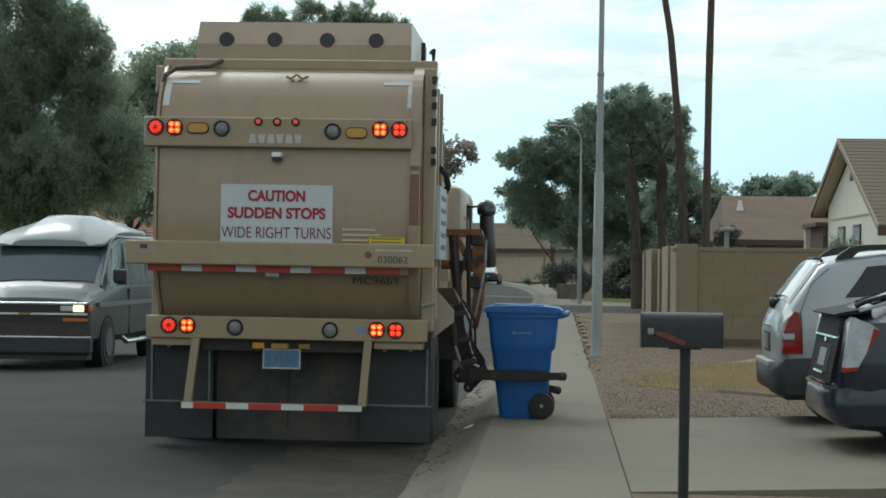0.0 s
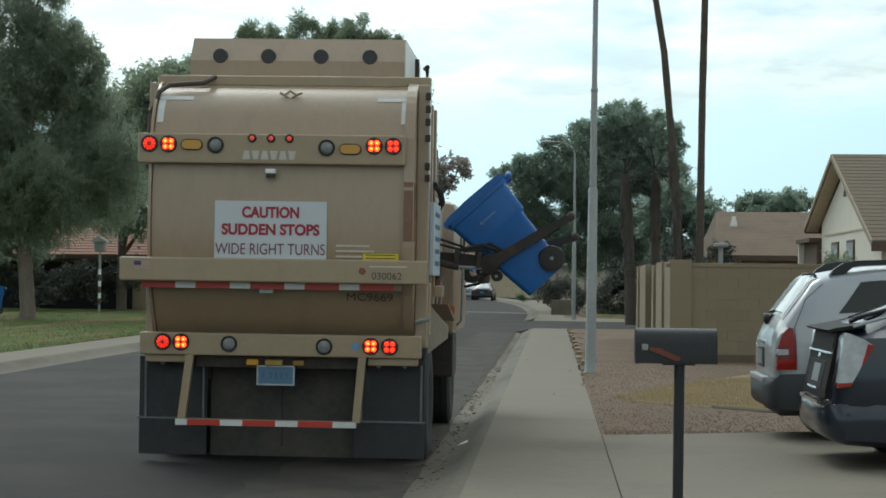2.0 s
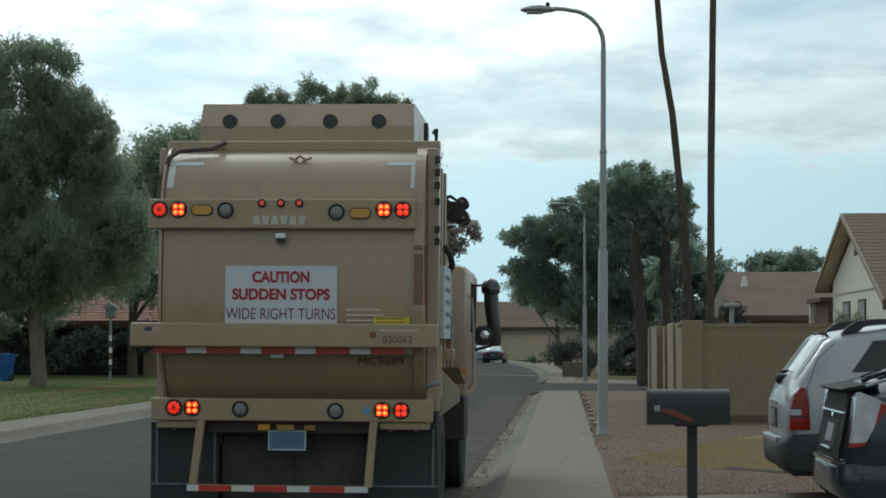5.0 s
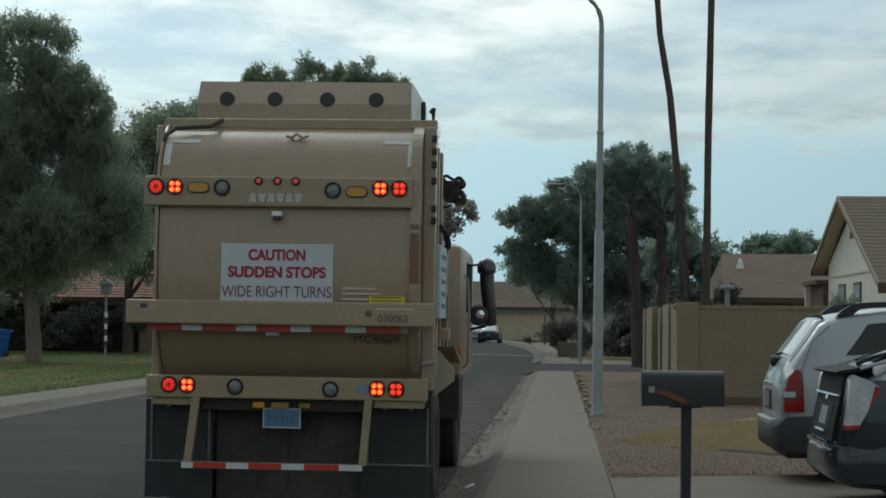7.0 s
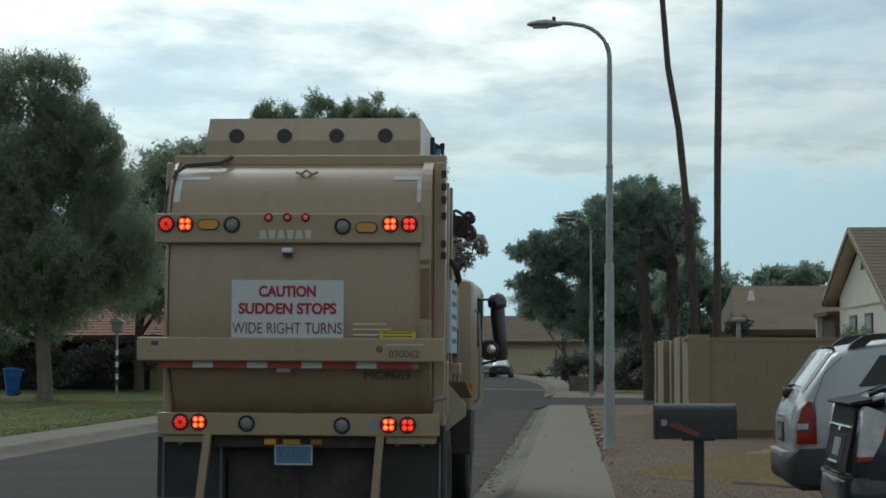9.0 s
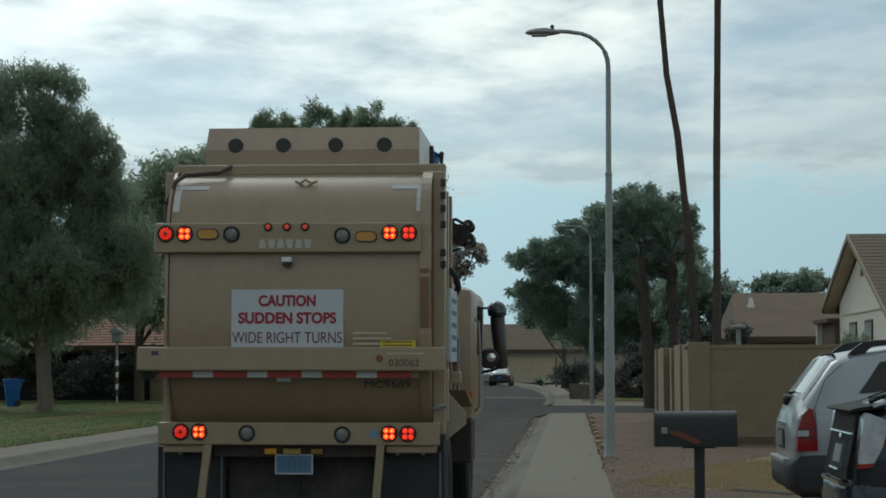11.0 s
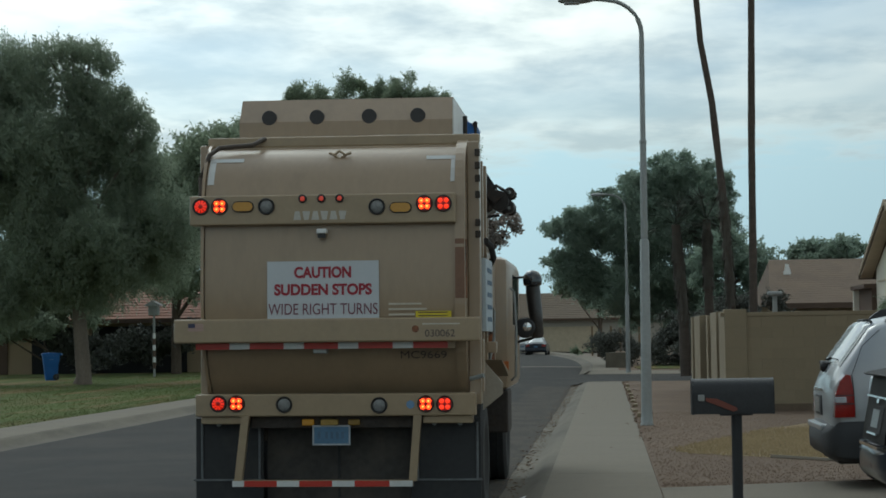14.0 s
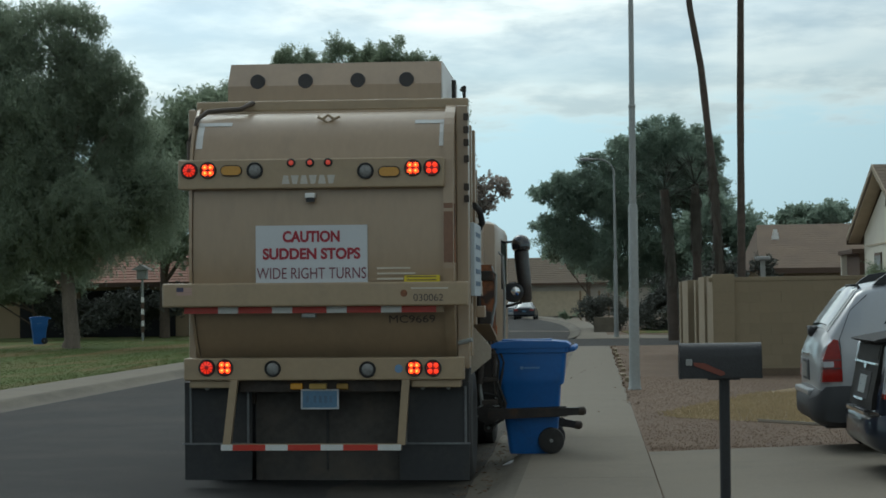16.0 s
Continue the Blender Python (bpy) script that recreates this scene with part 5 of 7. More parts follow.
def build_van():
    v = thing("conversion_van", "grey-green high-roof conversion van driving past with one headlamp lit", "van")
    S = [(0.30, 0.94, 0.45, 1.12, 1.95, 0.84), (0.36, 1.0, 0.40, 1.15, 2.0, 0.88), (1.5, 1.01, 0.36, 1.15, 2.02, 0.88), (3.2, 1.01, 0.36, 1.15, 2.02, 0.88), (3.72, 1.01, 0.36, 1.15, 1.90, 0.86), (4.36, 1.0, 0.36, 1.14, 1.25, 0.88),
         (4.85, 0.99, 0.36, 1.04, 1.10, 0.88), (5.20, 0.96, 0.38, 0.98, 1.02, 0.86), (5.26, 0.90, 0.40, 0.9, 0.93, 0.82)]
    body = part("body", loft(S), VANGREY, v, "grey-green painted body", True)
    R = [(0.72, 0.70, 1.96, 2.02, 2.05, 0.48), (0.86, 0.78, 1.96, 2.06, 2.15, 0.54), (1.2, 0.82, 1.95, 2.08, 2.22, 0.56), (2.3, 0.86, 1.94, 2.09, 2.245, 0.50), (2.45, 0.87, 1.94, 2.08, 2.285, 0.42), (3.1, 0.88, 1.93, 2.05, 2.275, 0.36), (3.4, 0.88, 1.91, 2.01, 2.20, 0.40), (3.7, 0.87, 1.86, 1.95, 2.07, 0.50), (3.92, 0.85, 1.80, 1.87, 1.94, 0.58), (3.98, 0.80, 1.80, 1.84, 1.88, 0.60)]
    part("high_roof", loft(R), VANPALE, body, "pale moulded high roof", True)
    part("windscreen", end_glass(S, 4.36, 3.72, 0.03, 0.03, 0.97), GLASSVAN, body, "grey reflecting windscreen", True)
    for a, b_ in (((4.38, -0.75, 1.25), (4.30, -0.1, 1.30)), ((4.38, 0.0, 1.26), (4.30, 0.65, 1.30))):
        part("wiper", T([a, b_], 0.014), BLACKPL, body, "black wiper")
    for s in (-1, 1):
        part("stripe", B(0.38, 4.9, *sorted((s * 0.99, s * 1.016)), 0.90, 0.97), VANPALE, body, "pale side stripe")
        part("window", side_glass(S, 3.05, 4.05, s, 0.08, 0.88, 3.05, 3.68, out=0.007), GLASSVAN, body, "grey cab side window", True)
        part("window", side_glass(S, 1.95, 2.80, s, 0.10, 0.86, out=0.007), VANGLASS, body, "side window coloured pale for its sky reflection", True)
        part("window", side_glass(S, 0.62, 1.60, s, 0.10, 0.86, out=0.007), VANGLASS, body, "side window coloured pale for its sky reflection", True)
        for xa, xb, xt in ((0.58, 1.64, 1.64), (1.91, 2.84, 2.84), (3.02, 4.10, 3.72)):
            part("gasket", side_glass(S, xa, xb, s, 0.075, 0.89, xa, xt, out=0.005), BLACKPL, body, "black window gasket", True)
        part("window_surround", side_glass(S, 0.40, 4.02, s, 0.03, 0.98, 0.40, 3.70, out=0.003, n=12), VANPALE, body, "pale upper body band round the windows", True)
        part("cant_rail", T([(0.40, s * 0.875, 1.945), (3.5, s * 0.875, 1.955), (3.75, s * 0.862, 1.86), (4.33, s * 0.885, 1.21)], 0.022, 6), VANPALE, body, "pale cant rail", True)
        part("door_seam", B(3.0, 3.008, *sorted((s * 0.97, s * 1.0125)), 0.45, 1.15), HOLE, body)
        part("mirror", B(3.95, 4.10, *sorted((s * 1.0, s * 1.20)), 1.24, 1.46, bev=0.04), BLACKPL, body, "black door mirror")
        part("running_board", T([(1.3, s * 1.0, 0.42), (1.4, s * 1.06, 0.34), (3.4, s * 1.06, 0.34), (3.5, s * 1.0, 0.42)], 0.04), CHROME, body, "chrome running board", True)
        for x in (0.95, 4.35):
            arch(v, x, s * 1.0, 0.44)
            car_wheel(v, x, s * 0.90, 0.37, 0.24)
        part("head_lamp", B(5.18, 5.275, *sorted((s * 0.52, s * 0.70)), 0.845, 0.925, bev=0.01), LAMPCLEAR, v, "clear headlamp")
        part("lit_lamp", B(5.16, 5.285, *sorted((s * 0.71, s * 0.87)), 0.84, 0.93, bev=0.015), HEADLIT, v, "lit warm headlamp")
        part("corner_lamp", B(5.12, 5.27, *sorted((s * 0.88, s * 0.965)), 0.84, 0.93, bev=0.015), ORANGE, v, "orange corner lamp")
        part("turn_lamp", B(5.18, 5.28, *sorted((s * 0.56, s * 0.93)), 0.695, 0.745, bev=0.01), ORANGE, v, "orange turn lamp")
    gr = part("grille", B(5.2, 5.272, -0.94, 0.94, 0.64, 0.96, bev=0.01), BLACKPL, v, "black grille")
    for z in (0.80, 0.635, 0.955):
        part("grille_bar", B(5.2, 5.29, -0.93, 0.93, z - 0.018, z + 0.018, bev=0.008), CHROME, gr, "chrome grille bar")
    part("badge", B(5.27, 5.298, -0.09, 0.09, 0.78, 0.82, bev=0.008), AMBER, gr, "gold badge shape")
    part("front_bumper", B(5.12, 5.36, -0.98, 0.98, 0.22, 0.47, bev=0.04), SUVGREY, v, "dark grey front bumper")
    part("bumper_trim", B(5.20, 5.37, -0.96, 0.96, 0.45, 0.485, bev=0.01), CHROME, v, "chrome bumper trim")
    part("valance", B(5.0, 5.30, -0.93, 0.93, 0.14, 0.66), UNDER, v)
    return v


def build_sedan(label, m, paint):
    c = thing("parked_car", label, "car", m, "cars parked far up the street")
    S = [(0.0, 0.78, 0.42, 0.86, 0.93, 0.66), (0.06, 0.86, 0.32, 0.92, 0.97, 0.7), (0.7, 0.88, 0.26, 0.95, 1.0, 0.72), (1.25, 0.88, 0.24, 0.95, 1.38, 0.58), (2.2, 0.88, 0.24, 0.95, 1.43, 0.58), (2.6, 0.88, 0.24, 0.94, 1.40, 0.58), (3.3, 0.88, 0.24, 0.92, 0.98, 0.72), (4.3, 0.84, 0.28, 0.8, 0.84, 0.7), (4.5, 0.7, 0.3, 0.62, 0.66, 0.55)]
    body = part("body", loft(S), paint, c, "", True)
    part("rear_window", end_glass(S, 0.7, 1.25, 0.06), PALEGLASS, body, "rear window coloured pale for its sky reflection", True)
    part("windscreen", end_glass(S, 3.3, 2.6, 0.06), GLASSD, body, "dark windscreen", True)
    for s in (-1, 1):
        part("window", side_glass(S, 1.0, 1.95, s, 0.12, 0.86, 1.3, 1.95), GLASSD, body, "dark side window", True)
        part("window", side_glass(S, 2.02, 3.0, s, 0.12, 0.86, 2.02, 2.6), GLASSD, body, "dark side window", True)
        part("tail_lamp", B(-0.01, 0.06, *sorted((s * 0.5, s * 0.8)), 0.72, 0.86), LAMPRED, c, "red tail lamp")
        for x in (0.8, 3.6):
            car_wheel(c, x, s * 0.79, 0.31, 0.2)
    part("rear_bumper", B(-0.06, 0.2, -0.82, 0.82, 0.36, 0.56, bev=0.04), paint, c)
    part("number_plate", B(-0.012, 0.0, -0.16, 0.16, 0.62, 0.74), PLATE, c)


# the sky's reflection is put into this glass as a pale base colour
PALEGLASS = mat("glass with painted sky reflection", (0.55, 0.58, 0.58), 0.15, 0.3, var=0.12, scale=4)
GLASSVAN = mat("grey van glass", (0.05, 0.065, 0.07), 0.08, var=0.1, spec=0.9)
GATEDARK = mat("dark tailgate", (0.018, 0.017, 0.016), 0.6, var=0.2, spec=0.12)
build_suv()
build_hatch()
van = build_van()
build_sedan("dark blue saloon parked far up the street", pose(-5.7, 151, 0.02, 0, 0, 88), NAVY)
build_sedan("pale silver car parked in front of the saloon", pose(-7.1, 158, 0.02, 0, 0, 92), SUVWHITE)


# ---- street furniture ----
def build_street_lamp(m):
    L = thing("street_lamp", "grey steel street lamp with a curved arm", "street lamp", m, "street lamps")
    part("base", lathe(bmesh.new(), [(0, 0.115), (0.03, 0.11), (0.05, 0.098), (0.3, 0.09)], "z", (0, 0, 0), 16), GALV, L, "", True)
    part("lower_pole", lathe(bmesh.new(), [(0.0, 0.088), (3.04, 0.076), (3.08, 0.056)], "z", (0, 0, 0), 16), GALV, L, "", True)
    part("upper_pole", lathe(bmesh.new(), [(3.0, 0.058), (4.70, 0.054), (4.73, 0.046), (6.4, 0.043), (6.43, 0.036)], "z", (0, 0, 0), 14), GALV, L, "", True)
    part("joint", lathe(bmesh.new(), [(4.66, 0.054), (4.67, 0.060), (4.71, 0.060), (4.73, 0.05)], "z", (0, 0, 0), 14), GALV, L, "", True)
    pts = [(0, 0, 6.35)] + [(-0.62 + 0.62 * math.cos(a), 0, 6.5 + 0.58 * math.sin(a)) for a in [radians(i * 12) for i in range(7)]] + [(-0.66, 0, 7.09), (-0.85, 0, 7.10)]
    part("arm", T(pts, [0.04] * 4 + [0.034] * 6, 10), GALV, L, "curved grey arm", True)
    bm = bmesh.new()
    secs = [(-0.80, 0.05, 0.035), (-0.90, 0.09, 0.06), (-1.05, 0.14, 0.085), (-1.20, 0.14, 0.075), (-1.32, 0.10, 0.05), (-1.38, 0.03, 0.02)]
    rings = [[bm.verts.new((x, w * math.cos(a), 7.08 + (h if math.sin(a) > 0 else h * 0.7) * math.sin(a))) for a in [k * 0.5236 for k in range(12)]] for x, w, h in secs]
    for a, b in zip(rings, rings[1:]):
        for k in range(12):
            bm.faces.new((a[k], a[(k + 1) % 12], b[(k + 1) % 12], b[k]))
    bm.faces.new(rings[0]); bm.faces.new(rings[-1])
    head = part("lamp_head", bm, GALV, L, "grey cobra lamp head", True)
    part("photocell", lathe(bmesh.new(), [(7.14, 0.03), (7.19, 0.035), (7.21, 0.02)], "z", (-0.93, 0, 0), 12), BLACKPL, head)
    part("lens", B(-1.28, -1.02, -0.09, 0.09, 7.02, 7.045, bev=0.01), LAMPCLEAR, head)
    return L


street = build_street_lamp(pose(0.64, 31.0, 0.11, 0, 0.35, 0))
copy_thing(street, pose(0.85, 74.5, 0.1, 0, 0, 5))


def build_mailbox():
    b = thing("mailbox", "black metal mailbox with a red flag on a post", "mailbox", pose(0.79, 11.7, 0.115, 0, 0, 0))
    part("post", T([(0.0, 0, 0.0), (0.005, 0, 1.0)], 0.033, 10), MAILBLACK, b, "thin black steel post", True)
    part("bracket", B(-0.10, 0.10, -0.05, 0.05, 0.993, 1.005), MAILBLACK, b)
    prof = [(-0.095, 0.0), (0.095, 0.0), (0.095, 0.13), (0.085, 0.17), (0.06, 0.20), (0.03, 0.213), (0.0, 0.217), (-0.03, 0.213), (-0.06, 0.20), (-0.085, 0.17), (-0.095, 0.13)]
    box_ = part("box", prism(bmesh.new(), [(u, 1.005 + v) for u, v in prof], "x", -0.262, 0.225), MAILBLACK, b, "black ribbed metal box", True)
    part("door", prism(bmesh.new(), [(u * 1.05, 1.002 + v * 1.03) for u, v in prof], "x", -0.272, -0.258), MAILBLACK, box_)
    part("rear_cap", prism(bmesh.new(), [(u * 1.04, 1.003 + v * 1.02) for u, v in prof], "x", 0.222, 0.232), MAILBLACK, box_)
    part("flag", prism(bmesh.new(), [(-0.19, 1.105), (-0.185, 1.085), (-0.02, 1.02), (0.005, 1.03), (0.0, 1.045), (-0.12, 1.10)], "y", -0.105, -0.098), FLAGRED, box_, "faded red flag lying down")
    part("flag_pivot", B(-0.235, -0.195, -0.106, -0.096, 1.085, 1.125, bev=0.006), GALV, box_, "grey flag pivot")


build_mailbox()


def build_yard_post():
    p = thing("yard_post", "striped garden post with a birdhouse lantern on top", "garden post", pose(-19.0, 77.4, 0.115))
    part("post", T([(0, 0, 0), (0, 0, 2.6)], 0.05, 8), GALV, p)
    for z in (0.35, 0.85, 1.35):
        part("band", T([(0, 0, z), (0, 0, z + 0.27)], 0.065, 8), FASCIA, p, "dark band")
        part("band", T([(0, 0, z + 0.27), (0, 0, z + 0.5)], 0.065, 8), WHITE, p, "white band")
    part("house", B(-0.2, 0.2, -0.2, 0.2, 2.6, 3.0, bev=0.02), GALV, p)
    part("roof", prism(bmesh.new(), [(-0.38, 3.0), (0.38, 3.0), (0.0, 3.22)], "y", -0.35, 0.35), GALV, p, "grey little roof")


build_yard_post()
far_bin, _ = build_bin("wheeled_bin", "blue plastic wheeled bin standing by a lawn tree", 0.7)
far_bin.matrix_world = pose(-22.6, 73.8, 0.115, 0, 0, 20)


# ---- block wall with pilasters ----
def build_wall():
    w = tagged(new("block_wall"), "tan concrete block garden wall with pilasters", "wall", kind="structure")
    top, y0, x0 = 2.06, 35.8, 2.22
    blk = mesh_of("block", B(0.001, 0.399, -0.098, 0.098, 0.001, 0.199, bev=0.002), BLOCK)
    half = mesh_of("half_block", B(0.001, 0.199, -0.098, 0.098, 0.001, 0.199, bev=0.002), BLOCK)
    def course_run(n, place):
        for r in range(9):
            k = 0
            if r % 2:
                o = new("block", half); o.parent = w; o.matrix_basis = place(0, r)
                k = 0.2
            for i in range(n):
                o = new("block", blk); o.parent = w
                o.matrix_basis = place(k + 0.4 * i, r)
    course_run(18, lambda u, r: pose(x0 + 0.32 + u, y0 + 0.12 + random.uniform(-.004, .004), 0.115 + r * 0.2))
    part("core", B(x0 + 0.1, x0 + 14, y0 + 0.04, y0 + 0.2, 0.05, 1.93), MORTAR, w)
    part("rest_of_wall", B(x0 + 7.6, x0 + 24, y0 + 0.03, y0 + 0.21, 0.05, 1.92), BLOCK, w)
    part("cap", B(x0 - 0.05, x0 + 24, y0 + 0.015, y0 + 0.25, 1.92, 2.0, bev=0.008), BLOCK, w, "tan cap course")
    # strip along the wall's foot, darker than the blocks above
    part("footing", B(x0 + 0.3, x0 + 24, y0 - 0.01, y0 + 0.03, 0.05, 0.26), FOOT, w, "darker base course")
    # side run going away, with pilasters
    part("pilaster", B(x0 + 0.02, x0 + 0.435, y0 - 0.03, y0 + 0.35, 0.05, 2.06, bev=0.012), BLOCK, w, "tan corner pilaster")
    for z in (0.52, 0.92, 1.32, 1.72):
        part("pilaster_joint", B(x0 + 0.03, x0 + 0.43, y0 - 0.0325, y0, z, z + 0.008), MORTAR, w)
    # dark brown panel set back in the gaps between the piers
    part("side_infill", B(x0 + 0.17, x0 + 0.27, y0 + 0.3, y0 + 14.0, 0.05, 1.93), INFILLDARK, w, "dark brown infill between the wall piers")
    for a, b, top in ((0.36, 1.8, 2.02), (2.7, 4.8, 2.05), (6.0, 6.6, 2.0), (9.5, 12.3, 2.04), (13.3, 14.1, 2.04)):
        part("side_pier", B(x0 + 0.02, x0 + 0.30, y0 + a, y0 + b, 0.05, top, bev=0.012), BLOCK, w, "tan block pier of the side wall")


INFILLDARK = mat("dark brown infill", (0.06, 0.048, 0.04), 0.9, var=0.25, scale=1, fine=14, bump=0.3, stretch=(4, 4, 0.5))
FOOT = mat("dark base block", (0.13, 0.095, 0.065), 0.95, var=0.2, bump=0.3)
build_wall()


# ---- houses ----
def build_gable_house():
    h = thing("gable_house", "cream stucco house with a brown shingle gable roof", "house")
    xg, yn, yr, yf, ze, zf, zr = 7.9, 45.4, 51.0, 55.4, 2.75, 3.4, 4.75      # the far eaves stand higher
    prism(bm := bmesh.new(), [(yn, 0.1), (yn, ze), (yr, zr), (yf, zf), (yf, 0.1)], "x", xg, 24)
    part("wall", bm, STUCCO, h, "cream stucco walls")
    for ya, yb, za in ((44.5, yr, 2.43), (56.2, yr, 3.15)):
        s = 1 if yb > ya else -1
        bm = bmesh.new()
        prism(bm, [(ya, za + 0.22), (yb, zr + 0.38), (yb, zr + 0.20), (ya, za + 0.04)], "x", xg - 0.36, 25)
        rf = part("roof", bm, SHINGLE, h, "brown shingle roof slope")
        n = 24
        for i in range(n):   # shingle courses
            u = i / n
            y, z = ya + (yb - ya) * u, za + 0.22 + (zr + 0.16 - za) * u
            y2, z2 = ya + (yb - ya) * (u + 1.05 / n), za + 0.22 + (zr + 0.16 - za) * (u + 1.05 / n)
            part("shingle_course", prism(bmesh.new(), [(y, z + 0.005), (y, z + 0.022), (y2, z2 + 0.012), (y2, z2 + 0.002)], "x", xg - 0.37, 25), SHINGLE, rf)
        part("soffit", prism(bmesh.new(), [(ya, za + 0.036), (yb, zr + 0.196), (yb, zr + 0.175), (ya, za + 0.015)], "x", xg - 0.355, xg - 0.004), SOFFIT, h, "tan boarded soffit")
        part("fascia", prism(bmesh.new(), [(ya, za + 0.24), (yb, zr + 0.40), (yb, zr + 0.25), (ya, za + 0.09)], "x", xg - 0.40, xg - 0.365), RAKE, h, "thin tan rake board")
        part("gutter", B(xg - 0.40, 25, min(ya, ya - s * 0.06), max(ya, ya - s * 0.06), za - 0.02, za + 0.2), FASCIA, h, "dark eaves board")
    part("vent", prism(bmesh.new(), [(yr - 0.22, 4.0), (yr + 0.22, 4.0), (yr, 4.42)], "x", xg - 0.03, xg), FASCIA, h, "small gable vent")
    for y in (49.35, 52.05):
        fr = part("window", B(xg - 0.04, xg + 0.02, y, y + 1.2, 1.75, 2.80, bev=0.01), FASCIA, h, "dark framed window")
        for k in (0, 1):
            part("pane", B(xg - 0.055, xg - 0.03, y + 0.08, y + 1.12, 1.85 + 0.46 * k, 2.27 + 0.45 * k), PALEGLASS, fr, "pane coloured pale for its sky reflection")
        part("sill", B(xg - 0.09, xg, y - 0.05, y + 1.25, 1.68, 1.75, bev=0.01), STUCCO, fr)
    part("trim_line", B(xg - 0.03, xg + 0.01, 46.2, 54.8, 3.02, 3.06), SOFFIT, h, "thin trim line across the gable")
    # brown box paints the shade of the recess between post and wall
    part("porch_shade", B(xg - 0.14, xg + 0.3, 55.45, 58.15, 0.1, 2.86), FASCIA, h, "dark brown box standing for the porch's shaded recess")
    part("porch_beam", B(xg - 0.36, xg, 55.4, 58.5, 2.86, 2.98), FASCIA, h)
    part("porch_post", B(xg - 0.3, xg - 0.14, 58.2, 58.4, 0.1, 2.86), STUCCO, h)


def build_low_house(name, label, x0, x1, y0, y1, ze, zr, wall, roof, over=0.5, hip=0.6, n=14, lip=0.03):
    h = thing(name, label, "house")
    part("wall", B(x0, x1, y0, y1, 0.05, ze), wall, h)
    ym = (y0 + y1) / 2
    bm = bmesh.new()
    quad_faces(bm, [(x0 - over, y0 - over, ze - 0.08), (x1 + over, y0 - over, ze - 0.08), (x1 + over, y1 + over, ze - 0.08), (x0 - over, y1 + over, ze - 0.08),
                    (x0 + hip, ym, zr), (x1 - hip, ym, zr)], [(0, 1, 5, 4), (1, 2, 5), (2, 3, 4, 5), (3, 0, 4), (3, 2, 1, 0)])
    rf = part("roof", bm, roof, h)
    for i in range(n):
        u, v = i / n, (i + 1.05) / n
        ya, yb = y0 - over + (ym - y0 + over) * u, y0 - over + (ym - y0 + over) * v
        za, zb = ze - 0.08 + (zr - ze + 0.08) * u, ze - 0.08 + (zr - ze + 0.08) * v
        xa, xb = x0 - over + (hip + over) * u, x1 + over - (hip + over) * u
        part("tile_course", prism(bmesh.new(), [(ya, za + 0.004), (ya, za + 0.02 + lip), (yb, zb + 0.02), (yb, zb + 0.004)], "x", xa, xb), roof, rf)
    part("fascia", B(x0 - over, x1 + over, y0 - over - 0.04, y0 - over, ze - 0.25, ze - 0.06), FASCIA, h, "dark fascia board")
    return h


build_gable_house()
h = build_low_house("low_house", "low house with a brown shingle gable roof behind the wall", 6.22, 16, 67, 76, 2.68, 4.32, TANSTUCCO, ROOFTAN, 0.45, -0.02, 20, 0.004)
for x, y, w in ((6.58, 69.75, 0.26), (6.66, 70.15, 0.20), (6.72, 70.55, 0.14)):
    part("roof_vent", B(x, x + w, y, y + 0.12, 2.60 + (y - 66.55) * 0.345, 2.60 + (y - 66.55) * 0.345 + 0.16, bev=0.01), WHITE, h, "small pale roof vent")
solo("rooftop_cooler", B(5.25, 5.7, 61.0, 61.5, 2.80, 2.93, bev=0.04), GALV, "pale evaporative cooler top behind the wall", "cooler")
solo("cooler_stand", B(5.4, 5.55, 61.2, 61.35, 0.1, 2.80), GALV, "plain grey steel cooler stand", "stand")
h = build_low_house("far_house", "grey-beige house at the bend of the street", -9, 6, 172, 184, 3.2, 5.6, GREYSTUCCO, SHINGLE, 0.8)
part("garage_door", B(-6.5, -0.5, 171.93, 172, 0.1, 2.4), SOFFIT, h, "pale garage door")
h = build_low_house("tile_house", "tan house with a red tile roof behind the lawn tree", -38, -18.6, 88, 100, 2.75, 4.6, TANSTUCCO, REDTILE, 0.9)
# shade under the porch roof, painted as a flat panel on the wall
part("porch_shade_panel", B(-27.6, -20.0, 87.93, 88.0, 0.1, 2.35), HOLE, h, "near-black panel painting the porch's shade")
part("porch_pier", B(-25.2, -24.6, 87.2, 87.9, 0.05, 2.6), TANSTUCCO, h)
part("door", B(-30.0, -28.8, 87.93, 88.0, 0.1, 2.3), FASCIA, h, "dark brown door")

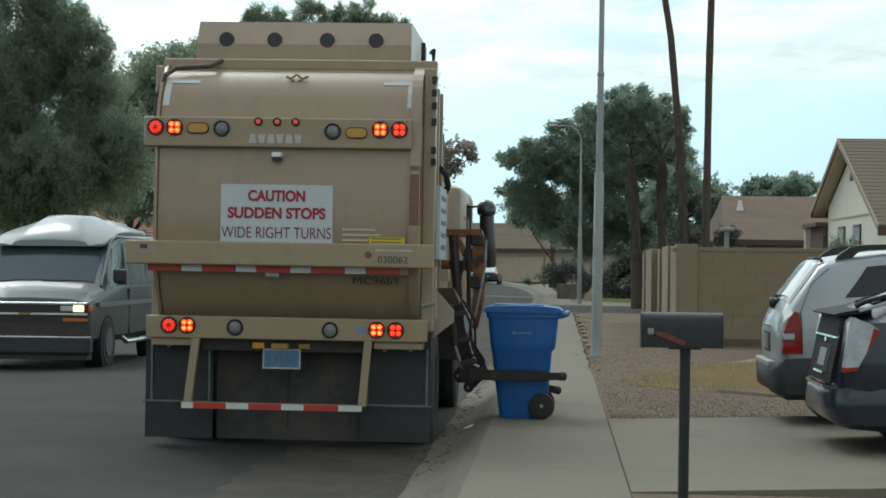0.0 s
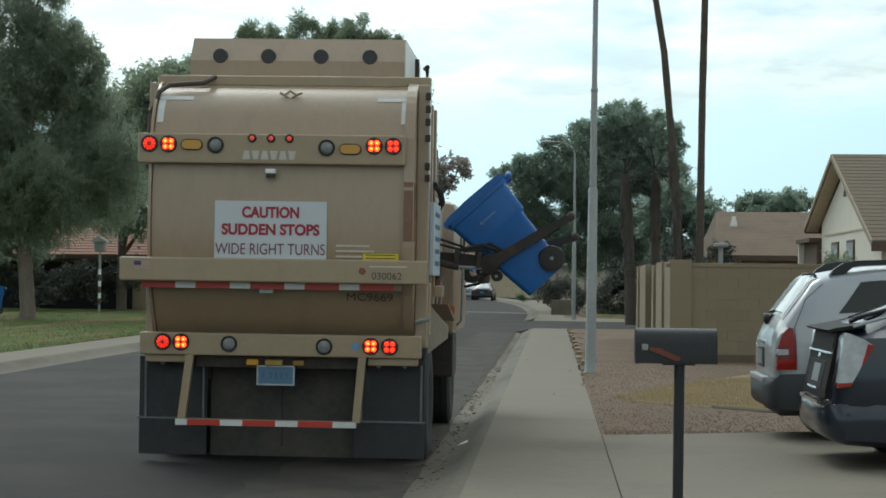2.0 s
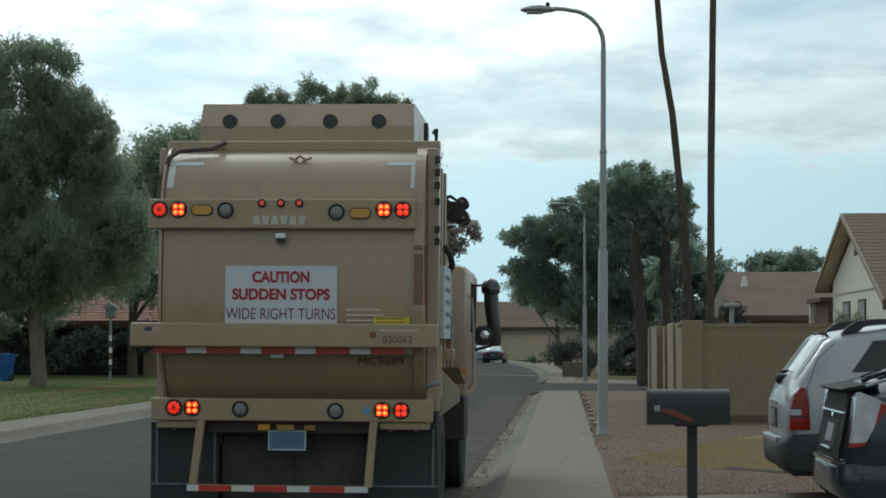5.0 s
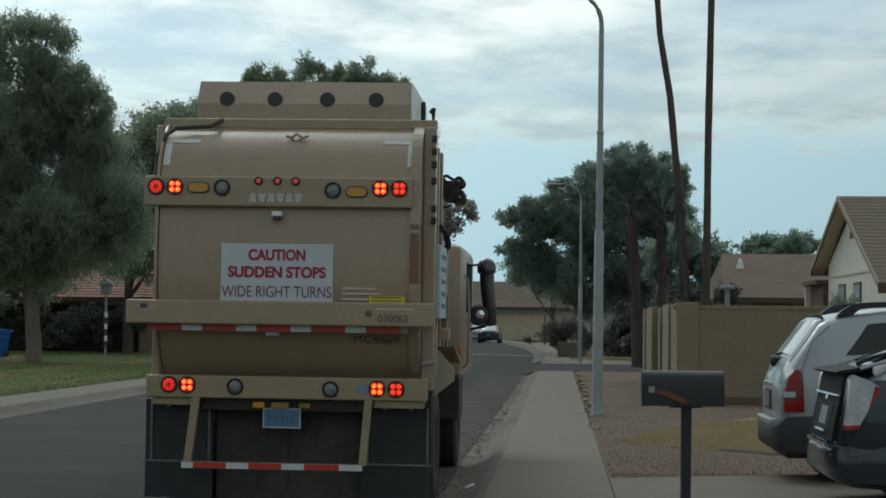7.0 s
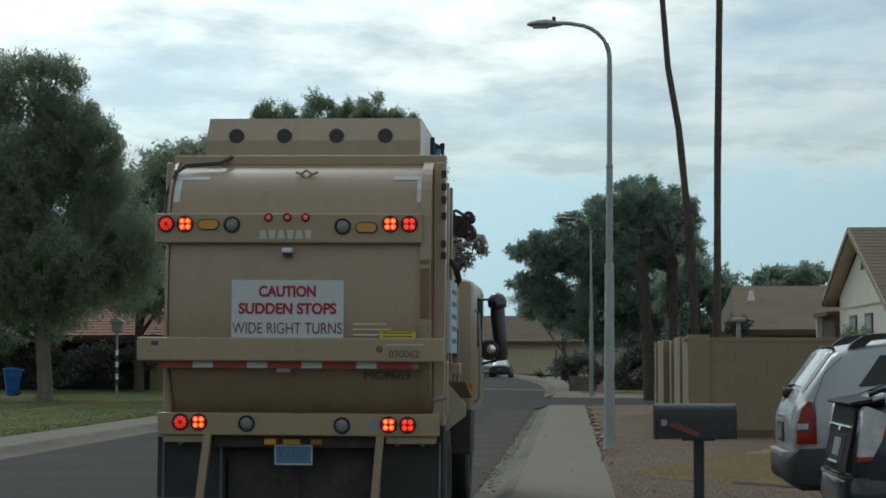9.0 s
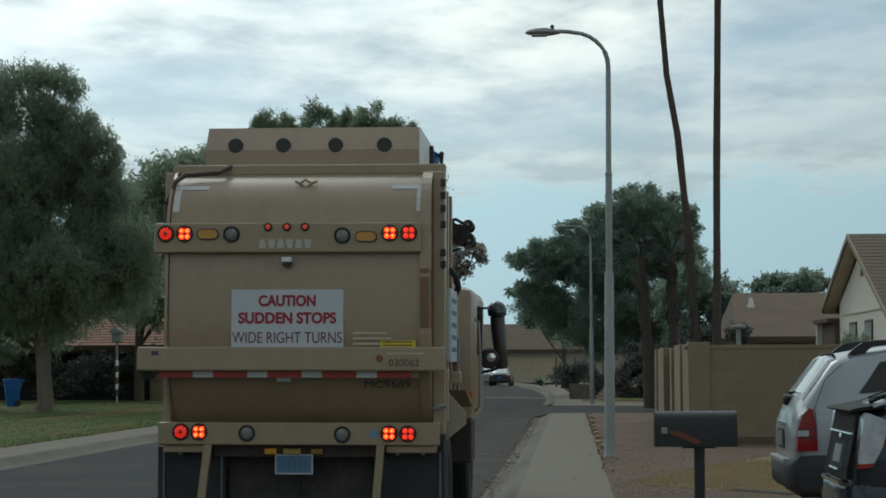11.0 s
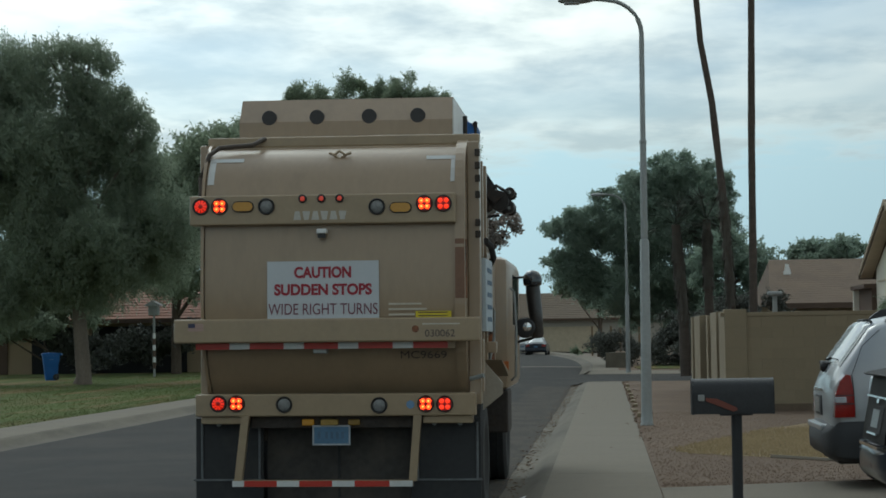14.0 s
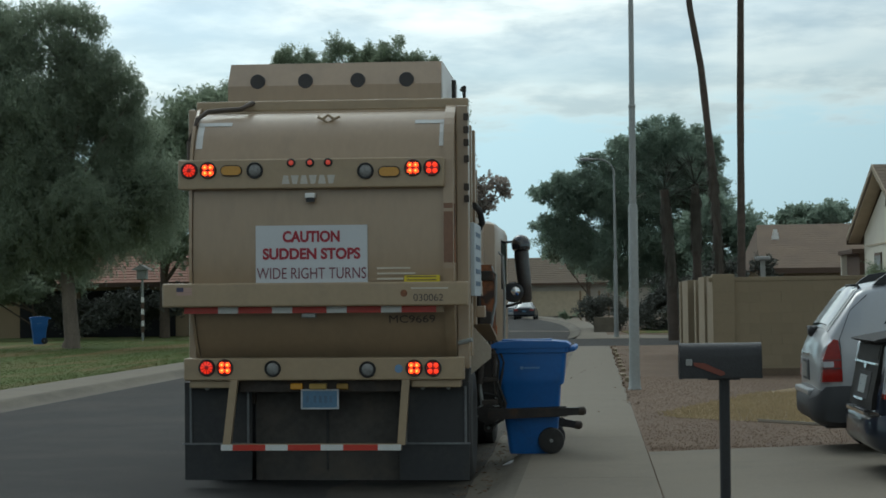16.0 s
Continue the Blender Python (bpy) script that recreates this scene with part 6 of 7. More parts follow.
# ---- trees ----
def leaves(lumps, count, size, droop=0.0, seed=1, gaps=0.62):
    """Many small leaf blades spread through lumpy volumes (x, y, z, rx, ry, rz)."""
    rng = np.random.default_rng(seed)
    L = np.array(lumps, float)
    vol = np.prod(L[:, 3:], axis=1) ** 0.67
    pick = rng.choice(len(L), count, p=vol / vol.sum())
    d = rng.normal(size=(count, 3))
    d /= np.linalg.norm(d, axis=1)[:, None]
    r = rng.random(count) ** 0.28
    wob = 0.82 + 0.30 * np.sin(d[:, 0] * 7 + pick) * np.cos(d[:, 2] * 6 + pick * 2.1) + 0.12 * rng.normal(size=count)
    c = L[pick, :3] + d * L[pick, 3:] * (r * wob)[:, None]
    keep = np.sin(c[:, 0] * 2.3 + 1.3 * np.sin(c[:, 2] * 1.9)) * np.sin(c[:, 2] * 2.1 + c[:, 1]) < gaps
    c = c[keep]
    n = len(c)
    a = rng.normal(size=(n, 3))
    a[:, 2] *= (1 - droop)
    a[:, 2] -= droop * 2.2
    a /= np.linalg.norm(a, axis=1)[:, None]
    b = np.cross(a, rng.normal(size=(n, 3)))
    b /= np.linalg.norm(b, axis=1)[:, None]
    s = size * (0.6 + 0.8 * rng.random(n))[:, None]
    ln = 1.0 + droop * 1.6
    v = np.stack([c - a * s * ln, c + b * s * 0.45, c + a * s * ln, c - b * s * 0.45], axis=1).reshape(-1, 3)
    f = np.arange(4 * n).reshape(-1, 4)
    me = bpy.data.meshes.new("crown")
    me.from_pydata(v.tolist(), [], f.tolist())
    return me


def tree(name, label, at, trunk, limbs, lumps, count, size, leaf, bark, droop=0.0, seed=1, group="", gaps=0.62):
    """trunk: points and radii; limbs run to the lumps."""
    t = thing(name, label, "tree", pose(*at), group)
    tk = part("trunk", T([p[:3] for p in trunk], [p[3] for p in trunk], 10), bark, t, "", True)
    rnd = random.Random(seed)
    top = Vector(trunk[-1][:3])
    for i in range(min(limbs, len(lumps))):
        e = Vector(lumps[i][:3])
        s = Vector(trunk[-1 - (i % 2)][:3])
        mid = s.lerp(e, 0.5) + Vector((rnd.uniform(-.4, .4), rnd.uniform(-.4, .4), rnd.uniform(0, .5)))
        part("limb", T([s, mid, e], [trunk[-1][3] * 0.7, trunk[-1][3] * 0.45, 0.03], 6), bark, tk, "", True)
    me = leaves(lumps, count, size, droop, seed, gaps)
    me.materials.append(leaf)
    o = new("crown", me)
    o.parent = t
    return t


def lump_cloud(cx, cz, w, h, n, r, seed, depth=0.8, cy=0.0, flat=0.75):
    """Lumps spread through an ellipse seen from the front."""
    rnd = random.Random(seed)
    out = []
    for i in range(n):
        a, q = rnd.uniform(0, 6.283), rnd.random() ** 0.6
        out.append((cx + w * q * math.cos(a), cy + rnd.uniform(-depth, depth) * w * 0.6, cz + h * q * math.sin(a), r * rnd.uniform(0.7, 1.3), r * rnd.uniform(0.7, 1.3), r * flat * rnd.uniform(0.7, 1.3)))
    return out


# large dark pine mass beyond the side street
pine = [(-0.5, 0, 9.0, 1.2, 1.5, 1.0), (0.5, 0.2, 8.9, 1.15, 1.5, 1.1), (1.4, 0, 8.5, 1.05, 1.4, 1.0), (-1.5, 0, 8.4, 1.2, 1.5, 1.0), (-2.5, 0, 8.0, 1.15, 1.4, 0.95), (-3.5, 0.2, 7.3, 1.15, 1.4, 0.9), (-4.6, 0, 6.7, 1.2, 1.4, 0.8), (-5.6, 0, 6.4, 1.0, 1.2, 0.65), (-6.4, 0.1, 6.15, 0.65, 0.9, 0.45),
        (2.0, 0, 7.5, 0.85, 1.2, 0.9), (2.1, 0, 6.4, 0.75, 1.1, 0.8), (1.9, 0, 5.2, 0.8, 1.2, 0.9), (-6.2, 0, 4.65, 0.7, 0.9, 0.35), (-5.4, 0, 4.2, 1.2, 1.2, 0.7)]
knob = random.Random(17)
pine += [(x + a * math.cos(q) * 0.92, y + knob.uniform(-.7, .7), z + c * math.sin(q) * 0.92, r, r, r * 0.8) for x, y, z, a, b, c in pine for q, r in [(knob.uniform(-0.2, 3.3), knob.uniform(0.28, 0.46)) for _ in range(5)]]
pine = [(x * 1.02 - 0.1, y, z * 1.015, a * 1.08, b, c * 1.08) for x, y, z, a, b, c in pine]
pine += lump_cloud(-0.6, 6.0, 2.7, 2.4, 34, 1.2, 5) + lump_cloud(-3.6, 5.6, 2.2, 1.1, 18, 1.05, 8) + lump_cloud(-4.2, 3.9, 2.2, 1.2, 14, 1.05, 6) + lump_cloud(-0.8, 2.9, 3.0, 1.4, 16, 1.2, 7)
tree("pine_tree", "large dark green pine with a lumpy spreading crown", (4.0, 97, 0.75), [(0, 0, 0, 0.45), (-0.2, 0, 2.5, 0.36), (-0.3, 0, 5.2, 0.28), (0, 0, 7.5, 0.16)], 6, pine, 360000, 0.062, LEAFPINE, BARK, 0.0, 3, "", 0.97)
tree("shade_tree", "rounded dark green tree at the bend", (-0.5, 128, 0.1), [(0, 0, 0, 0.16), (0.1, 0, 1.8, 0.13), (0, 0, 3.6, 0.09)], 6, lump_cloud(0.3, 5.0, 2.4, 1.2, 14, 1.1, 9), 14000, 0.16, LEAFDARK, BARK, 0.0, 4)
tree("corner_tree", "dark green tree standing behind the palms", (5.9, 90, 0.1), [(0, 0, 0, 0.2), (0, 0, 2.0, 0.16), (0.2, 0, 3.8, 0.1)], 6, lump_cloud(0.2, 3.7, 1.7, 2.4, 12, 1.2, 12), 40000, 0.085, LEAFPINE, BARK, 0.0, 5)
tree("back_tree", "dark green tree behind the low house", (10.6, 96, 0.1), [(0, 0, 0, 0.22), (0, 0, 2.0, 0.16), (0.2, 0, 3.8, 0.1)], 6, lump_cloud(0.0, 4.7, 3.0, 1.2, 16, 1.05, 13), 30000, 0.10, LEAFPINE, BARK, 0.0, 6)
# drooping lawn tree on the left
left = ([(0.4, 0, 11.9, 0.75, 1.2, 0.6), (-0.3, 0, 12.0, 0.6, 1.2, 0.6), (-1.2, 0, 11.9, 0.8, 1.3, 0.8), (-2.6, 0, 11.7, 1.0, 1.4, 1.1), (0.95, 0, 11.5, 0.55, 1.0, 0.55), (-0.4, 0, 10.9, 1.3, 1.4, 1.0), (0.2, 0, 10.2, 1.0, 1.3, 1.0), (1.65, 0, 10.3, 0.36, 0.8, 0.5), (2.1, 0, 9.65, 0.5, 0.9, 0.55), (2.5, 0, 9.2, 0.42, 0.8, 0.5), (2.35, 0, 8.6, 0.45, 0.8, 0.5), (1.1, 0, 9.4, 0.8, 1.2, 0.8), (1.9, 0, 8.0, 0.9, 1.1, 0.8), (2.6, 0, 7.6, 0.6, 0.9, 0.7)]
        + lump_cloud(-0.9, 8.2, 2.8, 2.0, 15, 1.4, 21, flat=1.1) + lump_cloud(-0.3, 5.3, 3.8, 1.9, 24, 1.3, 22, flat=1.2) + lump_cloud(-4.0, 7.5, 2.0, 3.0, 10, 1.4, 23, flat=1.1) + lump_cloud(-2.4, 3.7, 2.9, 0.8, 14, 0.95, 24, flat=1.3) + lump_cloud(-3.6, 10.2, 2.0, 1.4, 10, 1.3, 25, flat=1.1) + lump_cloud(1.9, 5.3, 0.8, 1.7, 11, 0.65, 26, flat=1.7))
tree("lawn_tree", "tall dark tree with drooping foliage on the lawn", (-18.7, 65.5, 0.115), [(0, 0, 0, 0.36), (0.05, 0, 0.3, 0.29), (-0.1, 0, 2.4, 0.25), (-0.2, 0, 5.0, 0.2), (-0.2, 0, 8.0, 0.12)], 10, left, 470000, 0.040, LEAFDARK, GREYBARK, 0.55, 8, "", 0.85)
tree("street_tree", "olive green tree behind the lawn tree", (-19.6, 84, 0.1), [(0, 0, 0, 0.25), (0, 0, 2.5, 0.2), (0, 0, 5, 0.14)], 7, lump_cloud(1.2, 7.3, 4.2, 3.3, 30, 1.6, 31, flat=1.0), 90000, 0.085, LEAFMID, BARK, 0.3, 9, "", 0.85)
tree("hedge_tree", "low dark leafy tree in front of the tile-roofed house", (-25.0, 82, 0.1), [(0, 0, 0, 0.12), (0, 0, 0.6, 0.1), (0, 0, 1.2, 0.06)], 6, lump_cloud(-1.5, 3.0, 4.6, 1.3, 26, 1.15, 35), 60000, 0.085, LEAFDARK, BARK, 0.2, 19)
for i, (x, y, cz, w, hh, s) in enumerate(((-20.6, 150, 20.9, 1.5, 1.9, 41), (-18.2, 152, 21.6, 1.6, 1.6, 42), (-16.0, 150, 21.2, 1.6, 1.7, 47), (-31.4, 152, 17.6, 2.6, 1.6, 43), (-29.0, 150, 17.9, 1.6, 1.5, 46), (-24.3, 147, 20.2, 1.3, 1.8, 44), (-22.5, 149, 20.2, 1.1, 1.5, 48), (-13.4, 149, 20.1, 1.3, 1.3, 45))):
    tree("tall_tree", "tall feathery dark tree rising beyond the truck", (x, y, 0), [(0, 0, 0, 0.5), (0, 0, 6, 0.4), (0, 0, 11, 0.25), (0, 0, cz - 1, 0.12)], 7, lump_cloud(0, cz, w, hh, 26, 0.72, s, flat=1.2) + lump_cloud(0, cz - 4.5, w + 1, 3, 10, 1.7, s + 9), 46000, 0.105, LEAFMID, BARK, -0.3, 10 + i, "tall trees up the street")
tree("bare_tree", "reddish half-bare tree beside the street", (-5.3, 76, 0.1), [(0, 0, 0, 0.2), (0.1, 0, 2.5, 0.15), (0.2, 0, 4.5, 0.1), (0.4, 0, 6.2, 0.06)], 8, [(-0.1, 0, 6.9, 0.8, 0.9, 0.8), (-0.6, 0, 7.3, 0.6, 0.7, 0.6), (0.8, 0, 6.3, 0.7, 0.8, 0.5), (1.5, 0, 6.3, 0.5, 0.6, 0.35), (0.9, 0, 5.5, 0.6, 0.7, 0.5), (0.3, 0, 5.6, 0.8, 0.9, 0.8), (-0.6, 0, 6.2, 0.9, 1.0, 0.9), (1.75, 0, 5.9, 0.3, 0.4, 0.3)], 6000, 0.085, LEAFRUST, BARK, 0.0, 15)


LITTERFROND = mat("dry fronds", (0.092, 0.080, 0.064), 0.9, var=0.3, island=0.6)


def build_palm(at, pts, r0, r1, seed, label="tall slender fan palm with a bare trunk", skirt=None):
    p = thing("palm_tree", label, "palm tree", pose(*at), "palms behind the wall")
    n = len(pts)
    bm = bmesh.new()
    prof, rad = [], []
    rnd = random.Random(seed)
    for i in range((n - 1) * 8 + 1):
        k, u = divmod(i, 8)
        a, b = Vector(pts[min(k, n - 1)]), Vector(pts[min(k + 1, n - 1)])
        prof.append(a.lerp(b, u / 8))
        rad.append((r0 + (r1 - r0) * i / ((n - 1) * 8)) * rnd.uniform(0.95, 1.06))
    part("trunk", T(prof, rad, 10), PALMBARK, p, "rough brown trunk", True)
    top = Vector(pts[-1])
    bm = bmesh.new()
    for i in range(34):
        a, e = rnd.uniform(0, 6.283), rnd.uniform(-0.7, 1.1)
        d = Vector((math.cos(a) * math.cos(e), math.sin(a) * math.cos(e), math.sin(e)))
        side = d.cross(Vector((0, 0, 1))).normalized()
        m1 = top + d * 0.9
        for k in range(-4, 5):
            tip = m1 + (d * math.cos(k * 0.3) + side * math.sin(k * 0.3)) * 0.9 - Vector((0, 0, 0.25))
            quad_faces(bm, [m1 - side * 0.02, m1 + side * 0.02, tip], [(0, 1, 2)])
        quad_faces(bm, [top - side * 0.02, top + side * 0.02, m1 + side * 0.015, m1 - side * 0.015], [(0, 1, 2, 3)])
    part("crown", bm, PALMLEAF, p)
    if skirt:     # dead fronds hanging along the trunk
        bm = bmesh.new()
        for i in range(520):
            z = rnd.uniform(*skirt)
            k = min(range(len(prof)), key=lambda q: abs(prof[q].z - z))
            a = rnd.uniform(0, 6.283)
            d = Vector((math.cos(a), math.sin(a), 0))
            side = Vector((-d.y, d.x, 0)) * rnd.uniform(0.012, 0.03)
            s0 = prof[k] + d * rad[k] * 0.9
            s0.z = z
            e = s0 + d * rnd.uniform(0.02, 0.14) - Vector((0, 0, rnd.uniform(0.25, 0.5)))
            quad_faces(bm, [s0 - side * 0.5, s0 + side * 0.5, e + side, e - side], [(0, 1, 2, 3)])
        part("dead_fronds", bm, LITTERFROND, p, "dry brown hanging fronds")


build_palm((4.35, 64, 0.1), [(0, 0, 0), (-0.08, 0, 2.5), (-0.28, 0, 6.0), (-0.60, 0, 9.4), (-0.95, 0, 11.5), (-1.13, 0, 13.9), (-1.3, 0, 18.5)], 0.150, 0.085, 1, skirt=(2.0, 6.4))
build_palm((4.98, 64, 0.1), [(0, 0, 0), (0.02, 0, 2.5), (0.04, 0, 4.2), (0.08, 0, 8), (0.2, 0, 13.9), (0.3, 0, 19.5)], 0.145, 0.108, 2)

build_palm((2.80, 67, 0.1), [(0, 0, 0), (-0.05, 0, 2.5), (-0.25, 0, 5.4)], 0.20, 0.16, 3, "short fan palm standing in front of the pine", skirt=(2.2, 5.2))
build_palm((3.70, 67.5, 0.1), [(0, 0, 0), (0.0, 0, 2.5), (-0.03, 0, 5.6)], 0.17, 0.14, 4, "short fan palm standing in front of the pine", skirt=(3.4, 5.4))


# ---- shrubs, grass, small ground things ----
def bush(name, label, x, y, z, w, h, n, size, leaf, seed, cat="shrub"):
    me = leaves(lump_cloud(0, h * 0.55, w * 0.6, h * 0.35, 10, min(w, h) * 0.36, seed), n * 4, size * 0.5, 0.0, seed)
    me.materials.append(leaf)
    o = new(name, me)
    o.matrix_world = pose(x, y, z)
    tagged(o, label, cat)


bush("shrub", "dark green shrub on the far corner", 0.55, 87.5, 0.05, 1.7, 1.75, 3600, 0.10, SHRUBLEAF, 51)
bush("shrub", "dark green shrub standing before the low house", 5.75, 65.2, 0.1, 1.5, 3.0, 4200, 0.10, SHRUBLEAF, 63)
bush("shrub", "grey green shrub beside the corner wall", 3.0, 88, 0.05, 3.0, 2.6, 5000, 0.13, SHRUBLEAF, 52)
bush("shrub", "grey green shrub beside the corner wall", 5.0, 86, 0.05, 2.6, 2.8, 5000, 0.13, SHRUBLEAF, 53)
bush("shrub", "dark hedge in front of the porch", -23.5, 84, 0.05, 3.0, 2.4, 3500, 0.16, SHRUBLEAF, 54)
bush("shrub", "dark hedge in front of the porch", -20.5, 85, 0.05, 2.6, 2.5, 3500, 0.16, SHRUBLEAF, 55)
for i in range(4):
    bush("shrub", "tall dark shrub behind the block wall", 6.2 + i * 2.3, 86 + i, 0.05, 3.0, 3.1 + 0.2 * (i % 2), 4200, 0.15, SHRUBLEAF, 58 + i)
bush("shrub", "olive shrub by the cream house windows", 7.3, 49.2, 0.1, 1.0, 2.55, 1500, 0.07, LEAFMID, 56)
bush("shrub", "olive shrub by the cream house windows", 7.3, 51.9, 0.1, 1.1, 2.6, 1500, 0.07, LEAFMID, 64)
bush("shrub", "small shrub on the far verge", -1.8, 132, 0.05, 1.0, 0.9, 500, 0.12, LEAFMID, 57)
box(bm := bmesh.new(), -0.05, 0.85, 84.6, 85.0, 0.05, 0.80, bev=0.02)
solo("planter_wall", bm, GUTTER, "low grey block planter wall on the corner", "low wall")

for i in range(7):
    solo("fence_post", B(-1.2 + i * 0.75, -1.05 + i * 0.75, 150, 150.2, -0.06, 2.3, bev=0.01), TIMBER, "weathered timber fence post at the bend", "fence post", group="posts at the bend")



def dry_patch():
    rng = np.random.default_rng(4)
    bm = bmesh.new()
    pts = [(0.85, 24.0), (1.2, 25.6), (1.7, 26.9), (2.3, 28.8), (3.3, 31.2), (6.5, 33.0), (6.5, 21.2), (4.0, 21.4), (2.55, 22.0), (1.95, 22.7), (1.4, 23.3)]
    prism(bm, pts, "z", 0.10, 0.121)
    solo("dry_lawn", bm, DRYGRASS, "patch of dry yellow grass in the gravel", "lawn", "structure")
    v, f = [], []
    for i in range(16000):
        a, r = rng.random() * 6.283, rng.random() ** 0.5
        x, y = 3.2 + 2.5 * r * math.cos(a), 25.4 + 4.0 * r * math.sin(a)
        if y > 24.0 + (x - 0.7) * 3.0 or y < 23.6 - (x - 0.8) * 0.8:
            continue
        h, dx, dy, w = 0.03 + 0.04 * rng.random(), rng.normal() * 0.02, rng.normal() * 0.02, 0.006
        k = len(v)
        v += [(x - w, y, 0.118), (x + w, y, 0.118), (x + dx, y + dy, 0.118 + h)]
        f.append((k, k + 1, k + 2))
    me = bpy.data.meshes.new("dry_grass"); me.from_pydata(v, [], f); me.materials.append(DRYGRASS)
    tagged(new("dry_grass", me), "thin dry yellow grass blades", "grass", kind="stuff")
    bm = bmesh.new()
    tube(bm, [(x, y, 0.125) for x, y in pts[6:10]], 0.03, 6)
    solo("lawn_edging", bm, CONCRETE, "pale concrete lawn edging strip", "edging")


dry_patch()


def pebbles():
    """Loose gravel stones on the yard."""
    rng = np.random.default_rng(8)
    v, f = [], []
    for i in range(24000):
        y = 17 + 19 * rng.random() ** 1.2
        x = 0.52 + rng.random() * (6.0 if y > 19 else 2.0)
        if y < 18.4:
            continue
        s = 0.005 + 0.009 * rng.random()
        k = len(v)
        c = np.array((x, y, 0.115 + s * 0.3))
        for d in ((1, 0, 0), (-1, 0.3, 0), (0, 1, 0.1), (0.1, -1, 0), (0, 0.1, 1)):
            v.append(tuple(c + np.array(d) * s * (0.7 + 0.5 * rng.random())))
        f += [(k, k + 2, k + 4), (k + 2, k + 1, k + 4), (k + 1, k + 3, k + 4), (k + 3, k, k + 4)]
    me = bpy.data.meshes.new("gravel_stones"); me.from_pydata(v, [], f); me.materials.append(PEBBLE)
    tagged(new("gravel_stones", me), "loose reddish brown gravel stones", "gravel", kind="stuff")


PEBBLE = mat("gravel stones", (0.182, 0.128, 0.090), 0.9, var=0.2, scale=3, fine=30, island=0.4)
pebbles()
solo("paper_scrap", prism(bmesh.new(), [(0, 0), (0.16, 0.05), (0.20, 0.30), (0.06, 0.26)], "z", 0, 0.008), WHITE, "crumpled white paper scrap in the gutter", "litter", m=pose(-0.90, 18.0, 0.03, 0, -14, 0))
for i in range(9):   # small edging blocks along the pavement
    solo("edging_brick", B(0, 0.09, 0, 0.40 + random.random() * 0.2, 0, 0.05 + random.random() * 0.04, bev=0.01), BLOCK, "small reddish edging brick beside the pavement", "brick", m=pose(0.50 + random.uniform(0, .04), 34 + i * 2.4, 0.11, 0, 0, random.uniform(-6, 6)), group="edging bricks")


def litter():
    """Dry leaf debris along the pavement edge and in the gutter."""
    rng = np.random.default_rng(12)
    v, f = [], []
    for i in range(3600):
        y = 14 + 46 * rng.random()
        if rng.random() < 0.55:
            x, z = 0.47 + abs(rng.normal()) * 0.10 * (1 + math.sin(y * 1.3)), 0.124
            if y < 25 + 8 * rng.random():
                continue
        elif rng.random() < 0.985:
            x, z = -1.0 + rng.normal() * 0.10, 0.014
        else:
            x, z = -0.63 + 1.1 * rng.random(), 0.125
        s, a = 0.010 + 0.025 * rng.random() ** 2, rng.random() * 6.283
        c, d = math.cos(a) * s, math.sin(a) * s
        k = len(v)
        v += [(x - c, y - d, z), (x + d * 0.5, y - c * 0.5, z + s * 0.4), (x + c, y + d, z + 0.003), (x - d * 0.5, y + c * 0.5, z + s * 0.2)]
        f.append((k, k + 1, k + 2, k + 3))
    me = bpy.data.meshes.new("leaf_litter"); me.from_pydata(v, [], f); me.materials.append(LITTER)
    tagged(new("leaf_litter", me), "dry brown leaf litter along the pavement", "leaf litter", kind="stuff")


LITTER = mat("dry leaf litter", (0.14, 0.085, 0.05), 0.9, var=0.4, island=0.8)
litter()


def lawn_blades():
    """Short grass tufts at the lawn's street edge."""
    rng = np.random.default_rng(14)
    v, f = [], []
    for i in range(26000):
        y = 30 + 50 * rng.random()
        x = -10.78 - 11 * rng.random() ** 1.5
        h, w = 0.012 + 0.02 * rng.random(), 0.010
        k = len(v)
        v += [(x - w, y, 0.112), (x + w, y, 0.112), (x + rng.normal() * 0.03, y + rng.normal() * 0.03, 0.115 + h)]
        f.append((k, k + 1, k + 2))
    me = bpy.data.meshes.new("lawn_blades"); me.from_pydata(v, [], f); me.materials.append(LAWN)
    tagged(new("lawn_blades", me), "short patchy lawn grass", "grass", kind="stuff")


lawn_blades()


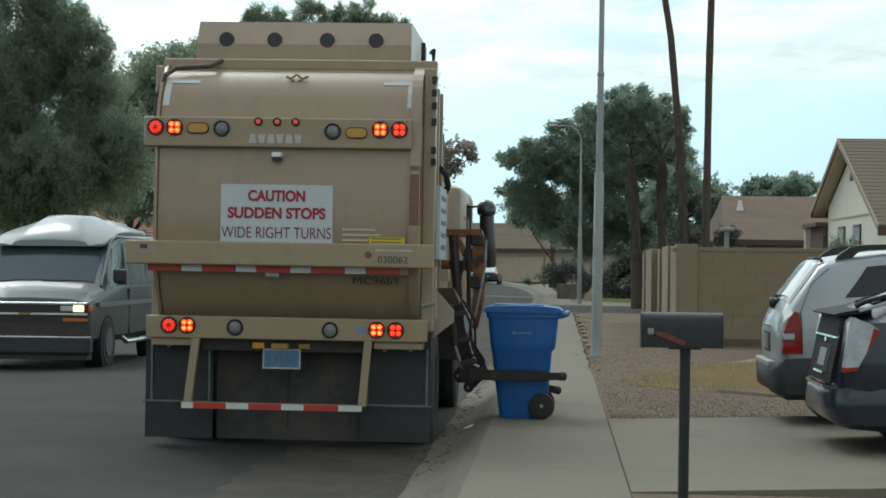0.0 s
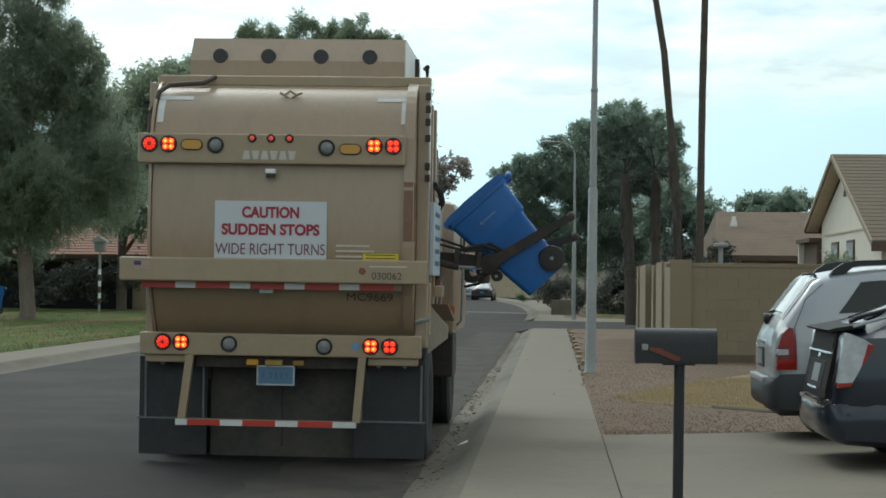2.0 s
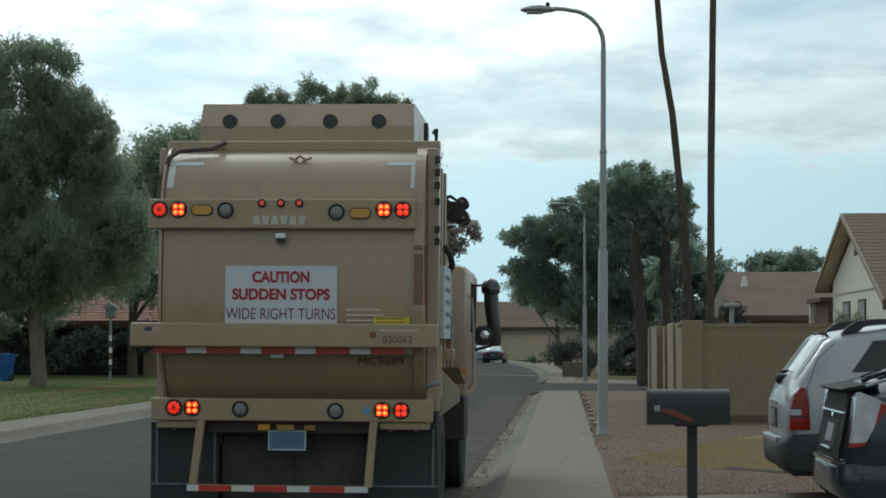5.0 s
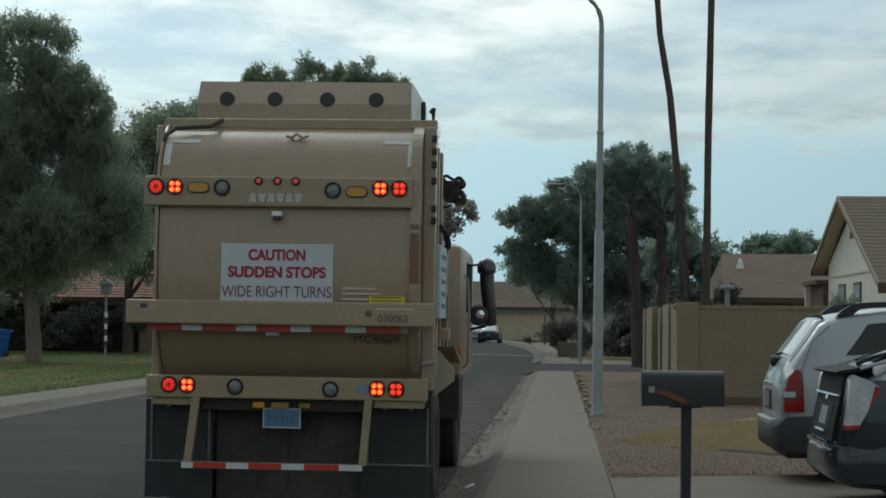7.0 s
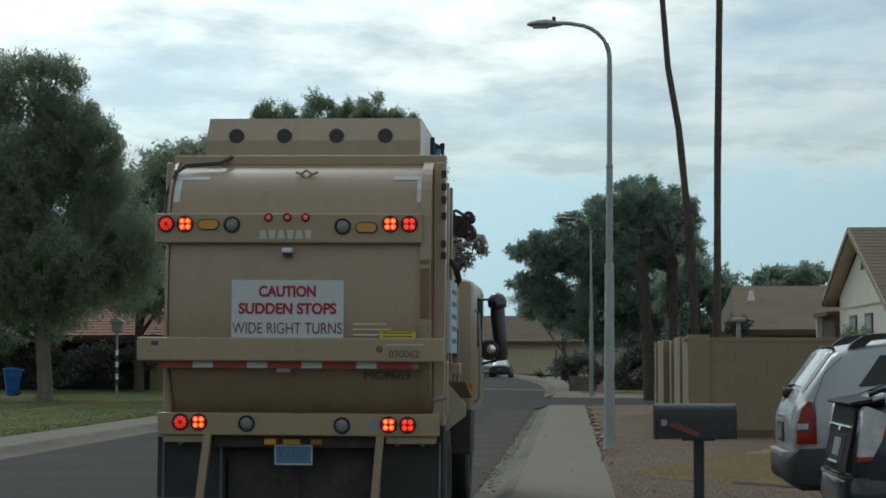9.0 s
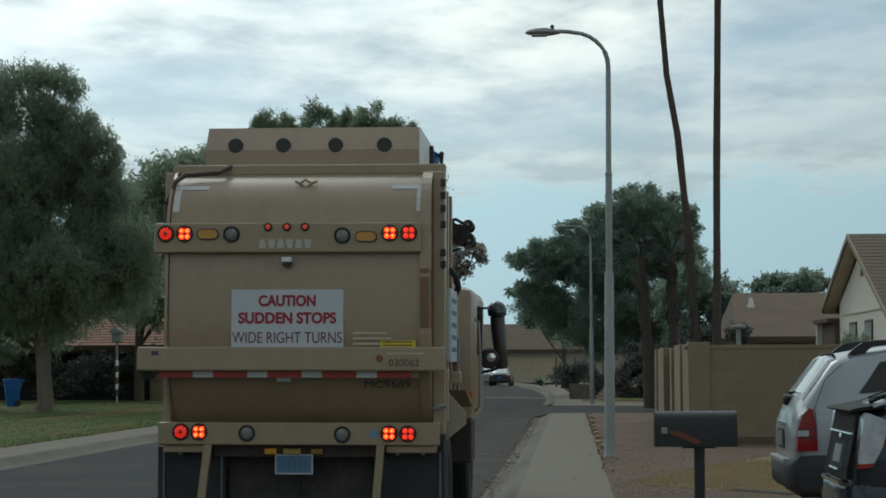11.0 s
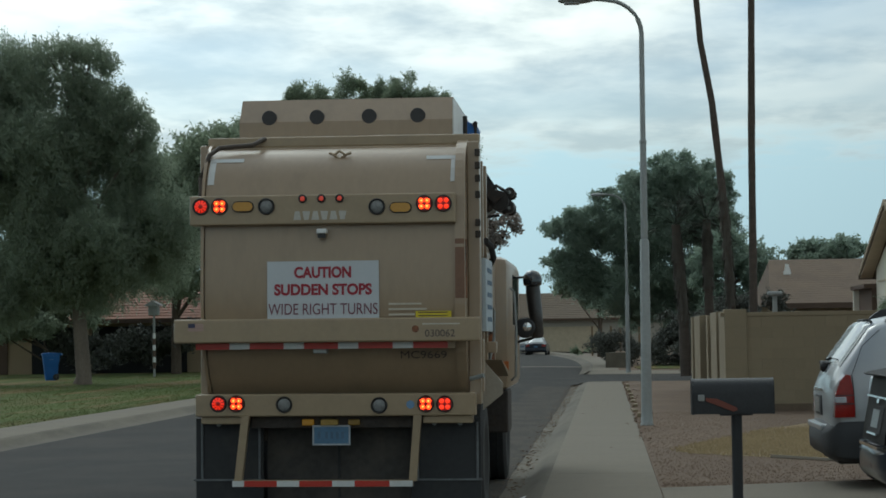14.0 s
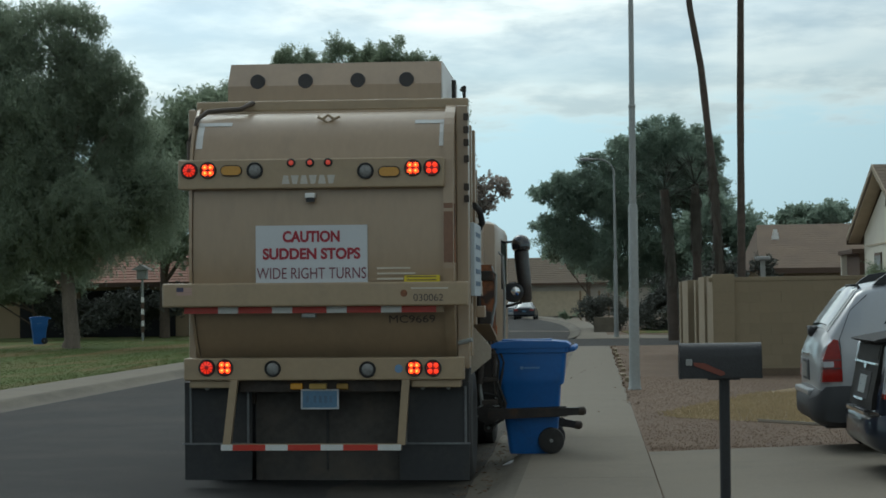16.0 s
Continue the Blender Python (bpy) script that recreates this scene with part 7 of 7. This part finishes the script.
def cracks():
    """Thin dark cracks in the road and the driveway."""
    rnd = random.Random(5)
    for x0, y0, dx, dy, n, z in ((-4.2, 11.5, 0.22, 0.10, 14, 0.058), (-3.6, 13.4, 0.25, 0.05, 9, 0.052), (-7.6, 17.0, 0.1, 0.9, 16, 0.034), (-1.9, 24.0, -0.03, 0.8, 14, 0.024), (-5.6, 30.0, 0.05, 1.3, 14, 0.061)):
        bm = bmesh.new()
        x, y, last = x0, y0, None
        for i in range(n):
            w = 0.006 + 0.006 * rnd.random()
            zz = 0.06 * (1 - ((x + 5.1) / 4.0) ** 2) + 0.004 if abs(x + 5.1) < 3.9 else 0.006
            row = (bm.verts.new((x - w, y - w, zz)), bm.verts.new((x + w, y + w, zz)))
            if last:
                bm.faces.new((last[0], last[1], row[1], row[0]))
            last = row
            x, y = x + dx + rnd.uniform(-.06, .06), y + dy + rnd.uniform(-.08, .08)
        solo("road_crack", bm, HOLE, "thin dark crack in the road surface", "crack", "structure")
    bm = strip(bmesh.new(), [(-9.0, 0.008), (-7, 0.047), (-5.1, 0.067), (-3, 0.047), (-1.2, 0.008)], [93.0, 95.2])
    solo("cross_gutter", bm, CONCRETE, "pale concrete gutter across the street", "gutter", "structure")
    bm = bmesh.new()
    prism(bm, [(1.4, 81), (9, 79.5), (9, 92), (2.4, 92), (1.2, 86)], "z", 0.05, 0.135)
    solo("corner_lawn", bm, LAWN, "small dry green corner lawn", "lawn", "structure")


cracks()


# ---- everything that moves ----
def motions():
    # van: drives towards and past the camera at an even speed
    walk(van, [(t, pose(-7.72, 31.9 - 7.2 * t, 0.035, 0, 0, -90)) for t in (0, 2, 4, 8, 12, 16)])
    # bin: lower front edge x, z and lean in degrees
    BIN = [(0, -0.56, 0.122, 0), (0.25, -0.63, 0.122, 0), (0.5, -0.70, 0.122, 0), (0.6, -0.70, 0.125, 1), (0.8, -0.65, 0.19, 10), (1.0, -0.585, 0.29, 19), (1.25, -0.49, 0.54, 25.5), (1.5, -0.375, 0.82, 31), (2.0, -0.225, 1.475, 42.5), (2.5, -0.19, 2.245, 61),
           (2.75, -0.27, 2.75, 84), (3.0, -0.44, 3.19, 101), (3.2, -0.66, 3.42, 122), (3.6, -1.25, 3.66, 158), (4.2, -1.55, 3.62, 168), (7.0, -1.52, 3.63, 167), (7.8, -1.32, 3.69, 156), (9.2, -1.28, 3.72, 152), (13.7, -1.28, 3.72, 152), (14.0, -1.22, 3.68, 150), (14.2, -0.87, 3.42, 143), (14.35, -0.50, 3.2, 120),
           (14.5, -0.345, 2.90, 101), (14.65, -0.24, 2.30, 70), (14.8, -0.265, 1.65, 43), (15.0, -0.51, 1.34, 9.5), (15.5, -0.605, 0.635, 4.5), (15.8, -0.78, 0.25, 2), (16, -0.85, 0.122, 0)]
    walk(bin_blue, [(t, pose(x, 18.5, z, 0, -a, 0)) for t, x, z, a in BIN])
    # lid: swings on its hinge, in degrees of opening
    LID = [(0, 0.5), (2.0, 0.5), (2.4, 4), (3.0, 6), (3.4, 60), (4.2, 85), (13.8, 85), (14.2, 60), (14.5, 20), (14.7, 42), (14.8, 55), (15.0, 46), (15.2, 38), (15.5, 24), (15.8, 3), (16, 0)]
    walk(bin_lid, [(t, pose(0.55, 0, 1.062, 0, a, 0)) for t, a in LID])
    # wrist of the gripper: x, z and lean
    GRIP = [(0, -0.86, 0.56, 0), (0.25, -0.93, 0.56, 0), (0.5, -1.0, 0.56, 0), (0.6, -1.0, 0.56, 0), (0.8, -0.94, 0.62, 3), (1.0, -0.88, 0.69, 5), (1.25, -0.85, 0.88, 9), (1.5, -0.79, 1.12, 15), (2.0, -0.62, 1.80, 31), (2.5, -0.73, 2.26, 50),
            (2.75, -0.82, 2.55, 70), (3.0, -0.90, 2.84, 85), (3.2, -0.98, 3.0, 100), (3.6, -1.02, 2.95, 130), (4.2, -1.10, 2.92, 142), (8, -1.10, 2.92, 142), (13.75, -1.10, 2.92, 142), (14.0, -1.04, 2.95, 135), (14.2, -0.92, 2.92, 122), (14.35, -0.84, 2.75, 105),
            (14.5, -0.80, 2.50, 86), (14.65, -0.72, 2.15, 66), (14.8, -0.70, 1.90, 45), (15.0, -0.80, 1.66, 27), (15.5, -0.92, 1.04, 12), (15.8, -1.02, 0.64, 4), (16, -1.05, 0.52, 2)]
    ox, oy = -2.30, 15.6
    walk(gripper, [(t, pose(x - ox, 18.5 - oy, z, 0, -a, 0)) for t, x, z, a in GRIP])
    # lifting arm reaches from inside the truck to the wrist
    def reach(x, z):
        s = min(max((z - 1.0) / 1.4, 0), 1)      # the elbow moves inwards as the arm rises
        return math.degrees(math.atan2(z - 1.45 - 0.85 * s, x + 1.08 + 1.2 * s))
    walk(lift_arm, [(t, pose(x - ox, 18.35 - oy, z, 0, -reach(x, z), 0)) for t, x, z, a in GRIP])
    SLIDE = [(0, -1.07), (0.25, -1.14), (0.5, -1.21), (0.7, -1.21), (1.2, -1.27), (2.0, -1.45), (14.6, -1.45), (15.0, -1.25), (15.5, -1.22), (16, -1.32)]
    walk(arm_slide, [(t, pose(x - ox, 18.45 - oy, 1.62)) for t, x in SLIDE])


motions()
